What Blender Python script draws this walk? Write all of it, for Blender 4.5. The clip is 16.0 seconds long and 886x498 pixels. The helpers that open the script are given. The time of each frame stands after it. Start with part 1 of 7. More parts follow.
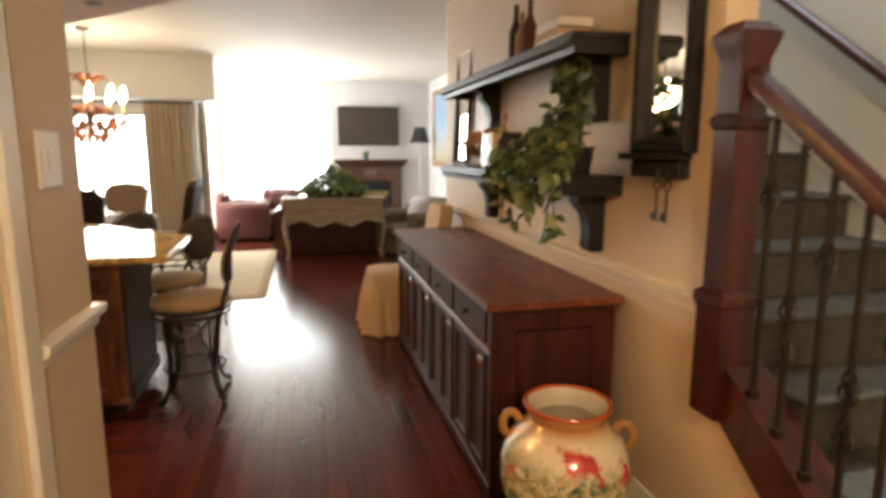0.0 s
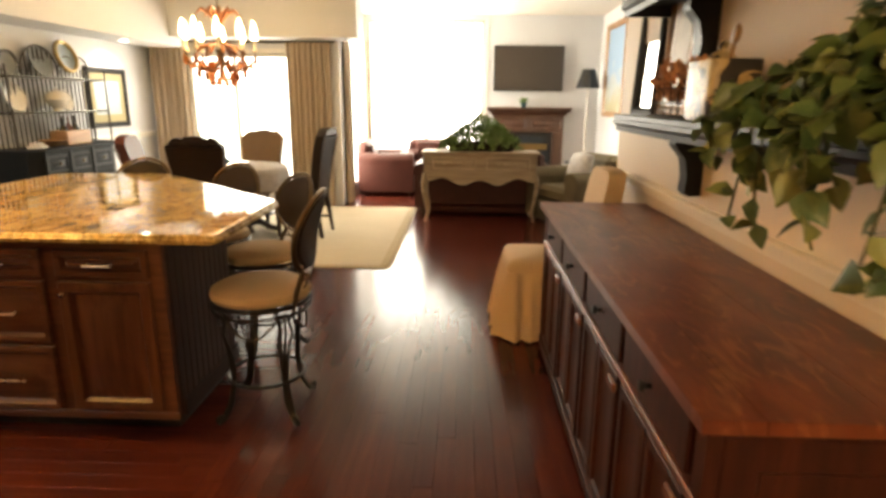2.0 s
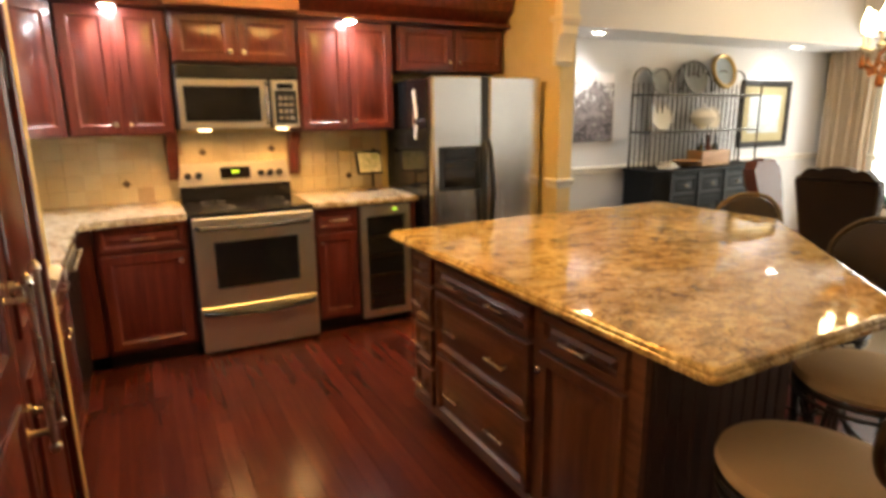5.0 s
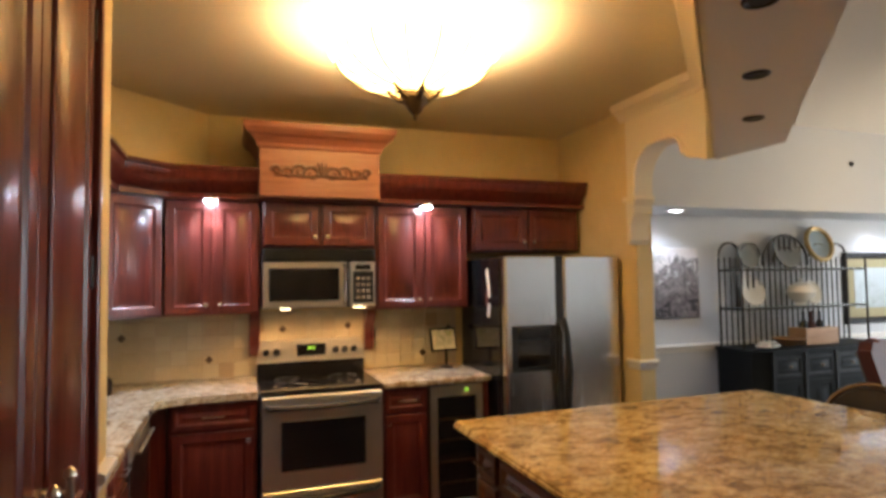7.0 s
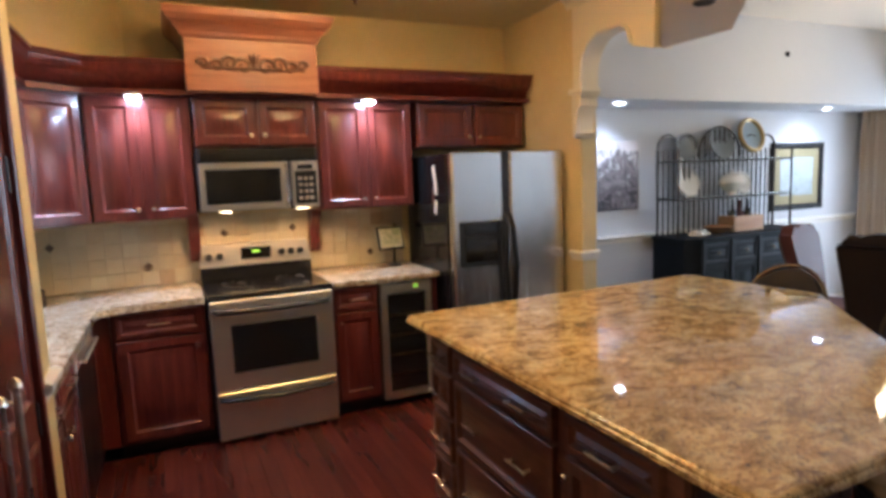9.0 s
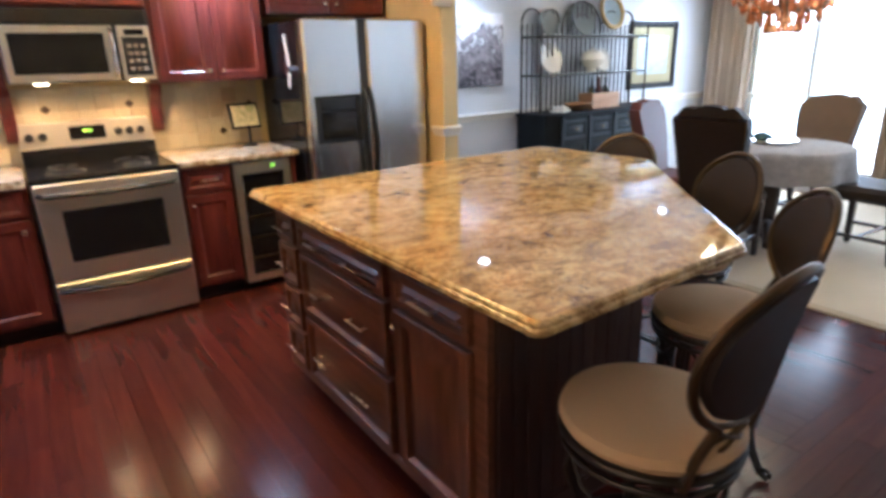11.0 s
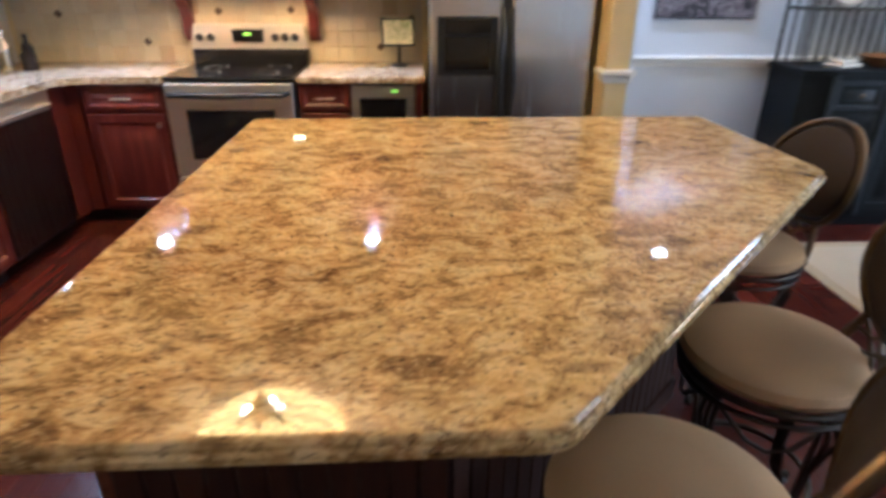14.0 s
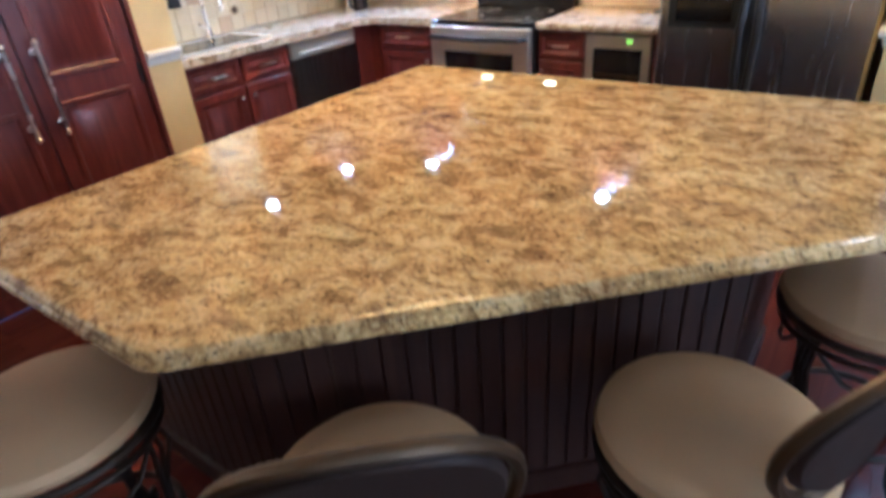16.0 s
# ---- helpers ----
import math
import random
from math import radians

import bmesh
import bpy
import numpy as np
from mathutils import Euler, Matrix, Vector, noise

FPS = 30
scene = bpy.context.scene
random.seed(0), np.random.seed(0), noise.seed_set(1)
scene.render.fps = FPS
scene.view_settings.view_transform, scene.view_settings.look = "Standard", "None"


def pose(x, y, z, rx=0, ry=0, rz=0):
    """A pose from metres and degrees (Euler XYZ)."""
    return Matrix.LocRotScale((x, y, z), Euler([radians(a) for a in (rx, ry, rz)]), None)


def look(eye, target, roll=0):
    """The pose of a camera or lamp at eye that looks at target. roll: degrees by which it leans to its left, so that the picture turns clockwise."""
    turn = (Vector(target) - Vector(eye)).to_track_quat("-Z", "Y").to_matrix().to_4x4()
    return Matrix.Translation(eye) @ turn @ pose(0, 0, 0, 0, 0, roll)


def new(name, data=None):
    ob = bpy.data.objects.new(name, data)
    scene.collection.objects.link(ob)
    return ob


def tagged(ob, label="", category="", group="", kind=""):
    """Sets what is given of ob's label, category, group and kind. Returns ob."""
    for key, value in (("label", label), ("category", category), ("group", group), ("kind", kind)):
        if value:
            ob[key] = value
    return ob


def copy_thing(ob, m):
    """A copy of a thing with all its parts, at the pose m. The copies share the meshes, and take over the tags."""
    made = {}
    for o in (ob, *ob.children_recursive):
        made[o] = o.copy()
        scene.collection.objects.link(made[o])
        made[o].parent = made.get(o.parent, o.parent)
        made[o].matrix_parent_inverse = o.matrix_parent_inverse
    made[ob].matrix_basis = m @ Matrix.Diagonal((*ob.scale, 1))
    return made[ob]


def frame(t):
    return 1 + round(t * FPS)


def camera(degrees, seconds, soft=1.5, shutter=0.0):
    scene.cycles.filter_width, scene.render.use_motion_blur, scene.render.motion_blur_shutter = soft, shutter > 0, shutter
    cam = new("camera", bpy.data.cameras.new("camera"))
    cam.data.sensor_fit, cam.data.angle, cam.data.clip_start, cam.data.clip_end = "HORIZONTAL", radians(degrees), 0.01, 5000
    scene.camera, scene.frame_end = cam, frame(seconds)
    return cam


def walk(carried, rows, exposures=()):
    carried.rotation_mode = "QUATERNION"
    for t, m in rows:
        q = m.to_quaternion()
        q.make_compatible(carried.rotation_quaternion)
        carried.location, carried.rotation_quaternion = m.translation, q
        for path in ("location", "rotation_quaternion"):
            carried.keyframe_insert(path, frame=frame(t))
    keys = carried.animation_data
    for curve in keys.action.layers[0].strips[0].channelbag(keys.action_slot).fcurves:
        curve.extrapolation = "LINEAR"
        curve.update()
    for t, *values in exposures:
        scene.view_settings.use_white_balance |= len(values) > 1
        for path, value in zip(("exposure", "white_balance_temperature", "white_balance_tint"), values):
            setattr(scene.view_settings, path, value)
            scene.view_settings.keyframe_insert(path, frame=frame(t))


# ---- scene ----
cam = camera(73.9, 16.0, soft=3.4, shutter=0.5)
PATH = [
    (0, (0.793, 2.16, 1.482), (1.258, 4.078, 1.157), 0.1),
    (0.5, (0.863, 2.402, 1.457), (1.154, 4.326, 0.997), 1.9),
    (0.6, (0.875, 2.464, 1.452), (1.145, 4.389, 0.982), 1.8),
    (1, (0.904, 2.709, 1.46), (1.069, 4.641, 0.971), 0.9),
    (1.5, (0.98, 3.006, 1.462), (1.023, 4.935, 0.936), 0.5),
    (2, (1.05, 3.327, 1.451), (0.985, 5.265, 0.96), 0.5),
    (2.5, (1.029, 3.589, 1.436), (0.921, 5.522, 0.933), 0.6),
    (3, (1.002, 3.814, 1.46), (0.697, 5.738, 1.004), 0.4),
    (3.5, (1.044, 4.045, 1.485), (0.292, 5.844, 1.04), 1.0),
    (4, (1.025, 4.248, 1.494), (-0.173, 5.794, 1.078), 1.3),
    (4.6, (0.893, 4.378, 1.476), (-0.68, 5.533, 1.041), 0.7),
    (5, (0.871, 4.442, 1.493), (-0.855, 5.346, 1.041), -0.6),
    (7.4, (0.818, 4.572, 1.606), (-1.063, 5.229, 1.774), -0.8),
    (7.5, (0.814, 4.571, 1.61), (-1.066, 5.229, 1.788), -0.9),
    (7.8, (0.8, 4.564, 1.605), (-1.079, 5.227, 1.775), -0.6),
    (8, (0.79, 4.573, 1.61), (-1.089, 5.248, 1.728), -0.5),
    (8.5, (0.784, 4.551, 1.596), (-1.066, 5.306, 1.517), -1.3),
    (11, (0.891, 4.72, 1.465), (-0.666, 5.815, 0.852), -1.8),
    (11.2, (0.918, 4.778, 1.463), (-0.608, 5.895, 0.814), -1.0),
    (11.5, (0.947, 4.857, 1.447), (-0.564, 5.973, 0.759), -0.8),
    (12, (0.948, 4.967, 1.446), (-0.542, 6.077, 0.706), -1.3),
    (12.3, (0.892, 5.081, 1.444), (-0.598, 6.17, 0.674), -1.1),
    (12.5, (0.828, 5.165, 1.443), (-0.664, 6.251, 0.673), -0.9),
    (13, (0.826, 5.452, 1.462), (-0.671, 6.521, 0.678), 0.6),
    (13.5, (0.855, 5.815, 1.482), (-0.885, 6.426, 0.707), 1.4),
    (14, (0.648, 6.184, 1.453), (-1.166, 6.265, 0.614), 0.4),
    (14.5, (0.46, 6.56, 1.49), (-1.265, 6.212, 0.54), -2.5),
    (15, (0.361, 6.816, 1.527), (-1.267, 6.023, 0.676), -1.1),
    (15.5, (0.34, 7.036, 1.507), (-1.196, 6.036, 0.706), -1.9),
    (16, (0.361, 7.21, 1.501), (-1.013, 6.139, 0.52), -4.6),
]
EXPO = [(0.0, 0.6, 6300, 10), (1.0, 0.64, 6600, 10), (2.0, 0.74, 7600, 10), (3.0, 0.7, 7500, 12), (4.0, 0.4, 7000, 12), (5.0, 0.62, 6900, 10), (7.4, -0.15, 5400, 10), (8.6, 0.05, 5000, 12), (11.0, 0.72, 4700, 10), (12.5, 0.97, 4650, 10), (13.5, 0.75, 4650, 10), (14.5, 0.58, 4500, 12), (15.0, 0.36, 4500, 12), (15.6, 0.55, 4400, 12), (16.0, 0.77, 4200, 12)]
walk(cam, [(t, look(eye, target, roll)) for t, eye, target, roll in PATH], EXPO)

# ---- plan ----
CEIL = 2.78
HALL_R = 2.12          # hall wall, right
HALL_L = 0.145         # hall wall, left
PANTRY_Y = 4.165       # wall with the pantry doors
SINK_Y = 3.52          # wall behind the sink
BACK_X = -3.58         # wall behind the range
WEST_X = -3.19        # dining wall
WIN_Y = 11.45          # dining window wall
FAR_Y = 13.45          # living room far wall
EAST_X = 3.25          # living room side wall
SOFFIT = 2.09
COUNTER = 0.92

# ---- world and daylight ----
world = bpy.data.worlds.new("world")
scene.world = world
world.use_nodes = True
wn = world.node_tree.nodes
sky = wn.new("ShaderNodeTexSky")
sky.sky_type = "NISHITA"
sky.sun_disc = False
sky.sun_elevation, sky.sun_rotation = radians(42), radians(-20)
world.node_tree.links.new(sky.outputs[0], wn["Background"].inputs[0])
wn["Background"].inputs[1].default_value = 0.15
sun = new("sun", bpy.data.lights.new("sun", "SUN"))
sun.data.energy, sun.data.angle, sun.data.color = 2.0, radians(0.5), (1.0, 0.95, 0.86)
sun.matrix_world = look((1, 20, 14), (0.5, 13, 0))


def area_lamp(name, m, sx, sy, watts, color=(1, 1, 1)):
    ob = new(name, bpy.data.lights.new(name, "AREA"))
    ob.data.shape, ob.data.size, ob.data.size_y = "RECTANGLE", sx, sy
    ob.data.energy, ob.data.color, ob.matrix_world = watts, color, m
    return ob


def point_lamp(name, at, watts, color, radius=0.05):
    ob = new(name, bpy.data.lights.new(name, "POINT"))
    ob.data.energy, ob.data.color, ob.data.shadow_soft_size, ob.location = watts, color, radius, at
    return ob


def spot_lamp(name, at, aim, watts, color, angle, blend=0.5, radius=0.03):
    ob = new(name, bpy.data.lights.new(name, "SPOT"))
    ob.data.energy, ob.data.color, ob.data.shadow_soft_size = watts, color, radius
    ob.data.spot_size, ob.data.spot_blend, ob.matrix_world = radians(angle), blend, look(at, aim)
    return ob


WARM, COOL, DAY = (1.0, 0.74, 0.46), (0.86, 0.92, 1.0), (1.0, 0.96, 0.90)
area_lamp("living_daylight", look((0.4, FAR_Y + 0.05, 1.3), (0.4, 5, 0.9)), 1.8, 2.3, 58, DAY)
area_lamp("living_side_daylight", look((-0.70, 12.5, 1.35), (3.2, 12.9, 1.5)), 1.3, 2.2, 95, DAY)
area_lamp("dining_daylight", look((-1.93, WIN_Y + 0.05, 1.15), (-1.93, 5, 0.9)), 1.15, 1.85, 19, DAY)
# added unseen lamp over the stairs, stands in for daylight from upstairs
area_lamp("stair_skylight", look((2.70, 4.8, CEIL + 1.66), (2.70, 4.801, 0)), 0.9, 1.15, 30, (0.90, 0.96, 1.0))
LAMP = (-1.80, 5.37)
point_lamp("kitchen_bulb", (LAMP[0], LAMP[1], 2.515), 220, WARM, 0.12)
PUCKS = [(-3.17, 4.42), (-3.17, 5.86), (-2.76, 3.86), (-2.0, 3.84)]
for px, py in PUCKS:
    spot_lamp("cabinet_spot", (px, py, 2.085), (px - (0.05 if py > 4 else 0), py - (0 if py > 4 else 0.05), 1.0), 30, COOL, 120, 0.7)
for py in (4.87, 5.36):
    spot_lamp("hood_spot", (-3.28, py, 1.385), (-3.30, py, 0.9), 11, (1.0, 0.50, 0.17), 155, 0.7)
CANS = [(-2.87, 7.80), (-2.92, 10.42)]
# power of the added, unseen hall fill light
HALL_FILL_WATTS = 125
for px, py in CANS:
    spot_lamp("dining_spot", (px, py, 2.07), (px - 0.10, py, 1.0), 17, (0.92, 0.95, 1.0), 135, 0.6)
CHAND = (-1.38, 9.4)
point_lamp("chandelier_bulb", (CHAND[0], CHAND[1], 2.26), 16, WARM, 0.2)


# ---- materials ----
class Shader:
    def __init__(self, name):
        self.mat = bpy.data.materials.new(name)
        self.mat.use_nodes = True
        self.tree = self.mat.node_tree
        self.bsdf = self.tree.nodes["Principled BSDF"]

    def node(self, kind, **values):
        n = self.tree.nodes.new(kind)
        for key, value in values.items():
            n.inputs[key].default_value = value
        return n

    def link(self, a, b):
        self.tree.links.new(a, b)

    def coords(self, scale=(1, 1, 1), turn=(0, 0, 0), local=False):
        if local:
            src = self.tree.nodes.new("ShaderNodeTexCoord").outputs["Object"]
        else:
            src = self.tree.nodes.new("ShaderNodeNewGeometry").outputs["Position"]
        mp = self.tree.nodes.new("ShaderNodeMapping")
        mp.inputs["Scale"].default_value = scale
        mp.inputs["Rotation"].default_value = turn
        self.link(src, mp.inputs["Vector"])
        return mp.outputs["Vector"]

    def noise(self, vec, scale, detail=5, rough=0.6, distortion=0.0):
        n = self.node("ShaderNodeTexNoise", Scale=scale, Detail=detail, Roughness=rough, Distortion=distortion)
        self.link(vec, n.inputs["Vector"])
        return n.outputs["Fac"]

    def ramp(self, fac, stops):
        r = self.tree.nodes.new("ShaderNodeValToRGB")
        while len(r.color_ramp.elements) < len(stops):
            r.color_ramp.elements.new(0.5)
        for e, (p, c) in zip(r.color_ramp.elements, stops):
            e.position, e.color = p, (*c, 1)
        self.link(fac, r.inputs[0])
        return r.outputs[0]

    def mix(self, fac, a, b, how="MIX"):
        m = self.tree.nodes.new("ShaderNodeMix")
        m.data_type, m.blend_type = "RGBA", how
        for sock, value in ((m.inputs[0], fac), (m.inputs[6], a), (m.inputs[7], b)):
            if isinstance(value, (int, float)):
                sock.default_value = value
            elif isinstance(value, tuple):
                sock.default_value = (*value, 1)
            else:
                self.link(value, sock)
        return m.outputs[2]

    def span(self, fac, lo, hi):
        m = self.node("ShaderNodeMapRange")
        m.inputs["To Min"].default_value, m.inputs["To Max"].default_value = lo, hi
        self.link(fac, m.inputs["Value"])
        return m.outputs[0]

    def bump(self, height, strength=0.2, distance=0.004):
        b = self.node("ShaderNodeBump", Strength=strength, Distance=distance)
        self.link(height, b.inputs["Height"])
        self.link(b.outputs[0], self.bsdf.inputs["Normal"])

    def set(self, **values):
        for key, value in values.items():
            sock = self.bsdf.inputs[key.replace("_", " ")]
            if isinstance(value, tuple) and len(value) == 3:
                value = (*value, 1)
            if isinstance(value, (int, float, tuple)):
                sock.default_value = value
            else:
                self.link(value, sock)
        return self


def mottled(name, a, b, rough=0.6, scale=4, fine=60, bump=0.1, metal=0.0, local=False, **more):
    """Two tones in soft clouds, with a fine grain and relief."""
    s = Shader(name)
    v = s.coords(local=local)
    cloud, grain = s.noise(v, scale, 4), s.noise(v, fine, 3)
    col = s.mix(s.span(cloud, 0, 1), a, b)
    col = s.mix(s.span(grain, 0.0, 0.12), col, tuple(c * 0.6 for c in a))
    s.set(Base_Color=col, Roughness=s.span(cloud, rough - 0.06, rough + 0.08), Metallic=metal, **more)
    if bump:
        s.bump(grain, bump, 0.003)
    return s.mat


def wood(name, dark, mid, light, axis, rough=0.3, size=1.0, coat=0.2, bump=0.06, local=True, vary=0.0, island=False):
    """Grain that runs along axis 0, 1 or 2."""
    s = Shader(name)
    sc = [14 / size] * 3
    sc[axis] = 1.1 / size
    v = s.coords(tuple(sc), local=local)
    if vary and island:
        geo = s.tree.nodes.new("ShaderNodeNewGeometry")
    elif vary:
        info = s.tree.nodes.new("ShaderNodeObjectInfo")
        add = s.tree.nodes.new("ShaderNodeVectorMath")
        sc2 = s.node("ShaderNodeVectorMath")
        sc2.operation = "SCALE"
        s.link(info.outputs["Location"], sc2.inputs[0])
        sc2.inputs["Scale"].default_value = 3.7
        s.link(v, add.inputs[0])
        s.link(sc2.outputs[0], add.inputs[1])
        v = add.outputs[0]
    grain = s.noise(v, 1.6, 6, 0.62, 0.7)
    fine = s.noise(v, 9, 4, 0.7)
    col = s.ramp(grain, [(0.28, dark), (0.5, mid), (0.72, light)])
    col = s.mix(s.span(fine, 0, 0.35), col, dark)
    if vary:
        rnd = geo.outputs["Random Per Island"] if island else info.outputs["Random"]
        tone = s.ramp(rnd, [(0, (1 - vary,) * 3), (1, (1 + vary,) * 3)])
        col = s.mix(1.0, col, tone, "MULTIPLY")
    s.set(Base_Color=col, Roughness=s.span(fine, rough - 0.02, rough + 0.04) if rough < 0.2 else s.span(fine, rough - 0.05, rough + 0.1), Coat_Weight=coat, Coat_Roughness=0.12)
    s.bump(grain, bump, 0.002)
    return s.mat


def plain_glow(name, color, strength):
    s = Shader(name)
    s.set(Base_Color=color, Emission_Color=color, Emission_Strength=strength, Roughness=0.4)
    return s.mat


def granite():
    s = Shader("granite")
    drift = s.coords((1.5, 1.0, 1.0), (0, 0, 0.35))
    big = s.noise(drift, 2.4, 6, 0.6, 0.8)
    mid = s.noise(drift, 12, 7, 0.75, 0.6)
    vein = s.noise(s.coords((2.2, 1.0, 1.0), (0, 0, 0.3)), 30, 6, 0.7, 0.8)
    fleck = s.noise(s.coords((1.6, 1, 1), (0, 0, 0.5)), 92, 4, 0.7, 0.4)
    col = s.ramp(big, [(0.37, (0.21, 0.11, 0.035)), (0.46, (0.44, 0.28, 0.10)), (0.55, (0.66, 0.45, 0.162)), (0.64, (0.75, 0.575, 0.28))])
    patch = s.ramp(mid, [(0.38, (0.12, 0.068, 0.028)), (0.45, (0.38, 0.24, 0.085)), (0.51, (0.66, 0.45, 0.162)), (0.58, (0.80, 0.625, 0.315))])
    col = s.mix(0.68, col, patch)
    col = s.mix(s.ramp(vein, [(0.38, (0.7, 0.7, 0.7)), (0.46, (0, 0, 0))]), col, (0.19, 0.10, 0.032))
    col = s.mix(s.ramp(fleck, [(0.375, (0.95, 0.95, 0.95)), (0.42, (0, 0, 0))]), col, (0.045, 0.03, 0.02))
    col = s.mix(s.ramp(fleck, [(0.58, (0, 0, 0)), (0.65, (0.85, 0.85, 0.85))]), col, (0.84, 0.65, 0.30))
    s.set(Base_Color=col, Roughness=s.span(mid, 0.02, 0.06), Specular_IOR_Level=0.5)
    return s.mat


def steel(name, base=(0.56, 0.54, 0.5), rough=0.28, axis=0, metal=1.0):
    s = Shader(name)
    sc = [160.0] * 3
    sc[axis] = 2.0
    brushed = s.noise(s.coords(tuple(sc), local=True), 1.0, 4, 0.6)
    s.set(Base_Color=s.mix(s.span(brushed, 0.0, 0.3), base, tuple(c * 0.7 for c in base)), Metallic=metal,
          Roughness=s.span(brushed, rough - 0.05, rough + 0.08), Anisotropic=0.4)
    s.bump(brushed, 0.04, 0.001)
    return s.mat


def painting_paint(name, stops, scale):
    s = Shader(name)
    v = s.coords(local=True)
    n = s.noise(v, scale, 7, 0.65, 0.8)
    sep = s.tree.nodes.new("ShaderNodeSeparateXYZ")
    s.link(s.coords(local=True), sep.inputs[0])
    add = s.node("ShaderNodeMath")
    add.operation = "MULTIPLY_ADD"
    s.link(sep.outputs["Z"], add.inputs[0])
    add.inputs[1].default_value = 0.7
    s.link(n, add.inputs[2])
    s.set(Base_Color=s.ramp(add.outputs[0], stops), Roughness=0.5)
    s.bump(n, 0.1, 0.002)
    return s.mat


M_wall = mottled("beige_wall_paint", (0.66, 0.52, 0.36), (0.70, 0.56, 0.40), 0.62, 1.6, 90, 0.06)
M_wall_low = mottled("cream_wall_paint", (0.74, 0.64, 0.50), (0.78, 0.68, 0.54), 0.6, 1.6, 90, 0.05)
M_wall_din = mottled("pale_grey_white_wall_paint", (0.61, 0.61, 0.61), (0.67, 0.67, 0.67), 0.6, 1.4, 90, 0.05)
M_wall_grey = mottled("pale_grey_green_wall_paint", (0.56, 0.58, 0.53), (0.61, 0.63, 0.58), 0.6, 1.4, 90, 0.05)
M_wall_yel = mottled("golden_plaster", (0.62, 0.475, 0.20), (0.76, 0.62, 0.33), 0.6, 5, 45, 0.14)
M_ceil = mottled("ceiling_paint", (0.74, 0.68, 0.58), (0.78, 0.72, 0.62), 0.75, 1.2, 130, 0.1)
M_ceil_kit = mottled("kitchen_ceiling_paint", (0.68, 0.59, 0.36), (0.74, 0.65, 0.42), 0.7, 1.2, 130, 0.1)
M_trim = mottled("white_trim_paint", (0.78, 0.74, 0.66), (0.81, 0.77, 0.69), 0.35, 3, 80, 0.03)
M_cream = mottled("cream_moulding_paint", (0.74, 0.66, 0.48), (0.78, 0.70, 0.53), 0.45, 3, 80, 0.05)
M_door = mottled("cream_door_paint", (0.76, 0.69, 0.56), (0.79, 0.72, 0.59), 0.38, 3, 80, 0.04)
M_plank_y = wood("cherry_floor_along", (0.060, 0.012, 0.008), (0.078, 0.016, 0.010), (0.105, 0.024, 0.014), 1, 0.19, 1.0, 0.0, 0.003, True, 0.22)
M_plank_x = wood("cherry_floor_across", (0.060, 0.012, 0.008), (0.078, 0.016, 0.010), (0.105, 0.024, 0.014), 0, 0.19, 1.0, 0.0, 0.003, True, 0.22)
RED = ((0.060, 0.012, 0.008), (0.078, 0.016, 0.010), (0.105, 0.024, 0.014))
M_rest = [wood("cherry_floor_rest_across", *RED, 0, 0.19, 1.0, 0.0, 0.003, False, 0.22, True), wood("cherry_floor_rest_along", *RED, 1, 0.19, 1.0, 0.0, 0.003, False, 0.22, True)]
for floor_mat in [M_plank_x, M_plank_y] + M_rest:
    floor_mat.node_tree.nodes["Principled BSDF"].inputs["Specular IOR Level"].default_value = 0.21
M_sub = mottled("dark_floor_joint", (0.05, 0.011, 0.007), (0.07, 0.016, 0.009), 0.7)
M_cherry = wood("cherry_cabinet_wood", (0.055, 0.0095, 0.008), (0.115, 0.020, 0.014), (0.175, 0.037, 0.025), 2, 0.30, 0.8, 0.22)
M_hood = wood("reddish_hood_wood", (0.20, 0.07, 0.035), (0.29, 0.11, 0.055), (0.36, 0.15, 0.08), 0, 0.4, 0.8, 0.1)
M_isle = wood("brown_island_wood", (0.07, 0.024, 0.010), (0.145, 0.053, 0.024), (0.215, 0.085, 0.040), 0, 0.36, 0.8, 0.15)
M_isle_upright = wood("brown_island_wood_upright", (0.07, 0.024, 0.010), (0.145, 0.053, 0.024), (0.215, 0.085, 0.040), 2, 0.36, 0.8, 0.15)
# hue of the island fronts at about a quarter of their brightness
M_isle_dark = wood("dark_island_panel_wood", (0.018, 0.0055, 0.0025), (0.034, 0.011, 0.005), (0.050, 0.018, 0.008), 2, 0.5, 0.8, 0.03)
M_granite = granite()
pale = Shader("pale_granite")
pale_n, pale_f = pale.noise(pale.coords(), 16, 6, 0.7, 0.8), pale.noise(pale.coords(), 70, 4, 0.7)
pale_c = pale.ramp(pale_n, [(0.36, (0.24, 0.16, 0.09)), (0.46, (0.48, 0.38, 0.26)), (0.56, (0.66, 0.58, 0.45))])
pale_c = pale.mix(pale.ramp(pale_f, [(0.38, (0.85, 0.85, 0.85)), (0.44, (0, 0, 0))]), pale_c, (0.08, 0.05, 0.03))
pale.set(Base_Color=pale_c, Roughness=0.1)
M_granite_pale = pale.mat
M_steel = steel("brushed_steel", (0.76, 0.72, 0.62), 0.31, 0, 0.88)
M_steel_dark = steel("dark_brushed_steel", (0.17, 0.145, 0.13), 0.27, 2)
M_steel_v = steel("brushed_steel_upright", (0.70, 0.69, 0.66), 0.24, 2)
M_nickel = mottled("satin_nickel", (0.76, 0.72, 0.66), (0.82, 0.78, 0.72), 0.26, 6, 90, 0.02, 1.0)
M_black_gloss = mottled("black_glass", (0.008, 0.008, 0.009), (0.014, 0.014, 0.015), 0.08, 3, 90, 0.0)
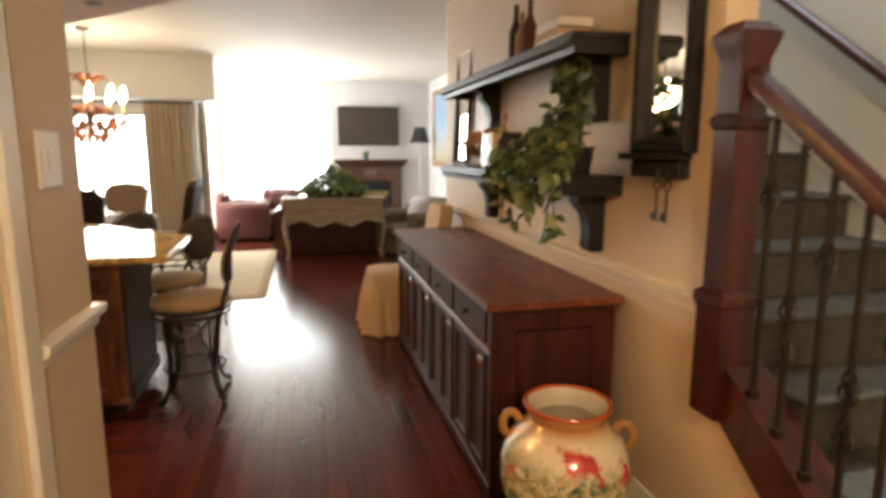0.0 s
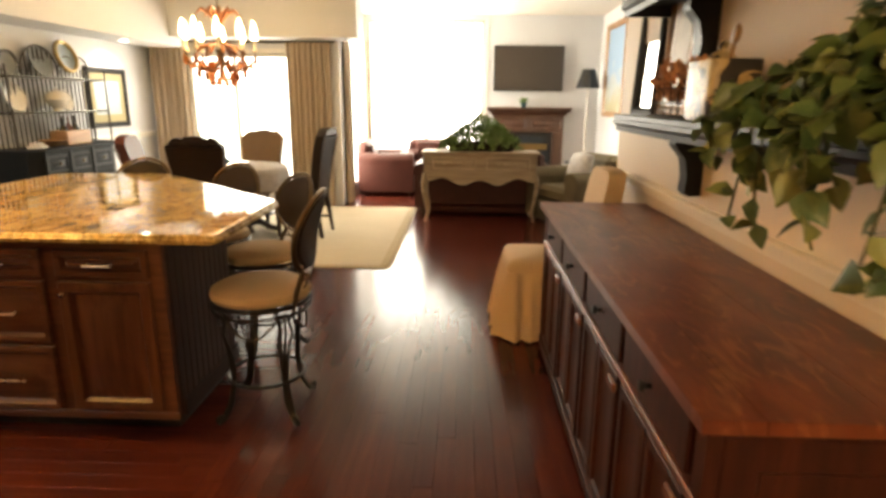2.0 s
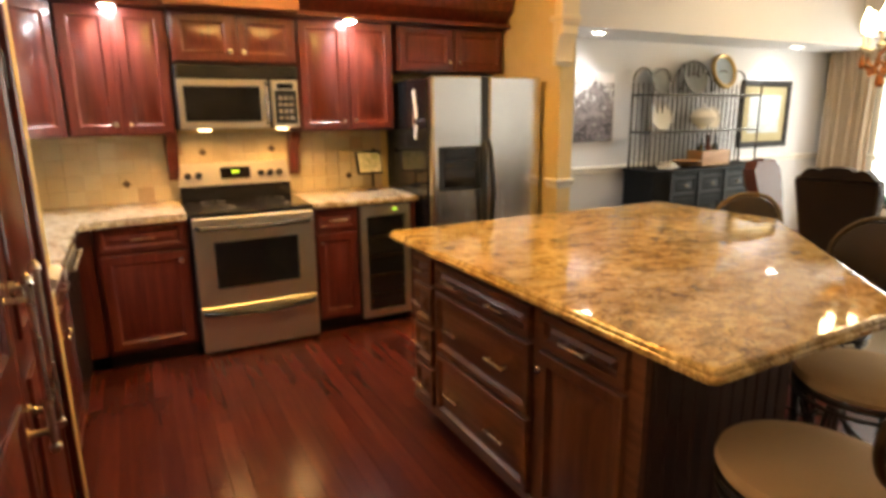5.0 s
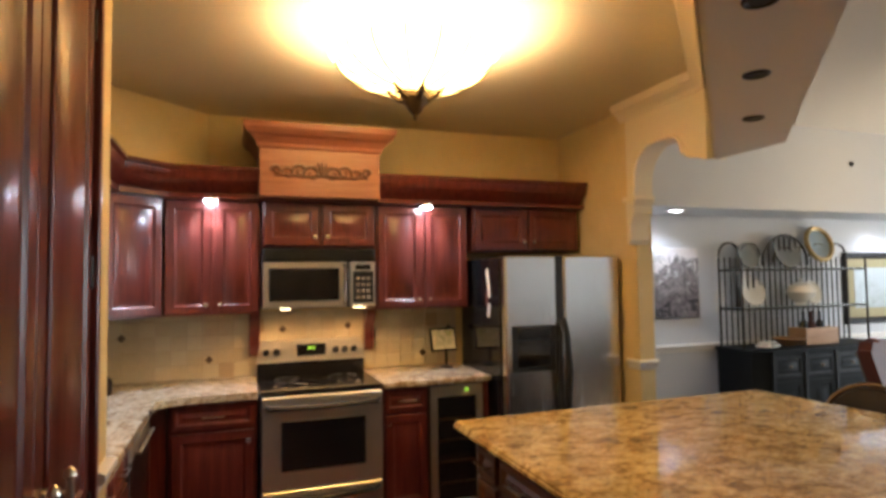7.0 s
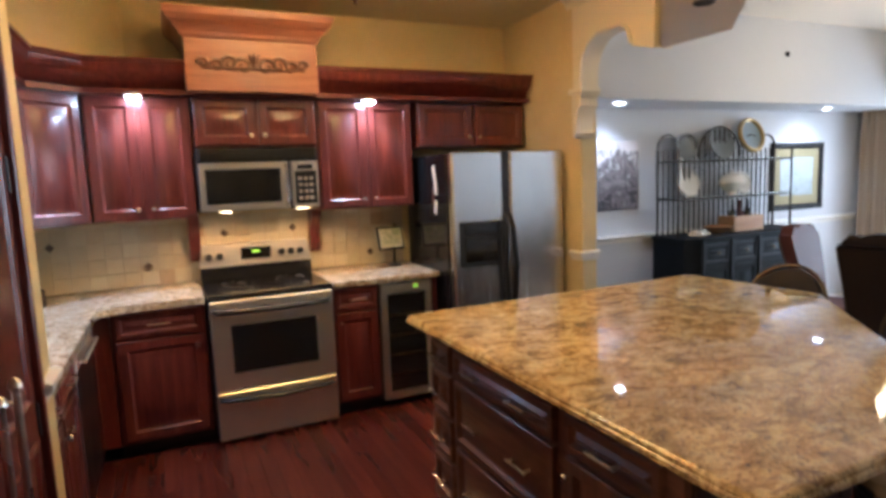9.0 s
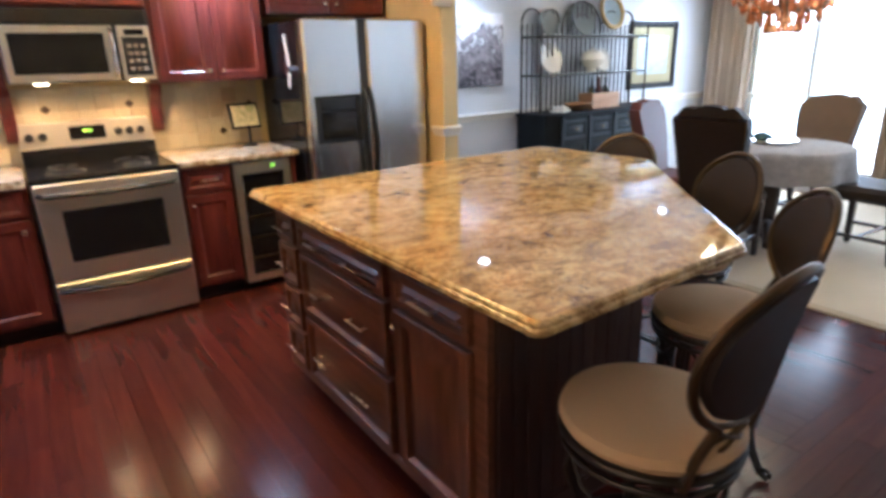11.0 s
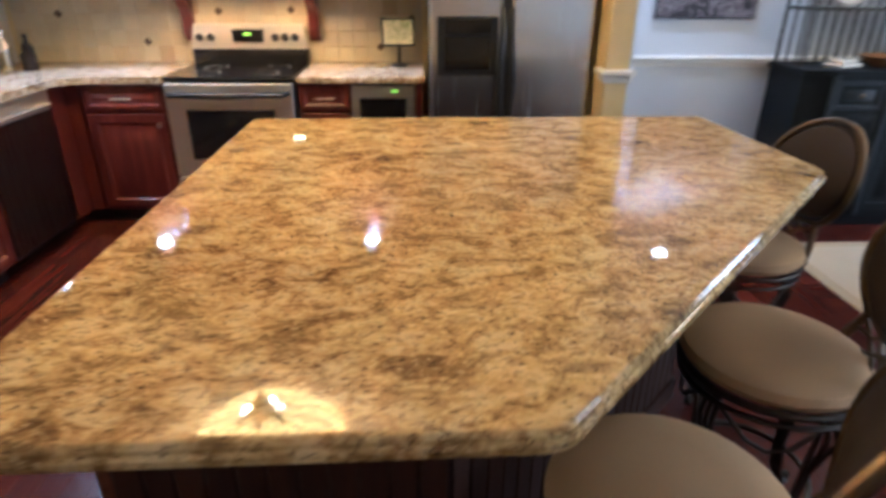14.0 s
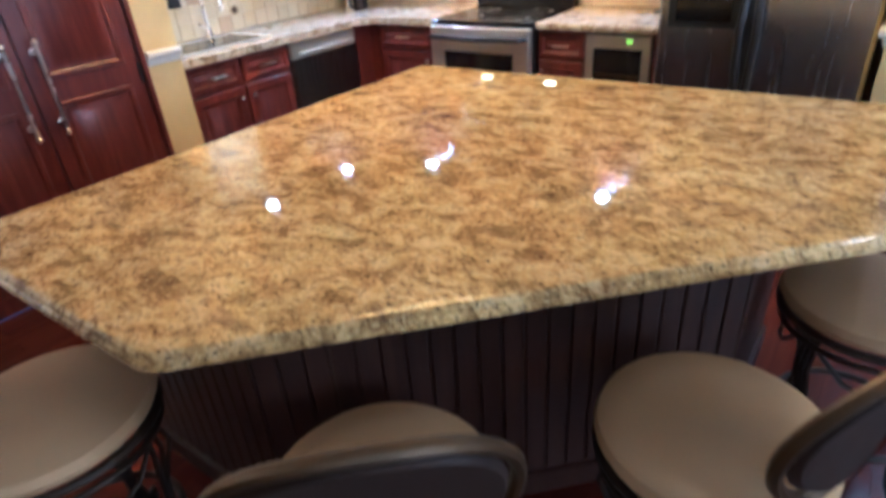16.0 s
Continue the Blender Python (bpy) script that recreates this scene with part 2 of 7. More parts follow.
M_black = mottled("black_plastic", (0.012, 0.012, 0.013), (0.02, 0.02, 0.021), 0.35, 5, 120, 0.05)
M_black_wood = mottled("black_painted_wood", (0.010, 0.010, 0.011), (0.022, 0.020, 0.019), 0.45, 7, 70, 0.08, Specular_IOR_Level=0.28)
M_iron = mottled("wrought_iron", (0.030, 0.024, 0.018), (0.060, 0.046, 0.032), 0.42, 30, 160, 0.2, 0.7)
M_bronze = mottled("antique_bronze", (0.085, 0.056, 0.030), (0.145, 0.098, 0.052), 0.40, 20, 140, 0.12, 0.85)
M_tan = mottled("tan_microsuede", (0.49, 0.325, 0.155), (0.56, 0.38, 0.19), 0.85, 6, 240, 0.25)
M_leather_dark = mottled("dark_brown_leather", (0.018, 0.011, 0.008), (0.034, 0.021, 0.015), 0.52, 9, 170, 0.22, Specular_IOR_Level=0.25)
M_leather_red = mottled("red_brown_leather", (0.065, 0.018, 0.011), (0.115, 0.034, 0.020), 0.52, 7, 150, 0.22, Specular_IOR_Level=0.2)
M_glow_bowl = plain_glow("lit_alabaster_glass", (1.0, 0.60, 0.16), 14.0)
M_glow_puck = plain_glow("lit_puck_lens", (0.92, 0.96, 1.0), 160.0)
M_glow_can = plain_glow("lit_can_lens", (1.0, 0.95, 0.88), 40.0)
M_glow_flame = plain_glow("lit_candle_bulb", (1.0, 0.74, 0.38), 22.0)
M_glow_green = plain_glow("green_led_digits", (0.42, 0.85, 0.05), 1.3)
M_glow_hood = plain_glow("lit_hood_lens", (1.0, 0.66, 0.30), 16.0)
M_travertine = [mottled("tumbled_travertine", (0.49, 0.41, 0.25), (0.62, 0.54, 0.36), 0.6, 12, 70, 0.25, local=True),
                mottled("pale_travertine", (0.55, 0.48, 0.31), (0.65, 0.58, 0.40), 0.6, 12, 70, 0.25, local=True),
                mottled("brown_travertine", (0.40, 0.30, 0.18), (0.50, 0.39, 0.25), 0.6, 12, 70, 0.25, local=True)]
M_grout = mottled("grout", (0.54, 0.45, 0.32), (0.60, 0.51, 0.37), 0.85)
M_accent = mottled("dark_stone_accent", (0.07, 0.045, 0.03), (0.12, 0.08, 0.05), 0.35, 20, 90, 0.1)


# ---- mesh building ----
class Geo:
    """Collects vertices and faces for one mesh."""

    def __init__(self):
        self.v, self.f = [], []

    def add(self, verts, faces, m=None):
        k = len(self.v)
        for p in verts:
            p = Vector(p)
            self.v.append(tuple(m @ p if m else p))
        self.f.extend(tuple(k + i for i in f) for f in faces)
        return self

    def box(self, x0, y0, z0, x1, y1, z1, b=0.0, m=None):
        lo, hi = (min(x0, x1), min(y0, y1), min(z0, z1)), (max(x0, x1), max(y0, y1), max(z0, z1))
        b = min(b, *((hi[i] - lo[i]) * 0.45 for i in range(3)))
        if b <= 0:
            vs = [(x, y, z) for x in (lo[0], hi[0]) for y in (lo[1], hi[1]) for z in (lo[2], hi[2])]
            return self.add(vs, [(0, 1, 3, 2), (4, 6, 7, 5), (0, 4, 5, 1), (2, 3, 7, 6), (0, 2, 6, 4), (1, 5, 7, 3)], m)
        vs, idx = [], {}
        for sx in (0, 1):
            for sy in (0, 1):
                for sz in (0, 1):
                    c = [(lo[0], hi[0])[sx], (lo[1], hi[1])[sy], (lo[2], hi[2])[sz]]
                    inn = [c[0] + (b, -b)[sx], c[1] + (b, -b)[sy], c[2] + (b, -b)[sz]]
                    for a in range(3):
                        p = list(inn)
                        p[a] = c[a]
                        idx[sx, sy, sz, a] = len(vs)
                        vs.append(tuple(p))
        fs = []
        for a in range(3):
            o = [i for i in range(3) if i != a]
            for s in (0, 1):
                loop = []
                for u, w in ((0, 0), (1, 0), (1, 1), (0, 1)):
                    k = [0, 0, 0]
                    k[a], k[o[0]], k[o[1]] = s, u, w
                    loop.append(idx[(*k, a)])
                fs.append(tuple(loop))
            for u in (0, 1):
                for w in (0, 1):
                    k0, k1 = [0, 0, 0], [0, 0, 0]
                    k0[o[0]], k0[o[1]], k1[o[0]], k1[o[1]] = u, w, u, w
                    k0[a], k1[a] = 0, 1
                    fs.append((idx[(*k0, o[0])], idx[(*k1, o[0])], idx[(*k1, o[1])], idx[(*k0, o[1])]))
        for sx in (0, 1):
            for sy in (0, 1):
                for sz in (0, 1):
                    fs.append(tuple(idx[sx, sy, sz, a] for a in range(3)))
        return self.add(vs, fs, m)

    def prism(self, pts, z0, z1, m=None):
        n = len(pts)
        vs = [(x, y, z0) for x, y in pts] + [(x, y, z1) for x, y in pts]
        fs = [tuple(range(n)), tuple(range(n, 2 * n))] + [(i, (i + 1) % n, n + (i + 1) % n, n + i) for i in range(n)]
        return self.add(vs, fs, m)

    def rings(self, loops, m=None, caps=(True, True), closed=True):
        n = len(loops[0])
        vs = [p for lp in loops for p in lp]
        fs = []
        for k in range(len(loops) - 1):
            for i in range(n if closed else n - 1):
                j = (i + 1) % n
                fs.append((k * n + i, k * n + j, (k + 1) * n + j, (k + 1) * n + i))
        if caps[0]:
            fs.append(tuple(range(n)))
        if caps[1]:
            fs.append(tuple(range((len(loops) - 1) * n, len(loops) * n)))
        return self.add(vs, fs, m)

    def lathe(self, prof, n=24, m=None, sx=1.0, sy=1.0, caps=(True, True)):
        loops = [[(r * sx * math.cos(2 * math.pi * i / n), r * sy * math.sin(2 * math.pi * i / n), z) for i in range(n)] for r, z in prof]
        return self.rings(loops, m, caps)

    def tube(self, pts, r, n=8, closed=False, m=None):
        pts = [Vector(p) for p in pts]
        k = len(pts)
        rs = r if isinstance(r, (list, tuple)) else [r] * k
        loops, up = [], None
        for i, p in enumerate(pts):
            a = pts[(i - 1) % k] if closed or i > 0 else p
            c = pts[(i + 1) % k] if closed or i < k - 1 else p
            t = (c - a).normalized()
            if up is None:
                up = t.orthogonal().normalized()
            up = (up - t * up.dot(t)).normalized()
            side = t.cross(up)
            loops.append([p + (up * math.cos(2 * math.pi * j / n) + side * math.sin(2 * math.pi * j / n)) * rs[i] for j in range(n)])
        if closed:
            loops.append(loops[0])
        return self.rings(loops, m, (not closed, not closed))

    def panel(self, x0, z0, x1, z1, y, thick=0.02, frame=0.055, m=None, raised=True, deep=1.0):
        """A frame-and-panel front: its face looks along -y and stands at y."""
        def loop(i, d):
            return [(x0 + i, y + d, z0 + i), (x1 - i, y + d, z0 + i), (x1 - i, y + d, z1 - i), (x0 + i, y + d, z1 - i)]
        fr = min(frame, (x1 - x0) * 0.28, (z1 - z0) * 0.28)
        ls = [loop(0, thick), loop(0, 0.004), loop(0.004, 0), loop(fr - 0.008, 0), loop(fr, 0.008 * deep), loop(fr + 0.006, 0.011 * deep)]
        if raised:
            rise = min(0.035 * deep, (x1 - x0) * 0.14, (z1 - z0) * 0.14)
            ls += [loop(fr + 0.010, 0.011 * deep), loop(fr + 0.010 + rise, 0.002), loop(fr + 0.014 + rise, 0.0)]
        return self.rings(ls, m)

    def mesh(self, name, material, smooth=35):
        me = bpy.data.meshes.new(name)
        me.from_pydata(self.v, [], self.f)
        bm = bmesh.new()
        bm.from_mesh(me)
        bmesh.ops.recalc_face_normals(bm, faces=bm.faces)
        bm.to_mesh(me)
        bm.free()
        for m in (material if isinstance(material, (list, tuple)) else [material]):
            me.materials.append(m)
        if smooth:
            for p in me.polygons:
                p.use_smooth = True
            me.set_sharp_from_angle(angle=radians(smooth))
        return me


def part(name, geo, material, parent, label="", smooth=35, at=None):
    ob = new(name, geo.mesh(name, material, smooth))
    ob.parent = parent
    if at is not None:
        ob.matrix_basis = at
    return tagged(ob, label)


def thing(name, label, category, m=None, group="", kind=""):
    ob = new(name)
    ob.empty_display_size = 0.1
    ob.matrix_basis = m or Matrix()
    return tagged(ob, label, category, group, kind)


def solid(name, geo, material, label, category, group="", kind="", smooth=35, m=None):
    ob = new(name, geo.mesh(name, material, smooth))
    if m:
        ob.matrix_basis = m
    return tagged(ob, label, category, group, kind)


def structure(name, geo, material, label, category="wall", smooth=35):
    return solid(name, geo, material, label, category, kind="structure", smooth=smooth)


def arc(cx, cy, r, a0, a1, n):
    return [(cx + r * math.cos(radians(a0 + (a1 - a0) * i / n)), cy + r * math.sin(radians(a0 + (a1 - a0) * i / n))) for i in range(n + 1)]


# ---- structure ----
T = 0.12
structure("floor", Geo().box(-3.9, -0.6, -0.12, 3.6, 14.0, -0.022), M_sub, "dark cherry hardwood strip floor, glossy and worn", "floor")
structure("wall_hall_right", Geo().box(HALL_R, 3.85, 0.0, HALL_R + T, 7.5, CEIL), M_wall, "beige painted hall wall beside the stairs")
structure("wall_living_step", Geo().box(HALL_R + T, 7.38, 0, EAST_X, 7.5, CEIL), M_wall, "beige painted wall behind the stairwell")
structure("wall_living_east", Geo().box(EAST_X, 7.38, 0, EAST_X + T, FAR_Y, CEIL), M_wall_din, "off-white living room side wall")
# hall, left, with a door opening
g = Geo().box(HALL_L - T, 3.65, 0, HALL_L, PANTRY_Y, CEIL)
g.box(HALL_L - T, -0.6, 0, HALL_L, 2.83, CEIL).box(HALL_L - T, 2.83, 2.06, HALL_L, 3.65, CEIL)
structure("wall_hall_left", g, M_wall, "beige painted hall wall with a door and light switch")
structure("wall_closet_back", Geo().box(HALL_L - 1.0, 2.6, 0, HALL_L - 0.9, 3.9, CEIL), M_wall, "plain closet wall behind the hall door")
structure("wall_entry", Geo().box(-0.2, -0.72, 0, 3.3, -0.6, CEIL), M_wall, "beige painted entry wall")
structure("wall_stair_east", Geo().box(3.18, -0.6, 0, 3.25, 7.38, CEIL + 1.6), M_wall_grey, "pale grey-green stairwell wall")
# pantry wall, with the opening for the double doors
g = Geo().box(-1.42, PANTRY_Y - T, 0, -1.22, PANTRY_Y, CEIL).box(-0.14, PANTRY_Y - T, 0, HALL_L - T, PANTRY_Y, CEIL)
g.box(-1.22, PANTRY_Y - T, 2.62, -0.14, PANTRY_Y, CEIL)
structure("wall_pantry", g, M_wall_yel, "golden plaster wall round the pantry doors")
structure("wall_pantry_side", Geo().box(-1.42, SINK_Y, 0, -1.32, PANTRY_Y - T, CEIL), M_wall_yel, "golden plaster return wall at the sink")
structure("wall_sink", Geo().box(BACK_X - T, SINK_Y - T, 0, -1.32, SINK_Y, CEIL), M_wall_yel, "golden plaster kitchen wall behind the sink")
structure("wall_range", Geo().box(BACK_X - T, SINK_Y, 0, BACK_X, 7.19, CEIL), M_wall_yel, "golden plaster kitchen wall behind the range")
g = Geo().prism([(BACK_X, SINK_Y), (BACK_X, 4.38), (-2.76, SINK_Y)], 2.33, CEIL)
structure("wall_corner_diagonal", g, M_wall_yel, "golden plaster diagonal corner above the cabinets", smooth=0)
structure("wall_fridge_end", Geo().box(BACK_X - T, 7.19, 0, -2.56, 7.31, CEIL), [M_wall_yel], "golden plaster wall end beside the refrigerator")
structure("wall_dining_skin", Geo().box(WEST_X - T, 7.314, 0, -2.57, 7.33, SOFFIT), M_wall_din, "off-white dining side of the kitchen wall end")
structure("wall_dining_west", Geo().box(WEST_X - T, 7.33, 0, WEST_X, WIN_Y, CEIL), M_wall_din, "off-white dining wall with chair rail")
# dining window wall
g = Geo().box(WEST_X - T, WIN_Y, 0, -2.68, WIN_Y + T, CEIL).box(-1.22, WIN_Y, 0, -0.62, WIN_Y + T, CEIL)
g.box(-2.68, WIN_Y, 2.03, -1.22, WIN_Y + T, CEIL).box(-2.68, WIN_Y, 0, -1.22, WIN_Y + T, 0.2)
structure("wall_dining_window", g, M_wall_din, "off-white wall round the dining window")
structure("wall_living_return", Geo().box(-0.74, WIN_Y + T, 0, -0.62, 11.85, CEIL).box(-0.74, 13.2, 0, -0.62, FAR_Y, CEIL).box(-0.74, 11.85, 0, -0.62, 13.2, 0.2).box(-0.74, 11.85, 2.5, -0.62, 13.2, CEIL), M_wall_din, "off-white return wall beside the living room windows")
g = Geo().box(1.36, FAR_Y, 0, EAST_X + T, FAR_Y + T, CEIL).box(-0.74, FAR_Y, 0, -0.56, FAR_Y + T, CEIL)
g.box(-0.56, FAR_Y, 2.70, 1.36, FAR_Y + T, CEIL).box(-0.56, FAR_Y, 0, 1.36, FAR_Y + T, 0.12)
structure("wall_living_far", g, M_wall_din, "off-white living room wall with a tall window")
structure("ceiling", Geo().box(-3.9, -0.7, CEIL, 2.17, 14.0, CEIL + 0.1).box(2.17, 7.38, CEIL, 3.6, 14.0, CEIL + 0.1), M_ceil, "smooth warm white ceiling", "ceiling")
# unseen upper stairwell, with a gap at y 4.2 to 5.4 for the added lamp
structure("ceiling_stair", Geo().box(2.17, -0.7, CEIL + 1.6, 3.3, 4.2, CEIL + 1.7).box(2.17, 5.4, CEIL + 1.6, 3.3, 7.4, CEIL + 1.7).box(2.05, -0.7, CEIL + 0.1, 2.17, 7.5, CEIL + 1.7), M_wall_grey, "stairwell ceiling and upper wall", "ceiling")
KP = [(BACK_X, SINK_Y), (-1.32, SINK_Y), (-1.32, PANTRY_Y), (1.10, PANTRY_Y + 0.01), (-1.76, 7.19), (BACK_X, 7.19)]
structure("ceiling_kitchen", Geo().prism(KP, CEIL - 0.012, CEIL - 0.004), M_ceil_kit, "golden beige kitchen ceiling", "ceiling", smooth=0)
# dining soffit
g = Geo().box(WEST_X, 7.33, SOFFIT, -2.66, WIN_Y, CEIL).box(-2.66, 11.0, SOFFIT + 0.10, -0.30, WIN_Y, CEIL)
structure("dining_soffit", g, M_wall_din, "smooth dropped soffit round the dining ceiling", "ceiling", smooth=0)

# diagonal beam with three dark can lights
BEAM = [(-1.82, 7.19), (1.27, 4.10), (1.72, 4.10), (-1.37, 7.19)]
beam = structure("ceiling_beam", Geo().prism(BEAM, 2.25, CEIL), M_ceil, "boxed diagonal ceiling beam with unlit can lights", "beam", smooth=0)


def moulding(path, profile, m=None, caps=(True, True)):
    """Sweeps a profile of (out, up) along level points; out is to the left of the way."""
    pts = [Vector((*p[:2], p[2] if len(p) > 2 else 0)) for p in path]
    loops = []
    for i, p in enumerate(pts):
        a = (p - pts[i - 1]).normalized() if i > 0 else None
        c = (pts[i + 1] - p).normalized() if i < len(pts) - 1 else None
        a, c = a or c, c or a
        na, nc = Vector((-a.y, a.x, 0)), Vector((-c.y, c.x, 0))
        nn = (na + nc).normalized()
        nn = nn / max(0.3, nn.dot(na))
        loops.append([p + nn * o + Vector((0, 0, u)) for o, u in profile])
    return Geo().rings(loops, m, caps)


CROWN = [(0, 0), (0.012, 0), (0.018, 0.02), (0.05, 0.05), (0.075, 0.06), (0.085, 0.09), (0.085, 0.11), (0, 0.11)]
RAIL = [(0, 0), (0.012, 0.004), (0.014, 0.03), (0.03, 0.038), (0.034, 0.05), (0.034, 0.062), (0.02, 0.07), (0, 0.07)]
BASEB = [(0, 0), (0.016, 0), (0.016, 0.10), (0.008, 0.125), (0, 0.13)]
# arch between the wall end and the beam
AX0, AX1, AY0, AY1 = -2.56, -1.82, 7.12, 7.26
ap = [(AX0, 2.10)] + [(AX0 + 0.09, 2.10)] + [((AX0 + 0.30) - 0.21 * math.cos(radians(a)), 2.20 + 0.24 * math.sin(radians(a))) for a in range(0, 91, 10)]
ap += [(AX0 + 0.42 + 0.14 * math.sin(radians(a)), 2.30 + 0.14 * math.cos(radians(a))) for a in range(10, 91, 16)] + [(AX1, 2.25)]
arch_pts = ap + [(AX1, CEIL), (AX0, CEIL)]
g = Geo().add([(x, AY0, z) for x, z in arch_pts] + [(x, AY1, z) for x, z in arch_pts],
              [tuple(range(len(arch_pts))), tuple(range(len(arch_pts), 2 * len(arch_pts)))] +
              [(i, (i + 1) % len(arch_pts), len(arch_pts) + (i + 1) % len(arch_pts), len(arch_pts) + i) for i in range(len(arch_pts))])
structure("arch_spandrel", g, M_cream, "cream arched spandrel with carved ends", "arch", smooth=30)
rim = [(x, AY0 - 0.008, z + 0.014) for x, z in ap[1:-1]]
structure("trim_arch", Geo().tube(rim, 0.014, 6), M_cream, "cream bead moulding round the arch", "moulding")
structure("trim_kitchen_crown", moulding([(1.20, 4.10, CEIL - 0.122), (AX1, AY0 - 0.0, CEIL - 0.122), (AX0 - 0.05, AY0, CEIL - 0.122)], CROWN), M_cream, "cream stepped crown moulding over the arch and beam", "moulding")
structure("trim_beam_skin", Geo().prism([(-1.825, 7.17), (1.25, 4.095), (1.265, 4.11), (-1.81, 7.185)], 2.262, CEIL - 0.12), M_cream, "cream painted kitchen face of the beam", "moulding", smooth=0)
corb = [(0, 0), (0.0, -0.30), (0.02, -0.31), (0.04, -0.28), (0.035, -0.2), (0.06, -0.13), (0.085, -0.10), (0.08, -0.05), (0.10, -0.03), (0.10, 0)]
g = Geo()
k = len(corb)
g.add([(AX0 + o, AY0 - 0.01, 2.11 + u) for o, u in corb] + [(AX0 + o, AY1 + 0.0, 2.11 + u) for o, u in corb],
      [tuple(range(k)), tuple(range(k, 2 * k))] + [(i, (i + 1) % k, k + (i + 1) % k, k + i) for i in range(k)])
g.box(AX0 - 0.02, AY0 - 0.03, 2.09, AX0 + 0.12, AY1, 2.125, 0.006)
structure("trim_corbel", g, M_cream, "cream carved corbel under the arch", "corbel")
for cx, cy in ((-0.227, 5.77), (-0.638, 6.203), (-1.063, 6.649)):
    can = thing("recessed_light", "unlit dark recessed can light in the beam", "ceiling light", pose(cx, cy, 2.25), "beam lights")
    part("trim_ring", Geo().lathe([(0.024, -0.002), (0.034, -0.008), (0.042, -0.006), (0.044, 0.0), (0.028, 0.0)], 24, caps=(False, False)), M_iron, can)
    part("lamp_face", Geo().lathe([(0.0, -0.003), (0.026, -0.004), (0.026, 0.0)], 20, caps=(False, True)), M_black, can)
for x, y in CANS:
    can = thing("recessed_light", "lit white recessed can light in the dining soffit", "ceiling light", pose(x, y, SOFFIT), "dining lights")
    part("trim_ring", Geo().lathe([(0.045, -0.004), (0.06, -0.008), (0.075, -0.005), (0.075, 0.0), (0.05, 0.0)], 24, caps=(False, False)), M_trim, can)
    part("lens", Geo().lathe([(0.0, -0.006), (0.048, -0.004), (0.048, 0.0)], 20, caps=(False, True)), M_glow_can, can)

# chair rails and baseboards
structure("trim_rail_hall_right", moulding([(HALL_R, 3.86, 0.93), (HALL_R, 7.5, 0.93)], RAIL), M_wall_low, "cream chair rail on the hall wall", "chair rail")
structure("baseboard_hall_right", moulding([(HALL_R, 2.85, 0), (HALL_R, 7.5, 0)], BASEB), M_trim, "white baseboard", "baseboard")
structure("trim_rail_hall_left", moulding([(-0.06, PANTRY_Y, 0.94), (HALL_L, PANTRY_Y, 0.94), (HALL_L, 3.745, 0.94)], RAIL), M_trim, "cream chair rail round the wall corner", "chair rail")
structure("baseboard_hall_left", moulding([(-0.06, PANTRY_Y, 0), (HALL_L, PANTRY_Y, 0), (HALL_L, 3.745, 0)], BASEB), M_trim, "white baseboard", "baseboard")
structure("trim_rail_dining", moulding([(-2.57, 7.33, 0.94), (WEST_X, 7.33, 0.94), (WEST_X, WIN_Y, 0.94), (-2.56, WIN_Y, 0.94)][::-1], RAIL), M_trim, "white chair rail in the dining area", "chair rail")
structure("baseboard_dining", moulding([(-2.56, WIN_Y, 0), (WEST_X, WIN_Y, 0), (WEST_X, 7.33, 0), (-2.57, 7.33, 0)], BASEB), M_trim, "white baseboard", "baseboard")
structure("trim_rail_pilaster", moulding([(-2.56, 7.315, 0.94), (-2.56, 7.19, 0.94), (-2.68, 7.19, 0.94)], RAIL), M_trim, "white rail cap on the wall end", "chair rail")
structure("trim_rail_sink_end", moulding([(-1.23, PANTRY_Y, 0.94), (-1.42, PANTRY_Y, 0.94)][::-1], RAIL), M_trim, "white rail cap beside the sink", "chair rail")

# ---- kitchen ----
def bar_pull(parent, x, y, z, w=0.10, name="handle"):
    g = Geo().tube([(x - w / 2 - 0.012, y - 0.028, z), (x + w / 2 + 0.012, y - 0.028, z)], 0.005, 8)
    for s in (-1, 1):
        g.tube([(x + s * w / 2, y, z), (x + s * w / 2, y - 0.028, z)], 0.0045, 8)
    return part(name, g, M_nickel, parent, "satin nickel bar handle")


def knob(parent, x, y, z):
    prof = [(0.006, 0.0), (0.005, 0.012), (0.011, 0.018), (0.014, 0.024), (0.011, 0.03), (0.0, 0.032)]
    return part("knob", Geo().lathe(prof, 14, pose(x, y, z, 90, 0, 0)), M_nickel, parent, "satin nickel knob")


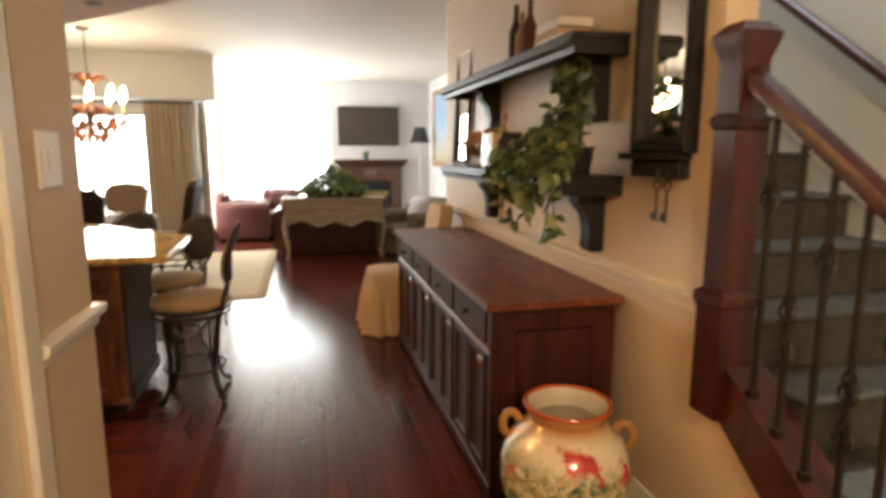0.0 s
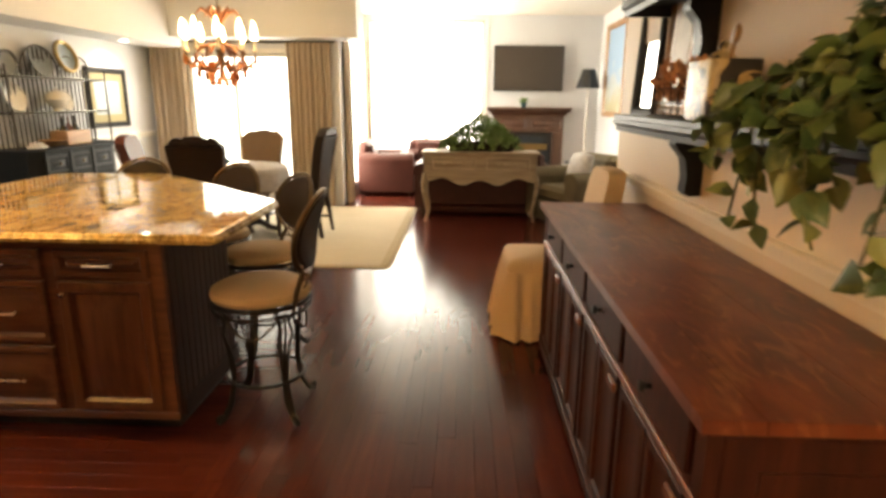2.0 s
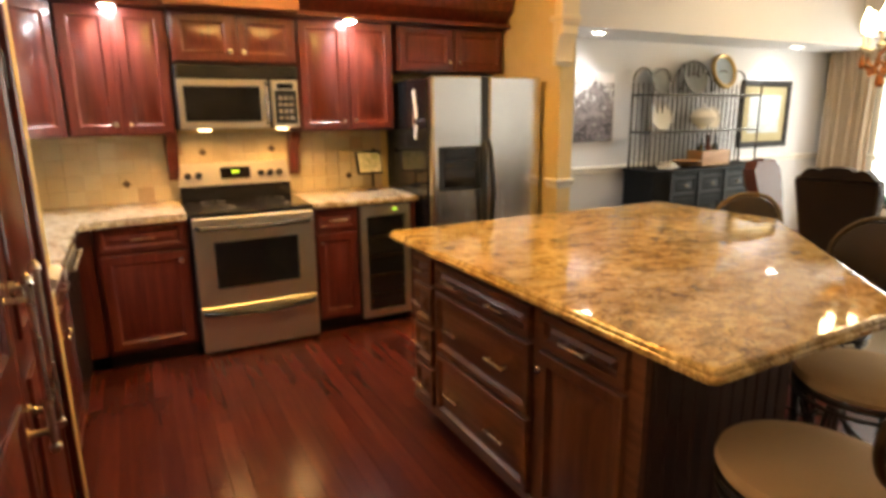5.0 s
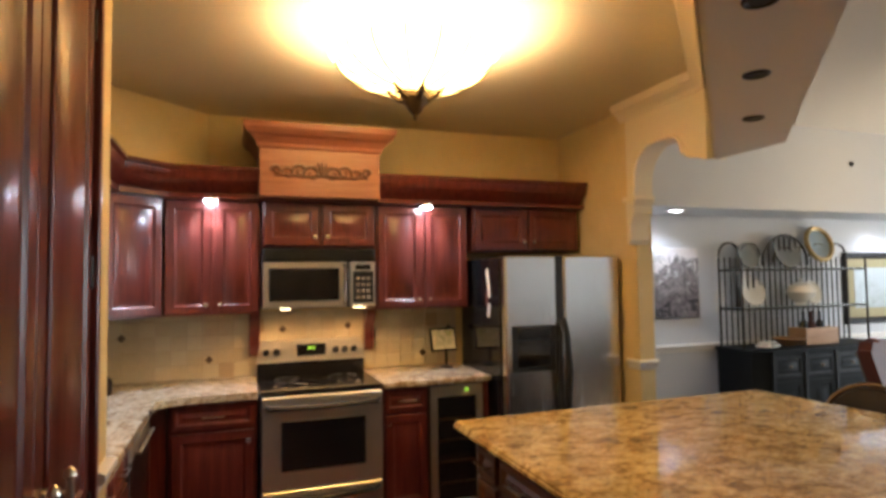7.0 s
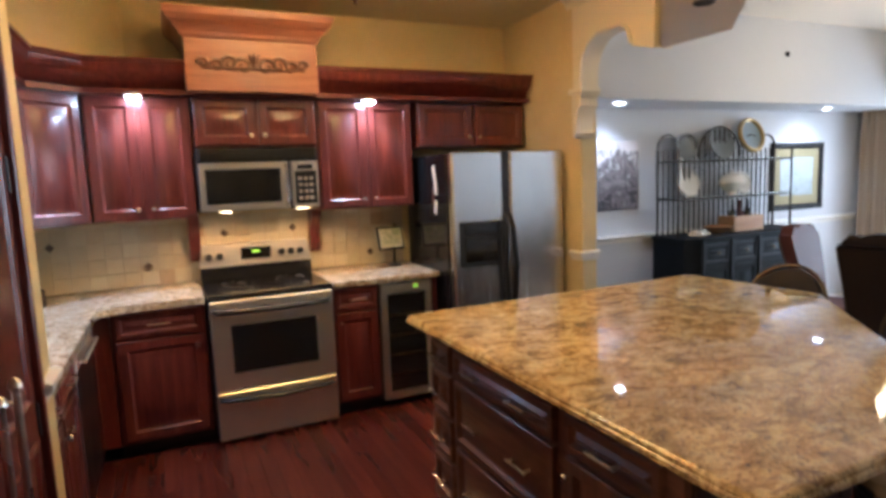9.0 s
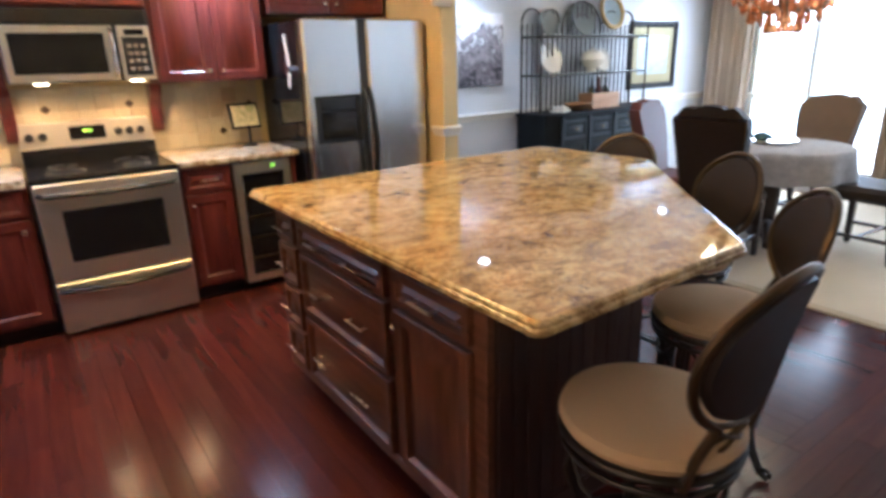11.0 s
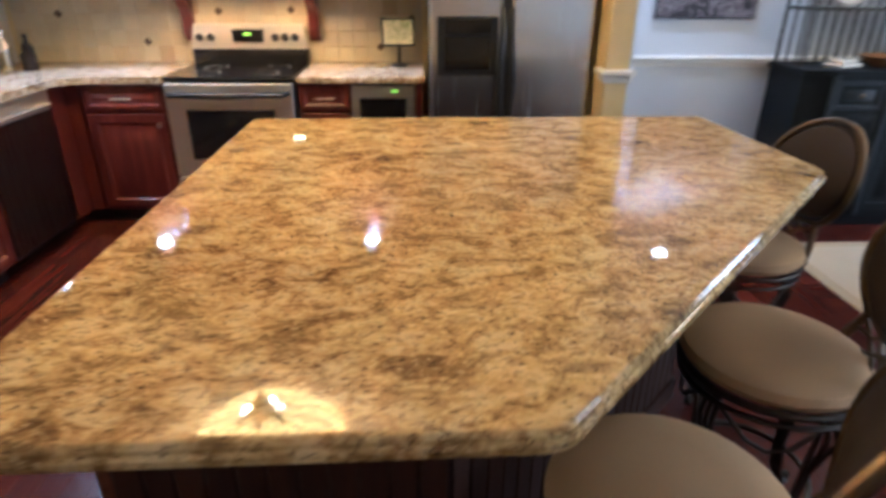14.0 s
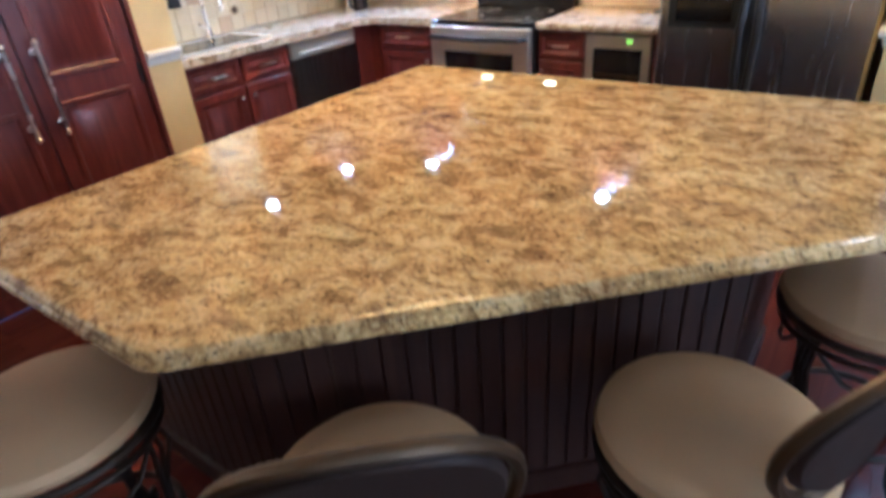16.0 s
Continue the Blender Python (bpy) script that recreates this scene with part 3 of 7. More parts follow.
def base_cabinet(label, m, w, fronts, depth=0.60, wood_mat=None, toe=0.09, top=0.88, group="base cabinets"):
    """fronts: (kind, x0, z0, x1, z1), kind drawer or door."""
    wood_mat = wood_mat or M_cherry
    c = thing("base_cabinet", label, "cabinet", m, group)
    part("body", Geo().box(0, 0.022, toe, w, depth, top, 0.003), wood_mat, c)
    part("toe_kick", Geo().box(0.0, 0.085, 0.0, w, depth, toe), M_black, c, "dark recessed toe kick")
    for kind, x0, z0, x1, z1 in fronts:
        if kind == "drawer":
            d = part("drawer_front", Geo().panel(x0, z0, x1, z1, 0, 0.021, 0.035), wood_mat, c)
            if x1 - x0 > 0.6:
                for f in (0.25, 0.75):
                    bar_pull(d, x0 + (x1 - x0) * f, 0, (z0 + z1) / 2)
            else:
                bar_pull(d, (x0 + x1) / 2, 0, (z0 + z1) / 2)
        else:
            d = part("door", Geo().panel(x0, z0, x1, z1, 0, 0.021, 0.06), wood_mat, c)
            knob(d, x1 - 0.035 if kind == "door_r" else x0 + 0.035, 0, z1 - 0.06)
    return c


def wall_cabinet(label, m, w, z0, z1, doors, depth=0.33, group="wall cabinets"):
    c = thing("wall_cabinet", label, "cabinet", m, group)
    part("body", Geo().box(0, 0.022, z0, w, depth, z1, 0.003), M_cherry, c)
    n = doors
    for i in range(n):
        x0, x1 = w * i / n + 0.012, w * (i + 1) / n - 0.012
        d = part("door", Geo().panel(x0, z0 + 0.012, x1, z1 - 0.012, 0, 0.021, 0.058), M_cherry, c)
        if n > 1:
            knob(d, x1 - 0.03 if i == 0 else x0 + 0.03, 0, z0 + 0.07)
        else:
            knob(d, x1 - 0.03, 0, z0 + 0.07)
    return c


FX = -2.94            # fronts of the range wall cabinets
def on_range(y):      # local x runs along +y, fronts look along +x
    return pose(FX, y, 0, 0, 0, 90)


def on_sink(x):       # local x runs along -x, fronts look along +y
    return pose(x, 4.12, 0, 0, 0, 180)


base_cabinet("dark cherry base cabinet with one drawer over one raised-panel door", on_range(4.20), 0.50,
             [("drawer", 0.02, 0.72, 0.48, 0.865), ("door_r", 0.02, 0.11, 0.48, 0.70)])
base_cabinet("narrow dark cherry base cabinet beside the range", on_range(5.475), 0.31,
             [("drawer", 0.012, 0.72, 0.298, 0.865), ("door", 0.012, 0.11, 0.298, 0.70)])
solid("filler_panel", Geo().box(-3.54, 6.175, 0.0, FX + 0.0, 6.215, 0.88, 0.003), M_cherry, "narrow dark cherry end panel beside the refrigerator", "cabinet")
base_cabinet("dark cherry sink base cabinet with two doors", on_sink(-1.425), 0.76,
             [("drawer", 0.015, 0.72, 0.37, 0.865), ("drawer", 0.39, 0.72, 0.745, 0.865), ("door_r", 0.015, 0.11, 0.37, 0.70), ("door", 0.39, 0.11, 0.745, 0.70)])
solid("corner_filler", Geo().box(-3.56, 3.54, 0.09, -2.80, 4.11, 0.88).box(-3.56, 4.11, 0.09, -2.962, 4.195, 0.88), M_cherry, "dark cherry blind corner cabinet body", "cabinet")

# dishwasher
dw = thing("dishwasher", "built-in dark dishwasher with steel edge and towel bar", "dishwasher", on_sink(-2.19))
part("body", Geo().box(0, 0.02, 0.09, 0.60, 0.58, 0.875), M_black, dw)
part("door", Geo().box(0.006, 0, 0.11, 0.594, 0.02, 0.76, 0.006), M_steel_dark, dw, "dark brushed dishwasher door")
part("control_panel", Geo().box(0.006, -0.006, 0.765, 0.594, 0.02, 0.872, 0.006), M_steel, dw, "brushed steel control strip")
part("handle", Geo().tube([(0.06, -0.035, 0.80), (0.54, -0.035, 0.80)], 0.008, 10).tube([(0.07, 0, 0.80), (0.07, -0.035, 0.80)], 0.006).tube([(0.53, 0, 0.80), (0.53, -0.035, 0.80)], 0.006), M_steel, dw, "steel towel-bar handle")

# worktops, pale granite
g = Geo().prism([(BACK_X, SINK_Y), (-1.425, SINK_Y), (-1.425, 4.15), (-2.83, 4.15), (FX + 0.03, 4.285), (FX + 0.03, 4.70), (BACK_X, 4.70)], 0.88, COUNTER)
solid("worktop", g, M_granite_pale, "pale speckled granite corner worktop", "worktop", smooth=0)
solid("worktop", Geo().box(BACK_X, 5.475, 0.88, FX + 0.03, 6.235, COUNTER, 0.008), M_granite_pale, "pale speckled granite worktop beside the range", "worktop")
sink = thing("sink", "undermount steel sink in the pale worktop", "sink", pose(-1.84, 3.83, COUNTER))
part("rim", Geo().rings([[(x * s, y * s, z) for x, y in ((-0.3, -0.18), (0.3, -0.18), (0.3, 0.18), (-0.3, 0.18))] for s, z in ((1.04, 0.002), (1.04, 0.007), (0.97, 0.007), (0.93, 0.003))], caps=(False, False)), M_steel, sink)
# no hollow here: the bowl's shade is a flat black sheet
part("bowl", Geo().box(-0.28, -0.165, 0.002, 0.28, 0.165, 0.0045), M_black_gloss, sink, "flat black sheet for the shade inside the steel bowl")
fau = thing("faucet", "chrome gooseneck faucet behind the sink", "faucet", pose(-1.98, 3.62, COUNTER))
neck = [(0, 0, 0.03), (0, 0, 0.28)] + [(0, 0.09 - 0.09 * math.cos(radians(a)), 0.28 + 0.10 * math.sin(radians(a))) for a in range(20, 181, 20)] + [(0, 0.185, 0.22)]
part("spout", Geo().tube(neck, 0.012, 10), M_nickel, fau)
part("spray_head", Geo().tube([(0, 0.183, 0.26), (0, 0.19, 0.17)], [0.014, 0.018], 12), M_nickel, fau)
part("base", Geo().lathe([(0.03, 0), (0.028, 0.02), (0.018, 0.04), (0.016, 0.09), (0.0, 0.09)], 16), M_nickel, fau)
part("lever", Geo().tube([(0.015, 0, 0.06), (0.07, 0.01, 0.10)], [0.007, 0.005], 8), M_nickel, fau)
solid("intercom", Geo().box(-1.88, SINK_Y + 0.012, 1.12, -1.80, SINK_Y + 0.035, 1.36, 0.006).box(-1.865, SINK_Y + 0.034, 1.14, -1.815, SINK_Y + 0.038, 1.34, 0.001), M_black, "slim dark wall panel on the sink backsplash", "wall panel")
for i, (dx, dy, h, r) in enumerate(((0, 0, 0.20, 0.035), (0.10, 0.05, 0.15, 0.045), (0.06, -0.10, 0.23, 0.03))):
    solid("countertop_bottle", Geo().lathe([(r, 0), (r, h * 0.6), (r * 0.4, h * 0.78), (r * 0.4, h), (0, h)], 14), (M_black, M_leather_dark, M_nickel)[i], "small dark bottle in the worktop corner", "bottle", "worktop bottles", m=pose(-3.28 + dx, 3.78 + dy, COUNTER))

# range
rg = thing("range", "freestanding stainless steel range with black glass cooktop", "range", pose(-2.90, 4.712, 0, 0, 0, 90))
part("body", Geo().box(0.002, 0.03, 0.03, 0.750, 0.65, 0.90, 0.004), M_black, rg, "black range body")
part("cooktop", Geo().box(0.0, 0.0, 0.90, 0.752, 0.60, 0.918, 0.005), M_black_gloss, rg, "black ceramic glass cooktop")
for bx, by, br in ((0.19, 0.17, 0.10), (0.56, 0.17, 0.075), (0.19, 0.43, 0.075), (0.56, 0.43, 0.10)):
    part("burner", Geo().lathe([(br, 0.9185), (br, 0.9192), (br - 0.006, 0.9192), (br - 0.006, 0.9185)], 28, pose(bx, by, 0), caps=(False, False)), M_nickel, rg, "printed burner ring")
door = part("oven_door", Geo().box(0.008, -0.022, 0.335, 0.744, 0.03, 0.885, 0.008), M_steel, rg, "brushed steel oven door")
part("window", Geo().box(0.12, -0.026, 0.44, 0.632, -0.02, 0.735, 0.003), M_black_gloss, door, "dark oven window")
part("handle", Geo().tube([(0.03, -0.02, 0.83), (0.05, -0.07, 0.828), (0.376, -0.082, 0.822), (0.70, -0.07, 0.828), (0.722, -0.02, 0.83)], [0.014, 0.016, 0.016, 0.016, 0.014], 10), M_black, door, "black bowed oven handle")
drw = part("drawer", Geo().box(0.008, -0.02, 0.025, 0.744, 0.03, 0.325, 0.008), M_steel, rg, "brushed steel storage drawer")
part("handle", Geo().tube([(0.03, -0.018, 0.285), (0.06, -0.05, 0.283), (0.376, -0.06, 0.268), (0.69, -0.05, 0.283), (0.722, -0.018, 0.285)], 0.013, 10), M_black, drw, "black bowed drawer handle")
back = part("console", Geo().box(0.004, 0.575, 0.918, 0.748, 0.66, 1.02, 0.004), M_black_gloss, rg, "black lower console")
con = part("control_console", Geo().add([(0.0, 0.57, 1.015), (0.752, 0.57, 1.015), (0.752, 0.66, 1.015), (0.0, 0.66, 1.015), (0.02, 0.60, 1.165), (0.732, 0.60, 1.165), (0.732, 0.66, 1.165), (0.02, 0.66, 1.165)],
           [(0, 1, 2, 3), (4, 5, 6, 7), (0, 1, 5, 4), (1, 2, 6, 5), (2, 3, 7, 6), (3, 0, 4, 7)]), M_steel, rg, "brushed steel control console")
part("display", Geo().box(0.27, 0.572, 1.055, 0.47, 0.59, 1.135, 0.002, ), M_black_gloss, con, "black clock display")
part("digits", Geo().box(0.345, 0.570, 1.10, 0.372, 0.5725, 1.115).box(0.378, 0.570, 1.10, 0.392, 0.5725, 1.115), M_glow_green, con, "green clock digits")
for kx in (0.06, 0.13, 0.545, 0.61, 0.675):
    part("knob", Geo().lathe([(0.024, 0), (0.022, 0.022), (0.018, 0.026), (0, 0.026)], 18, pose(kx, 0.582, 1.085, 78, 0, 0)).box(-0.003, -0.02, 0.024, 0.003, 0.02, 0.031, 0.001, pose(kx, 0.582, 1.085, 78, 0, 20)), M_black, con, "black control knob")

# microwave
mw = thing("microwave", "stainless over-the-range microwave with black trim", "microwave", pose(-3.19, 4.735, 0, 0, 0, 90))
part("body", Geo().box(0, 0.02, 1.40, 0.755, 0.38, 1.80, 0.004), M_black, mw, "black microwave case")
part("vent", Geo().box(0.0, 0.0, 1.715, 0.755, 0.03, 1.80, 0.006), M_black, mw, "black top vent grille")
for i in range(5):
    part("vent_slat", Geo().box(0.02, -0.003, 1.727 + i * 0.014, 0.735, 0.004, 1.733 + i * 0.014), M_black_gloss, mw)
dr = part("door", Geo().box(0.004, -0.012, 1.405, 0.55, 0.02, 1.71, 0.006), M_steel, mw, "brushed steel microwave door")
part("window", Geo().box(0.04, -0.015, 1.45, 0.50, -0.01, 1.668, 0.002), M_black_gloss, dr, "dark microwave window")
part("handle", Geo().tube([(0.535, -0.012, 1.43), (0.535, -0.05, 1.45), (0.535, -0.05, 1.67), (0.535, -0.012, 1.69)], 0.011, 10), M_steel_v, dr, "steel upright handle")
pn = part("control_panel", Geo().box(0.575, -0.010, 1.405, 0.75, 0.02, 1.71, 0.006), M_steel, mw, "steel control panel")
part("keypad", Geo().box(0.592, -0.013, 1.43, 0.735, -0.008, 1.645, 0.001), M_black, pn, "black keypad")
part("display", Geo().box(0.61, -0.0135, 1.655, 0.715, -0.008, 1.69, 0.001), M_black_gloss, pn, "black display")
for i in range(4):
    for j in range(3):
        part("button", Geo().box(0.612 + j * 0.037, -0.016, 1.455 + i * 0.043, 0.64 + j * 0.037, -0.012, 1.48 + i * 0.043, 0.002), M_nickel, pn)
for lx in (0.12, 0.62):
    part("task_light", Geo().box(lx, 0.08, 1.392, lx + 0.07, 0.13, 1.401, 0.002), M_glow_hood, mw, "lit task light lens")

# refrigerator
fr = thing("refrigerator", "side-by-side stainless refrigerator with black sides and dispenser", "refrigerator", pose(-2.72, 6.25, 0, 0, 0, 90))
part("case", Geo().box(0.0, 0.075, 0.02, 0.905, 0.80, 1.725, 0.008), M_black_gloss, fr, "black refrigerator case")
part("grille", Geo().box(0.01, 0.05, 0.02, 0.895, 0.08, 0.10, 0.004), M_black, fr, "black toe grille")
dl = part("freezer_door", Geo().box(0.004, 0.0, 0.11, 0.395, 0.07, 1.735, 0.014), M_steel_v, fr, "brushed steel freezer door")
dr = part("fridge_door", Geo().box(0.450, 0.0, 0.11, 0.901, 0.07, 1.735, 0.014), M_steel_v, fr, "brushed steel fridge door")
part("handle_channel", Geo().box(0.395, 0.012, 0.11, 0.450, 0.07, 1.735, 0.003), M_black, fr, "black handle channel")
for s, hx in ((-1, 0.398), (1, 0.447)):
    path = [(hx, 0.0, 0.52), (hx - s * 0.006, -0.035, 0.60), (hx + s * 0.012, -0.055, 0.95), (hx - s * 0.006, -0.04, 1.22), (hx, 0.0, 1.30)]
    part("handle", Geo().tube(path, [0.014, 0.018, 0.019, 0.018, 0.014], 10), M_black, dl if s < 0 else dr, "black curved door handle")
dp = part("dispenser", Geo().box(0.045, -0.006, 0.955, 0.375, 0.03, 1.265, 0.008), M_black, dl, "black water and ice dispenser")
part("dispenser_recess", Geo().box(0.085, -0.010, 0.985, 0.335, -0.003, 1.16, 0.004), M_black_gloss, dp)
part("dispenser_panel", Geo().box(0.085, -0.012, 1.175, 0.335, -0.003, 1.25, 0.004), M_black_gloss, dp)
for i, (mx, mz, c) in enumerate(((0.55, 1.60, M_trim), (0.50, 1.50, M_trim), (0.58, 1.44, M_leather_red), (0.52, 1.36, M_trim))):
    solid("fridge_magnet", Geo().box(-0.02, -0.004, -0.05, 0.02, 0.0, 0.05, 0.002), c, "small paper note held on the refrigerator side", "magnet", "fridge notes", m=pose(-2.72 - mx * 0.45 - 0.02, 6.248, mz, 0, 8 * (i - 1.5), 0))

# wine cooler
wc = thing("wine_cooler", "under-counter wine cooler with steel-framed glass door", "wine cooler", pose(-2.925, 5.79, 0, 0, 0, 90))
part("body", Geo().box(0.0, 0.03, 0.05, 0.38, 0.58, 0.875), M_black, wc, "black cooler body")
part("door_frame", Geo().rings([[(x, y, z) for x, z in ((0.005 + i, 0.06 + i * 1.1), (0.375 - i, 0.06 + i * 1.1), (0.375 - i, 0.865 - i * 1.6), (0.005 + i, 0.865 - i * 1.6))] for i, y in ((0, 0.03), (0, 0.0), (0.045, 0.0), (0.045, 0.025))], caps=(False, False)), M_steel, wc, "brushed steel door frame")
part("glass", Geo().box(0.048, 0.012, 0.10, 0.332, 0.018, 0.80), M_black_gloss, wc, "dark tinted glass")
for i in range(4):
    part("shelf_front", Geo().box(0.06, 0.008, 0.22 + i * 0.14, 0.32, 0.013, 0.232 + i * 0.14), M_bronze, wc, "wooden shelf front")
part("digits", Geo().box(0.245, -0.003, 0.826, 0.252, 0.0, 0.846).box(0.262, -0.003, 0.826, 0.269, 0.0, 0.846), M_glow_green, wc, "green temperature digits")

# wall cabinets: front plane at -3.25
def on_wall(y, out=0.0):
    return pose(-3.25 + out, y, 0, 0, 0, 90)


wall_cabinet("dark cherry wall cabinet with two raised-panel doors", on_wall(4.14), 0.585, 1.37, 2.12, 2)
wall_cabinet("short dark cherry cabinet over the microwave", on_wall(4.735, 0.03), 0.765, 1.81, 2.12, 2, 0.36)
wall_cabinet("dark cherry wall cabinet with two raised-panel doors", on_wall(5.51), 0.70, 1.37, 2.12, 2)
wall_cabinet("short dark cherry cabinet over the refrigerator", on_wall(6.25), 0.92, 1.79, 2.12, 2)
wall_cabinet("dark cherry wall cabinet over the worktop corner", pose(-2.24, 3.85, 0, 0, 0, 180), 0.74, 1.37, 2.12, 2)
cc = thing("wall_cabinet", "dark cherry diagonal corner wall cabinet", "cabinet", None, "wall cabinets")
part("body", Geo().prism([(BACK_X + 0.002, SINK_Y + 0.002), (-2.985, SINK_Y + 0.002), (-2.985, 3.83), (-3.27, 4.13), (BACK_X + 0.002, 4.13)], 1.37, 2.12), M_cherry, cc, smooth=0)
d = part("door", Geo().panel(0.012, 1.382, 0.39, 2.108, -0.022, 0.02, 0.058), M_cherry, cc, at=pose(-3.262, 4.128, 0, 0, 0, 180 - 46.5) @ pose(-0.40, 0, 0))
crown_path = [(-1.98, 3.86), (-2.98, 3.86), (-3.24, 4.14), (-3.24, 7.17)][::-1]
CAB_CROWN = [(0, 2.12), (0.012, 2.12), (0.014, 2.16), (0.03, 2.17), (0.05, 2.20), (0.085, 2.225), (0.105, 2.25), (0.11, 2.29), (0.125, 2.30), (0.125, 2.32), (-0.06, 2.32), (-0.06, 2.12)]
solid("cabinet_crown", moulding([(x, y) for x, y in crown_path], CAB_CROWN), M_cherry, "dark cherry stepped crown along the wall cabinets", "moulding")
solid("light_shelf", Geo().rings([[(x, y, z) for x, y in ((-1.98, SINK_Y + 0.01), (-1.98, 3.93), (-3.01, 3.93), (-3.17, 4.17), (-3.17, 7.17), (BACK_X + 0.01, 7.17), (BACK_X + 0.01, SINK_Y + 0.01))] for z in (2.121, 2.15)]), M_cherry, "dark cherry light board over the wall cabinets", "moulding", smooth=0)
for px, py in PUCKS:
    lm = thing("puck_light", "lit white puck light under the cabinet crown", "cabinet light", pose(px, py, 2.12), "cabinet lights")
    part("housing", Geo().lathe([(0.05, 0.0), (0.05, -0.014), (0.044, -0.02), (0.039, -0.018)], 20, caps=(True, False)), M_nickel, lm)
    part("lens", Geo().lathe([(0.040, -0.016), (0.03, -0.030), (0.0, -0.036)], 16, caps=(True, False)), M_glow_puck, lm)
# hood box
hd = thing("range_hood_box", "reddish wooden hood box with carved scroll and crown", "range hood", pose(-3.08, 4.71, 0.012, 0, 0, 90))
part("box", Geo().box(0, 0, 2.12, 0.79, 0.49, 2.46, 0.004), M_hood, hd)
part("crown", Geo().rings([[(-o, -o, z), (0.79 + o, -o, z), (0.79 + o, 0.49, z), (-o, 0.49, z)] for o, z in ((0.004, 2.43), (0.015, 2.44), (0.02, 2.46), (0.05, 2.50), (0.075, 2.515), (0.095, 2.545), (0.10, 2.57), (0.10, 2.585))]), M_hood, hd, smooth=20)
g = Geo()
for s in (-1, 1):
    for k in range(4):
        c0, rad = 0.07 + 0.075 * k, 0.054 - 0.007 * k
        sp = [(0.40 + s * (c0 + rad * (1 - a / 560) * math.cos(radians(a))), -0.008, 2.275 + (0.012 if k % 2 else -0.004) + rad * (1 - a / 560) * math.sin(radians(a))) for a in range(0, 480, 30)]
        g.tube(sp, [0.013 - 0.007 * i / len(sp) for i in range(len(sp))], 6)
    g.tube([(0.40, -0.007, 2.262), (0.40 + s * 0.12, -0.009, 2.252), (0.40 + s * 0.24, -0.008, 2.262), (0.40 + s * 0.31, -0.006, 2.25)], [0.011, 0.010, 0.008, 0.004], 6)
for a in (-50, -25, 0, 25, 50):
    g.tube([(0.40, -0.008, 2.27), (0.40 + 0.07 * math.sin(radians(a)), -0.011, 2.27 + 0.085 * math.cos(radians(a)))], [0.016, 0.006], 6)
part("carving", g, M_isle, hd, "carved brown scroll applique")
for y in (4.66, 5.475):
    cb = [(0, 1.37), (0.0, 1.07), (0.02, 1.06), (0.05, 1.10), (0.06, 1.15), (0.05, 1.20), (0.08, 1.26), (0.13, 1.30), (0.15, 1.34), (0.15, 1.37)]
    k = len(cb)
    g = Geo().add([(BACK_X + 0.014 + o, y, z) for o, z in cb] + [(BACK_X + 0.014 + o, y + 0.07, z) for o, z in cb], [tuple(range(k)), tuple(range(k, 2 * k))] + [(i, (i + 1) % k, k + (i + 1) % k, k + i) for i in range(k)])
    solid("carved_corbel", g, M_cherry, "dark cherry carved corbel under the wall cabinet", "corbel", "range corbels", smooth=50)
# tablet on a stand
tb = thing("recipe_frame", "small picture on a dark stand on the worktop", "picture frame", pose(-3.38, 6.07, COUNTER, 0, 0, 98))
part("frame", Geo().box(-0.11, -0.008, 0.12, 0.11, 0.008, 0.30, 0.004, pose(0, 0, 0, -14, 0, 0)), M_black, tb)
part("picture", Geo().box(-0.095, -0.0105, 0.135, 0.095, -0.006, 0.285, 0, pose(0, 0, 0, -14, 0, 0)), painting_paint("cottage_print", [(0.2, (0.5, 0.45, 0.3)), (0.5, (0.75, 0.7, 0.55)), (0.8, (0.3, 0.35, 0.15))], 18), tb, "pale printed picture")
part("stand", Geo().lathe([(0.05, 0), (0.05, 0.012), (0.012, 0.02), (0.01, 0.14), (0, 0.14)], 16), M_black, tb)

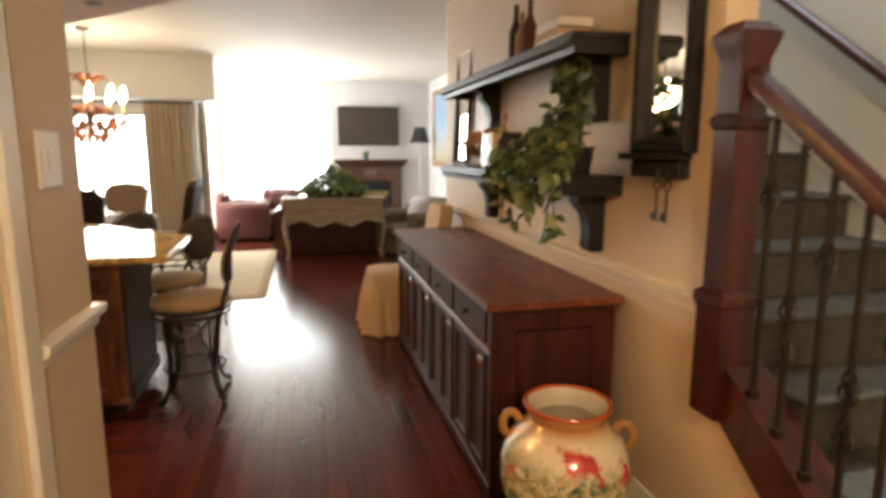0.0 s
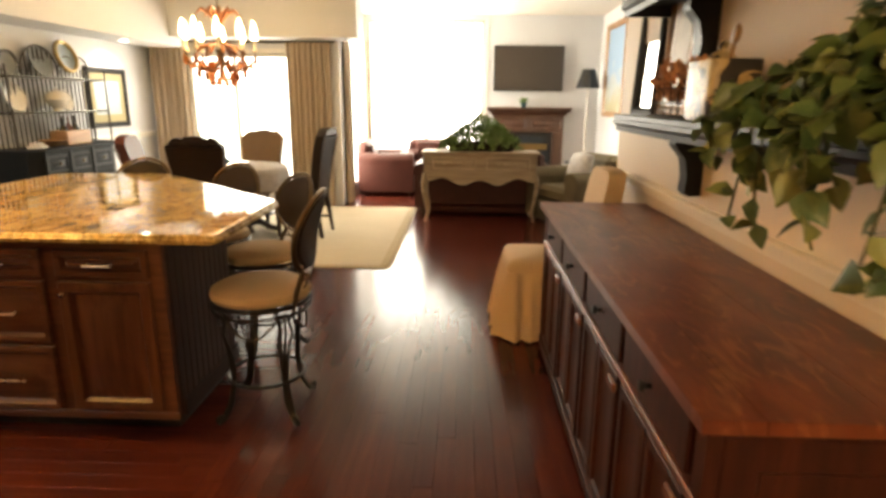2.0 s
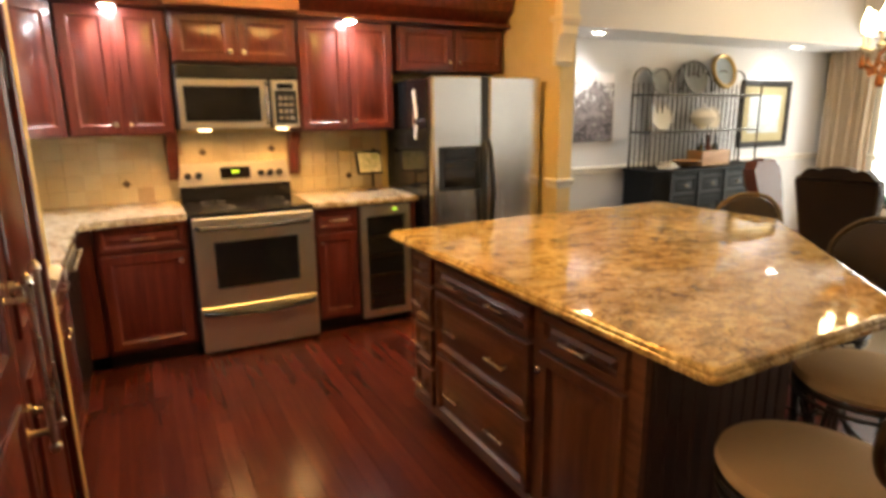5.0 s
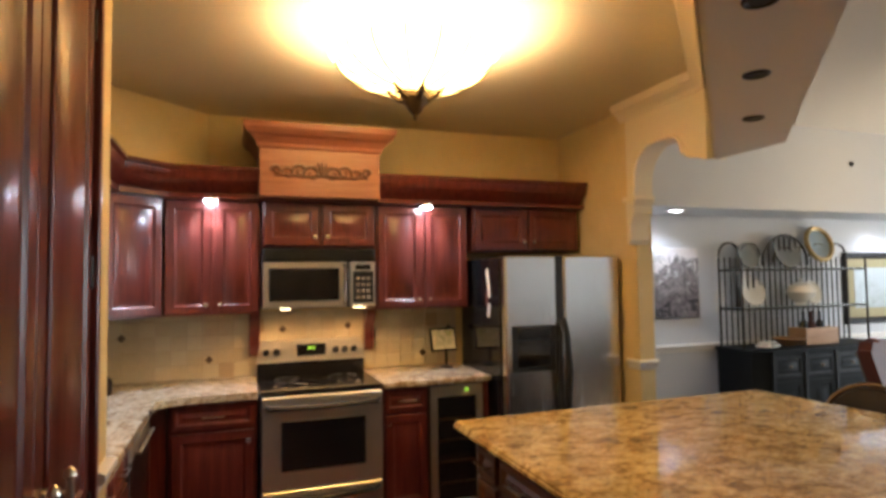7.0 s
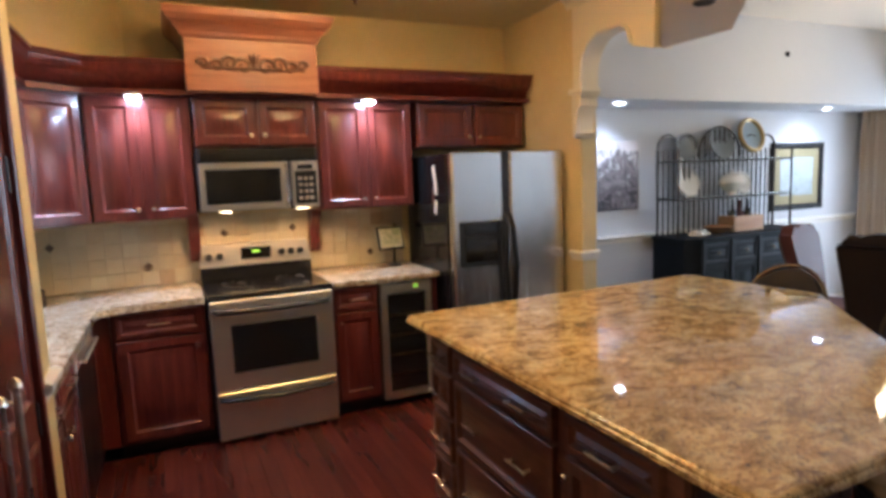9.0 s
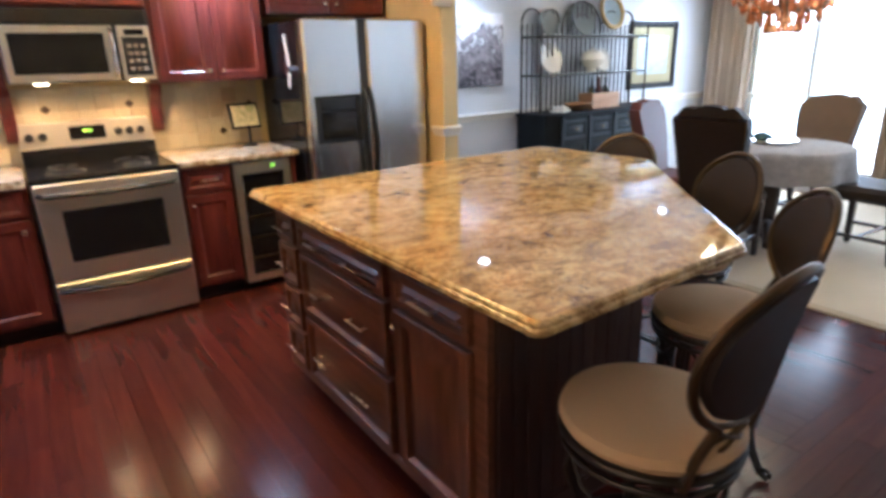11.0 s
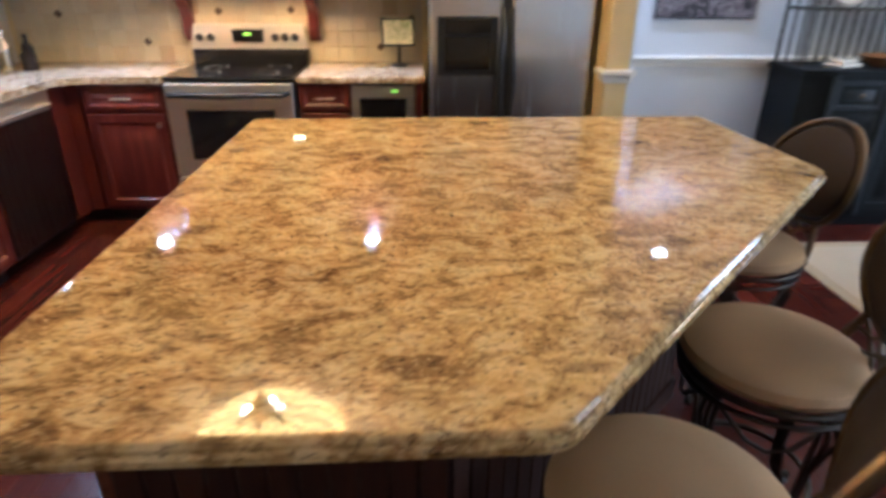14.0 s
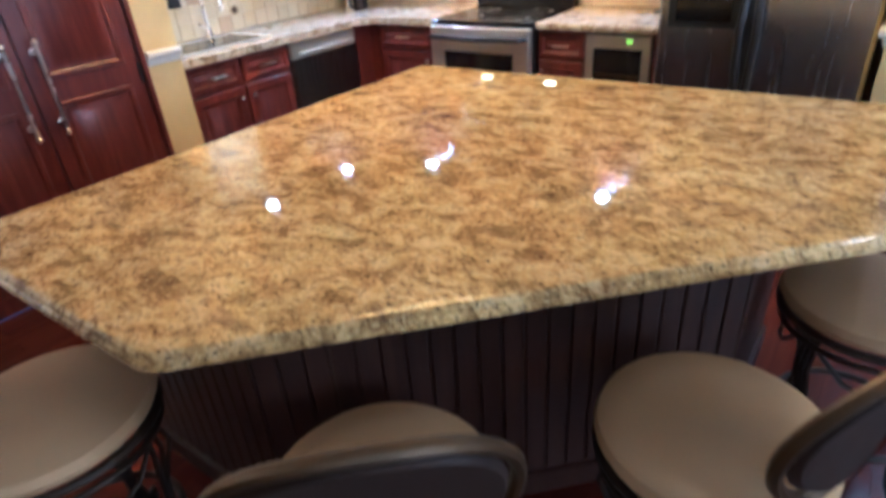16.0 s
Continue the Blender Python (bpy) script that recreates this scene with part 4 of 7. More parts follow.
# pantry doors
pd_mat = M_cherry
CAS = [(0, 0), (0.014, 0), (0.022, 0.02), (0.022, 0.07), (0.012, 0.085), (0, 0.085)]
pan = thing("pantry_doors", "tall pair of dark cherry panelled pantry doors, closed", "door", pose(-0.16, PANTRY_Y - 0.004, 0, 0, 0, 180))
for s in (0, 1):
    x0 = 0.004 + s * 0.518
    lf = part("door_leaf", Geo().box(x0, 0.0, 0.012, x0 + 0.512, 0.04, 2.60, 0.003), pd_mat, pan)
    for z0, z1 in ((0.10, 0.88), (0.98, 2.50)):
        part("panel", Geo().panel(x0 + 0.07, z0, x0 + 0.442, z1, -0.009, 0.012, 0.03), pd_mat, lf)
    hx = x0 + (0.450 if s == 0 else 0.062)
    hg = Geo().tube([(hx, -0.055, 0.77), (hx, -0.055, 1.14)], 0.009, 10)
    for hz in (0.80, 1.11):
        hg.tube([(hx, 0, hz), (hx, -0.055, hz)], 0.008, 8)
        hg.lathe([(0.016, 0), (0.016, 0.01), (0.0, 0.012)], 12, pose(hx, -0.0, hz, 90, 0, 0))
    for hz, s2 in ((0.77, -1), (1.14, 1)):
        hg.lathe([(0.009, 0), (0.014, 0.008), (0.012, 0.02), (0.004, 0.028), (0, 0.03)], 10, pose(hx, -0.055, hz, 0 if s2 > 0 else 180, 0, 0))
    part("handle", hg, M_nickel, lf, "long satin nickel bar handle")
    for hz in (0.25, 0.92, 1.62, 2.38):
        ex = 0.003 if s == 0 else 1.031
        part("hinge", Geo().box(ex - 0.012, -0.006, hz - 0.05, ex + 0.012, 0.004, hz + 0.05, 0.003), M_black, lf, "black butt hinge")
structure("trim_pantry_casing", Geo().box(-1.225, PANTRY_Y - 0.02, 0, -1.197, PANTRY_Y + 0.016, 2.64, 0.004).box(-0.163, PANTRY_Y - 0.02, 0, -0.135, PANTRY_Y + 0.016, 2.64, 0.004).box(-1.225, PANTRY_Y - 0.02, 2.612, -0.135, PANTRY_Y + 0.016, 2.64, 0.004), M_cherry, "narrow dark cherry casing round the pantry doors", "casing")

# bowl light
bl = thing("bowl_light", "lit alabaster bowl ceiling light with bronze ribs", "ceiling light", pose(LAMP[0], LAMP[1], 0.035) @ Matrix.Diagonal((1.04, 1.04, 1, 1)))
bowl = [(0.36 * math.sin(radians(a)), 2.605 - 0.165 * math.cos(radians(a))) for a in range(8, 91, 8)] + [(0.375, 2.612)]
part("bowl", Geo().lathe(bowl, 48, caps=(True, False)), M_glow_bowl, bl, "glowing alabaster bowl")
for i in range(16):
    a = 2 * math.pi * i / 16
    rib = [(0.368 * math.sin(radians(q)) * math.cos(a), 0.368 * math.sin(radians(q)) * math.sin(a), 2.605 - 0.172 * math.cos(radians(q))) for q in range(6, 91, 12)]
    part("rib", Geo().tube(rib, 0.0045, 6), M_bronze, bl)
# rim carries the bowl's glow to imitate bloom round the lamp
part("rim", Geo().tube([(0.378 * math.cos(a), 0.378 * math.sin(a), 2.612) for a in [2 * math.pi * i / 48 for i in range(48)]], 0.010, 8, True), M_glow_bowl, bl, "rim made to glow like the bowl, for its bloom")
part("finial", Geo().lathe([(0.0, 2.295), (0.008, 2.302), (0.012, 2.325), (0.03, 2.34), (0.04, 2.36), (0.058, 2.385), (0.062, 2.405), (0.05, 2.43), (0.0, 2.44)], 20), M_bronze, bl, "bronze leaf finial")
for i in range(6):
    a = 2 * math.pi * i / 6
    part("leaf", Geo().tube([((0.04 + q * 0.06) * math.cos(a), (0.04 + q * 0.06) * math.sin(a), 2.395 + 0.022 * q * q) for q in (0, 0.6, 1.2, 1.7)], [0.02, 0.017, 0.011, 0.003], 6), M_bronze, bl)
for i in range(3):
    a = 2 * math.pi * i / 3
    part("hanging_rod", Geo().tube([(0.35 * math.cos(a), 0.35 * math.sin(a), 2.615), (0.07 * math.cos(a), 0.07 * math.sin(a), 2.712)], 0.005, 6), M_bronze, bl)
part("canopy", Geo().lathe([(0.09, CEIL - 0.049), (0.085, 2.715), (0.03, 2.705), (0.0, 2.705)], 24), M_bronze, bl)

# island
ISL = [(-1.764, 5.515), (0.095, 5.515), (0.082, 6.372), (-1.012, 7.425), (-1.79, 7.375)]
isl = thing("kitchen_island", "brown wooden kitchen island cabinet with drawers and beadboard ends", "kitchen island", pose(0.075, 0.075, 0))
BODY = [(-1.70, 5.545), (-0.245, 5.545), (-0.245, 6.16), (-1.10, 6.99), (-1.70, 6.99)]
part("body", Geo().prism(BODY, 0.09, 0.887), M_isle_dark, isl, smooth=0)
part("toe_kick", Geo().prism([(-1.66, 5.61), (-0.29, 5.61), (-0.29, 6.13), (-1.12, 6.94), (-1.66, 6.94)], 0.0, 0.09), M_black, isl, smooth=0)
fr_y = 5.52
part("face_frame", Geo().box(-1.70, fr_y, 0.09, -0.245, 5.546, 0.875, 0.002), M_isle, isl)
part("base_moulding", Geo().box(-1.71, fr_y - 0.012, 0.09, -0.235, fr_y + 0.005, 0.125, 0.005), M_isle, isl)


def isl_front(x0, z0, x1, z1, pulls, is_door=False):
    d = part("door" if is_door else "drawer_front", Geo().panel(x0, z0, x1, z1, fr_y - 0.022, 0.022, 0.05 if is_door else 0.032, deep=1.6), M_isle_upright if is_door else M_isle, isl)
    for px in pulls:
        bar_pull(d, px, fr_y - 0.022, (z0 + z1) / 2, 0.096)
    return d


for z0, z1 in ((0.735, 0.85), (0.535, 0.715), (0.335, 0.515), (0.135, 0.315)):
    isl_front(-1.675, z0, -1.49, z1, [-1.583])
isl_front(-1.45, 0.735, -0.745, 0.85, [-1.27, -0.925])
isl_front(-1.45, 0.445, -0.745, 0.715, [-1.27, -0.925])
isl_front(-1.45, 0.135, -0.745, 0.425, [-1.27, -0.925])
isl_front(-0.685, 0.735, -0.30, 0.85, [-0.49])
d = isl_front(-0.685, 0.135, -0.30, 0.715, [], True)
knob(d, -0.655, fr_y - 0.022, 0.665)


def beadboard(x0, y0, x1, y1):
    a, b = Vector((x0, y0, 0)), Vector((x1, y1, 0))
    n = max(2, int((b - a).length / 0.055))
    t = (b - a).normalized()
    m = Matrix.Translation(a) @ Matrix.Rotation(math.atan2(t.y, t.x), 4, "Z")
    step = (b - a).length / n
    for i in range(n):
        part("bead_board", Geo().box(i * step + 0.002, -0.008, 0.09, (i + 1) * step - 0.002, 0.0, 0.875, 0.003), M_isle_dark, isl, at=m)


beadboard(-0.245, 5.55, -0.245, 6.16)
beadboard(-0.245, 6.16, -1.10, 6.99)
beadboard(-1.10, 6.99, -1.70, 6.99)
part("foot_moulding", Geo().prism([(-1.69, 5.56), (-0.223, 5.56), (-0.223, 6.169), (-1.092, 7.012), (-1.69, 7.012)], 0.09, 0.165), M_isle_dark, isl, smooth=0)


def rounded(pts, r, n=5):
    out = []
    k = len(pts)
    for i, p in enumerate(pts):
        p = Vector(p)
        a, b = (Vector(pts[i - 1]) - p).normalized(), (Vector(pts[(i + 1) % k]) - p).normalized()
        for j in range(n + 1):
            f = j / n
            out.append(tuple(p + a * r * (1 - f) ** 2 + b * r * f ** 2))
    return out


def inset(pts, d):
    out, k = [], len(pts)
    for i in range(k):
        p0, p, p1 = Vector(pts[i - 1]), Vector(pts[i]), Vector(pts[(i + 1) % k])
        e0, e1 = (p - p0).normalized(), (p1 - p).normalized()
        n0, n1 = Vector((-e0.y, e0.x)), Vector((-e1.y, e1.x))
        n = (n0 + n1).normalized()
        out.append(tuple(p + n * d / max(0.25, n.dot(n0))))
    return out


loops = []
for d, z in ((0.05, 0.876), (0.022, 0.876), (0.012, 0.880), (0.010, 0.886), (0.0, 0.889), (0.0, 0.900), (0.004, 0.904), (0.006, 0.905), (0.007, 0.912), (0.013, 0.9185), (0.018, 0.92), (0.024, 0.92), (0.06, 0.92)):
    loops.append([(x, y, z) for x, y in rounded(inset(ISL, d), 0.03)])
solid("island_worktop", Geo().rings([[(x, y, z + 0.012) for x, y, z in lp] for lp in loops]), M_granite, "polished golden-brown granite island worktop with ogee edge", "worktop", smooth=30)

# ---- bar stools ----
def spiral(cx, cz, r0, turns, s=1, n=18):
    return [(cx + s * r0 * (1 - 0.75 * i / n) * math.cos(2 * math.pi * turns * i / n), cz + r0 * (1 - 0.75 * i / n) * math.sin(2 * math.pi * turns * i / n)) for i in range(n + 1)]


def bar_stool(m):
    st = thing("bar_stool", "wrought-iron swivel bar stool with round tan seat and oval dark back", "bar stool", m, "stools round the island")
    cush = [(0.0, 0.595), (0.19, 0.595), (0.218, 0.605), (0.228, 0.625), (0.221, 0.648), (0.19, 0.664), (0.12, 0.674), (0.0, 0.677)]
    part("seat", Geo().lathe(cush, 36, caps=(False, False)), M_tan, st, "round tan upholstered seat")
    part("seat_ring", Geo().tube([(0.22 * math.cos(a), 0.22 * math.sin(a), 0.588) for a in [2 * math.pi * i / 32 for i in range(32)]], 0.011, 8, True), M_iron, st)
    part("lower_ring", Geo().tube([(0.215 * math.cos(a), 0.215 * math.sin(a), 0.548) for a in [2 * math.pi * i / 32 for i in range(32)]], 0.008, 8, True), M_iron, st)
    part("swivel_plate", Geo().lathe([(0.10, 0.555), (0.12, 0.575), (0.10, 0.594), (0, 0.594)], 20), M_iron, st)
    part("foot_ring", Geo().tube([(0.175 * math.cos(a), 0.175 * math.sin(a), 0.20) for a in [2 * math.pi * i / 32 for i in range(32)]], 0.009, 8, True), M_iron, st)
    for k in range(4):
        a = radians(45 + 90 * k)
        rot = Matrix.Rotation(a, 4, "Z")
        for off in (-0.016, 0.0, 0.016):
            bend = 1.0 + off * 4
            pts = [(0.18, off, 0.55), (0.195 * bend, off * 1.6, 0.46), (0.17, off, 0.33), (0.165, off * 0.6, 0.22), (0.185, off * 0.8, 0.10), (0.225, off * 0.5, 0.025), (0.255, off * 0.3, 0.012)]
            part("leg", Geo().tube(pts, [0.007, 0.007, 0.007, 0.007, 0.007, 0.008, 0.008], 6, m=rot), M_iron, st)
        ft = [(0.245 + x, 0.0, 0.03 + z) for x, z in spiral(0.0, 0.0, 0.022, 1.1, -1, 10)]
        part("foot_scroll", Geo().tube(ft, 0.007, 6, m=rot), M_iron, st)
    for k in range(4):
        rot = Matrix.Rotation(radians(90 * k), 4, "Z")
        bar = [(0.165, -0.115, 0.53), (0.19, -0.05, 0.46), (0.195, 0.0, 0.44), (0.19, 0.05, 0.46), (0.165, 0.115, 0.53)]
        part("scroll", Geo().tube(bar, 0.006, 6, m=rot), M_iron, st)
    # back: stands at local -y, leans out
    def back(u, z):          # u across, z up the back
        lean = (z - 0.60) * 0.20
        bow = 0.10 * (u / 0.22) ** 2
        return (u, -0.20 - lean + bow * 0.55, z)

    outline = []
    for i in range(33):
        a = radians(-62 + 304 * i / 32)
        rx, rz = 0.205, 0.195
        outline.append((rx * math.cos(a), 0.915 + rz * math.sin(a)))
    frame_pts = [back(0.13, 0.565)] + [back(0.125, 0.66)] + [back(u, z) for u, z in outline] + [back(-0.125, 0.66), back(-0.13, 0.565)]
    part("back_frame", Geo().tube(frame_pts, 0.012, 8), M_bronze, st, "bronze-brown oval back frame")
    pad = Geo()
    ovals = []
    for s, d in ((0.93, -0.012), (0.97, 0.0), (0.93, 0.014), (0.75, 0.024), (0.4, 0.03)):
        lp = []
        for i in range(32):
            a = 2 * math.pi * i / 32
            z = 0.918 + 0.182 * s * math.sin(a)
            p = back(0.195 * s * math.cos(a), z)
            lp.append((p[0], p[1] + d, p[2]))
        ovals.append(lp)
    part("back_pad", pad.rings(ovals), M_leather_dark, st, "dark oval upholstered back")
    part("lattice_rail", Geo().tube([back(0.115, 0.755), back(0.06, 0.735), back(0, 0.728), back(-0.06, 0.735), back(-0.115, 0.755)], 0.008, 6), M_bronze, st)
    for s in (-1, 1):
        part("lattice", Geo().tube([back(s * 0.12, 0.745), back(s * 0.05, 0.70), back(-s * 0.03, 0.655), back(-s * 0.12, 0.625)], 0.006, 6), M_bronze, st)
        part("lattice", Geo().tube([back(s * 0.12, 0.69), back(s * 0.03, 0.70), back(0, 0.728)], 0.006, 6), M_bronze, st)
        ear = [back(s * (0.115) + x, 0.60 + z) for x, z in spiral(0, 0, 0.03, 1.2, s, 12)]
        part("scroll", Geo().tube(ear, 0.006, 6), M_iron, st)
    part("lattice_rail", Geo().tube([back(0.13, 0.63), back(0, 0.645), back(-0.13, 0.63)], 0.007, 6), M_bronze, st)
    return st


# local -y is the back of the stool
LOW = Matrix.Diagonal((1, 1, 0.955, 1))
st = bar_stool(pose(0.13, 5.88, 0, 0, 0, 92) @ LOW)
copy_thing(st, pose(-0.13, 6.64, 0, 0, 0, 134) @ LOW)
copy_thing(st, pose(-0.60, 7.10, 0, 0, 0, 158) @ LOW)
copy_thing(st, pose(-1.27, 7.34, 0, 0, 0, 186) @ LOW)

# ---- hall: sideboard and things on it ----
M_side = wood("dark_red_sideboard_wood", (0.018, 0.0045, 0.003), (0.048, 0.011, 0.006), (0.085, 0.021, 0.011), 2, 0.5, 0.8, 0.0)
top_sh = Shader("worn_sideboard_top")
tv_ = top_sh.coords((2.4, 0.8, 1.0))
patchy, rubbed, fine_g = top_sh.noise(tv_, 3.2, 5, 0.6, 0.6), top_sh.noise(tv_, 7, 6, 0.68, 0.9), top_sh.noise(top_sh.coords((40, 3, 1)), 3, 4)
top_c = top_sh.ramp(patchy, [(0.34, (0.085, 0.019, 0.009)), (0.50, (0.16, 0.038, 0.016)), (0.66, (0.24, 0.07, 0.028))])
top_c = top_sh.mix(top_sh.ramp(rubbed, [(0.53, (0, 0, 0)), (0.635, (0.65, 0.65, 0.65))]), top_c, (0.37, 0.155, 0.068))
top_c = top_sh.mix(top_sh.span(fine_g, 0, 0.3), top_c, (0.03, 0.008, 0.004))
top_sh.set(Base_Color=top_c, Roughness=top_sh.span(rubbed, 0.28, 0.46))
top_sh.bump(fine_g, 0.06, 0.002)
M_side_top = top_sh.mat
M_side.node_tree.nodes["Principled BSDF"].inputs["Specular IOR Level"].default_value = 0.25
SB0, SB1, SBX = 4.31, 6.70, 1.475
sb = thing("sideboard", "long dark red-brown wooden sideboard with worn plank top", "sideboard", pose(0.05, 0, 0) @ Matrix.Diagonal((1, 1, 0.98, 1)))
for i in range(3):
    x0 = 1.445 + [0, 0.12, 0.36][i]
    x1 = 1.445 + [0.118, 0.358, 0.60][i]
    part("top_board", Geo().box(x0, SB0, 0.875, x1, SB1, 0.905, 0.0), M_side_top, sb, "worn stained top plank")
part("body", Geo().box(SBX + 0.02, SB0 + 0.04, 0.06, 2.03, SB1 - 0.04, 0.875, 0.002), M_side, sb)
for y in (SB0 + 0.035, SB1 - 0.09):
    part("corner_post", Geo().box(SBX, y, 0.0, SBX + 0.06, y + 0.055, 0.875, 0.004), M_side, sb)
part("base_board", Geo().box(SBX - 0.006, SB0 + 0.03, 0.03, SBX + 0.03, SB1 - 0.03, 0.09, 0.006), M_side, sb)
part("drawer_rail", Geo().box(SBX - 0.004, SB0 + 0.04, 0.665, SBX + 0.03, SB1 - 0.04, 0.69, 0.004), M_side_top, sb, "pale worn rail under the drawers")
part("end_panel", Geo().panel(SBX + 0.03, 0.10, 2.0, 0.85, SB0 + 0.03, 0.02, 0.08, raised=False), M_side, sb)
n = 4
for i in range(n):
    y0 = SB0 + 0.10 + (SB1 - SB0 - 0.20) * i / n
    y1 = SB0 + 0.10 + (SB1 - SB0 - 0.20) * (i + 1) / n
    m = pose(SBX + 0.0, y1, 0, 0, 0, -90)
    d = part("drawer_front", Geo().box(0.02, 0, 0.70, y1 - y0 - 0.02, 0.02, 0.865, 0.006), M_side, sb, at=m)
    part("knob", Geo().lathe([(0.008, 0), (0.007, 0.012), (0.017, 0.022), (0.014, 0.03), (0, 0.032)], 14, pose((y1 - y0) / 2, 0, 0.78, 90, 0, 0)), M_black_wood, d, "dark turned knob")
    for h in (0, 1):
        w = (y1 - y0 - 0.03) / 2
        d = part("door", Geo().panel(0.015 + h * w, 0.10, 0.012 + (h + 1) * w - 0.006, 0.655, 0.0, 0.02, 0.04, raised=False), M_side, sb, at=m)
    part("latch", Geo().box(y1 - y0 - 0.10, -0.012, 0.60, y1 - y0 - 0.02, 0.002, 0.63, 0.004), M_side_top, sb, "worn wooden turn latch", at=m)

# vase
M_vase = Shader("painted_ceramic")
vv = M_vase.coords(local=True)
sep = M_vase.tree.nodes.new("ShaderNodeSeparateXYZ")
M_vase.link(vv, sep.inputs[0])
vor = M_vase.node("ShaderNodeTexVoronoi", Scale=6.2)
M_vase.link(vv, vor.inputs["Vector"])
ragged = M_vase.node("ShaderNodeMath")
ragged.operation = "MULTIPLY_ADD"
M_vase.link(M_vase.noise(vv, 26, 4, 0.6), ragged.inputs[0])
ragged.inputs[1].default_value = 0.9
M_vase.link(vor.outputs["Distance"], ragged.inputs[2])
flower = M_vase.ramp(ragged.outputs[0], [(0.80, (1, 1, 1)), (0.92, (0, 0, 0))])
belt = M_vase.ramp(sep.outputs["Z"], [(0.31, (0, 0, 0)), (0.35, (1, 1, 1)), (0.44, (1, 1, 1)), (0.465, (0, 0, 0))])
flower = M_vase.mix(1.0, flower, belt, "MULTIPLY")
petal = M_vase.ramp(vor.outputs["Color"], [(0.30, (0.40, 0.012, 0.02)), (0.6, (0.50, 0.03, 0.02)), (0.85, (0.58, 0.16, 0.05))])
leafn = M_vase.noise(vv, 22, 4, 0.7, 1.0)
leafc = M_vase.ramp(leafn, [(0.36, (0.05, 0.10, 0.06)), (0.44, (0.20, 0.22, 0.12)), (0.50, (0.42, 0.33, 0.12)), (0.56, (0.52, 0.46, 0.32)), (0.66, (0.62, 0.55, 0.40))])
zone = M_vase.ramp(sep.outputs["Z"], [(0.35, (0, 0, 0)), (0.42, (1, 1, 1))])
cream = M_vase.mix(M_vase.noise(vv, 5, 3), (0.66, 0.58, 0.42), (0.74, 0.66, 0.50))
colr = M_vase.mix(zone, leafc, cream)
colr = M_vase.mix(flower, colr, petal)
band = M_vase.ramp(sep.outputs["Z"], [(0.455, (0, 0, 0)), (0.49, (1, 1, 1))])
colr = M_vase.mix(band, colr, M_vase.mix(M_vase.noise(vv, 18, 3), (0.40, 0.13, 0.03), (0.55, 0.32, 0.10)))
M_vase.set(Base_Color=colr, Roughness=0.14, Coat_Weight=0.5)
M_gold = mottled("amber_glaze", (0.30, 0.13, 0.03), (0.44, 0.24, 0.07), 0.18, 14, 60, 0.05)
vs = thing("vase", "large cream ceramic floor vase painted with red flowers", "vase", pose(1.725, 4.05, 0) @ Matrix.Diagonal((1, 1, 1.05, 1)))
prof = [(0.0, 0.0), (0.13, 0.0), (0.14, 0.02), (0.18, 0.08), (0.222, 0.18), (0.245, 0.28), (0.238, 0.36), (0.20, 0.43), (0.155, 0.468), (0.138, 0.49), (0.145, 0.51), (0.158, 0.525), (0.160, 0.538)]
part("body", Geo().lathe(prof, 48, caps=(False, False)), M_vase.mat, vs)
part("rim", Geo().tube([(0.156 * math.cos(a), 0.156 * math.sin(a), 0.542) for a in [2 * math.pi * i / 48 for i in range(48)]], 0.009, 8, True), mottled("red_orange_glaze", (0.34, 0.05, 0.015), (0.46, 0.12, 0.03), 0.16, 16, 60, 0.04), vs, "red-orange glazed rim")
part("inside", Geo().lathe([(0.150, 0.545), (0.132, 0.51), (0.124, 0.48), (0.15, 0.43), (0.17, 0.30), (0.0, 0.28)], 40, caps=(False, False)), mottled("cream_inner_glaze", (0.50, 0.45, 0.34), (0.58, 0.52, 0.40), 0.3, 8, 60, 0.03), vs, "cream glazed inside")
for s in (-1, 1):
    h = [(s * (0.205 + 0.032 * math.cos(radians(q))), 0, 0.442 + 0.045 * math.sin(radians(q))) for q in range(155, -100, -15)]
    part("handle", Geo().tube(h, [0.016] * len(h), 10, m=pose(0, 0, 0, 0, 0, -27)), M_gold, vs, "amber glazed scroll handle")

# parsons chair between sideboard and wall end
M_slip = mottled("tan_slipcover_linen", (0.53, 0.37, 0.21), (0.60, 0.43, 0.26), 0.85, 5, 200, 0.22)
pc = thing("skirted_chair", "tan slipcovered parsons chair with gathered skirt", "chair", pose(1.66, 7.02, 0, 0, 0, 0))
part("seat", Geo().rings([[(x * k - 0.065, y * k + 0.01, z) for x, y in rounded([(-0.265, -0.25), (0.265, -0.25), (0.265, 0.25), (-0.265, 0.25)], 0.06)] for k, z in ((1.0, 0.41), (1.02, 0.445), (1.0, 0.475), (0.93, 0.50), (0.75, 0.512), (0.3, 0.516))]), M_slip, pc, "domed slipcovered seat", smooth=60)
part("backrest", Geo().rings([[(0.15 + l, -0.25 + c, z), (0.255 + l, -0.25 + c, z), (0.275 + l, 0.0, z), (0.255 + l, 0.25 - c, z), (0.15 + l, 0.25 - c, z), (0.14 + l, 0.0, z)] for z, l, c in ((0.40, 0, 0), (0.7, 0.03, 0), (0.95, 0.075, 0.005), (1.02, 0.09, 0.03), (1.045, 0.095, 0.08))]), M_slip, pc, smooth=60)
sk = []
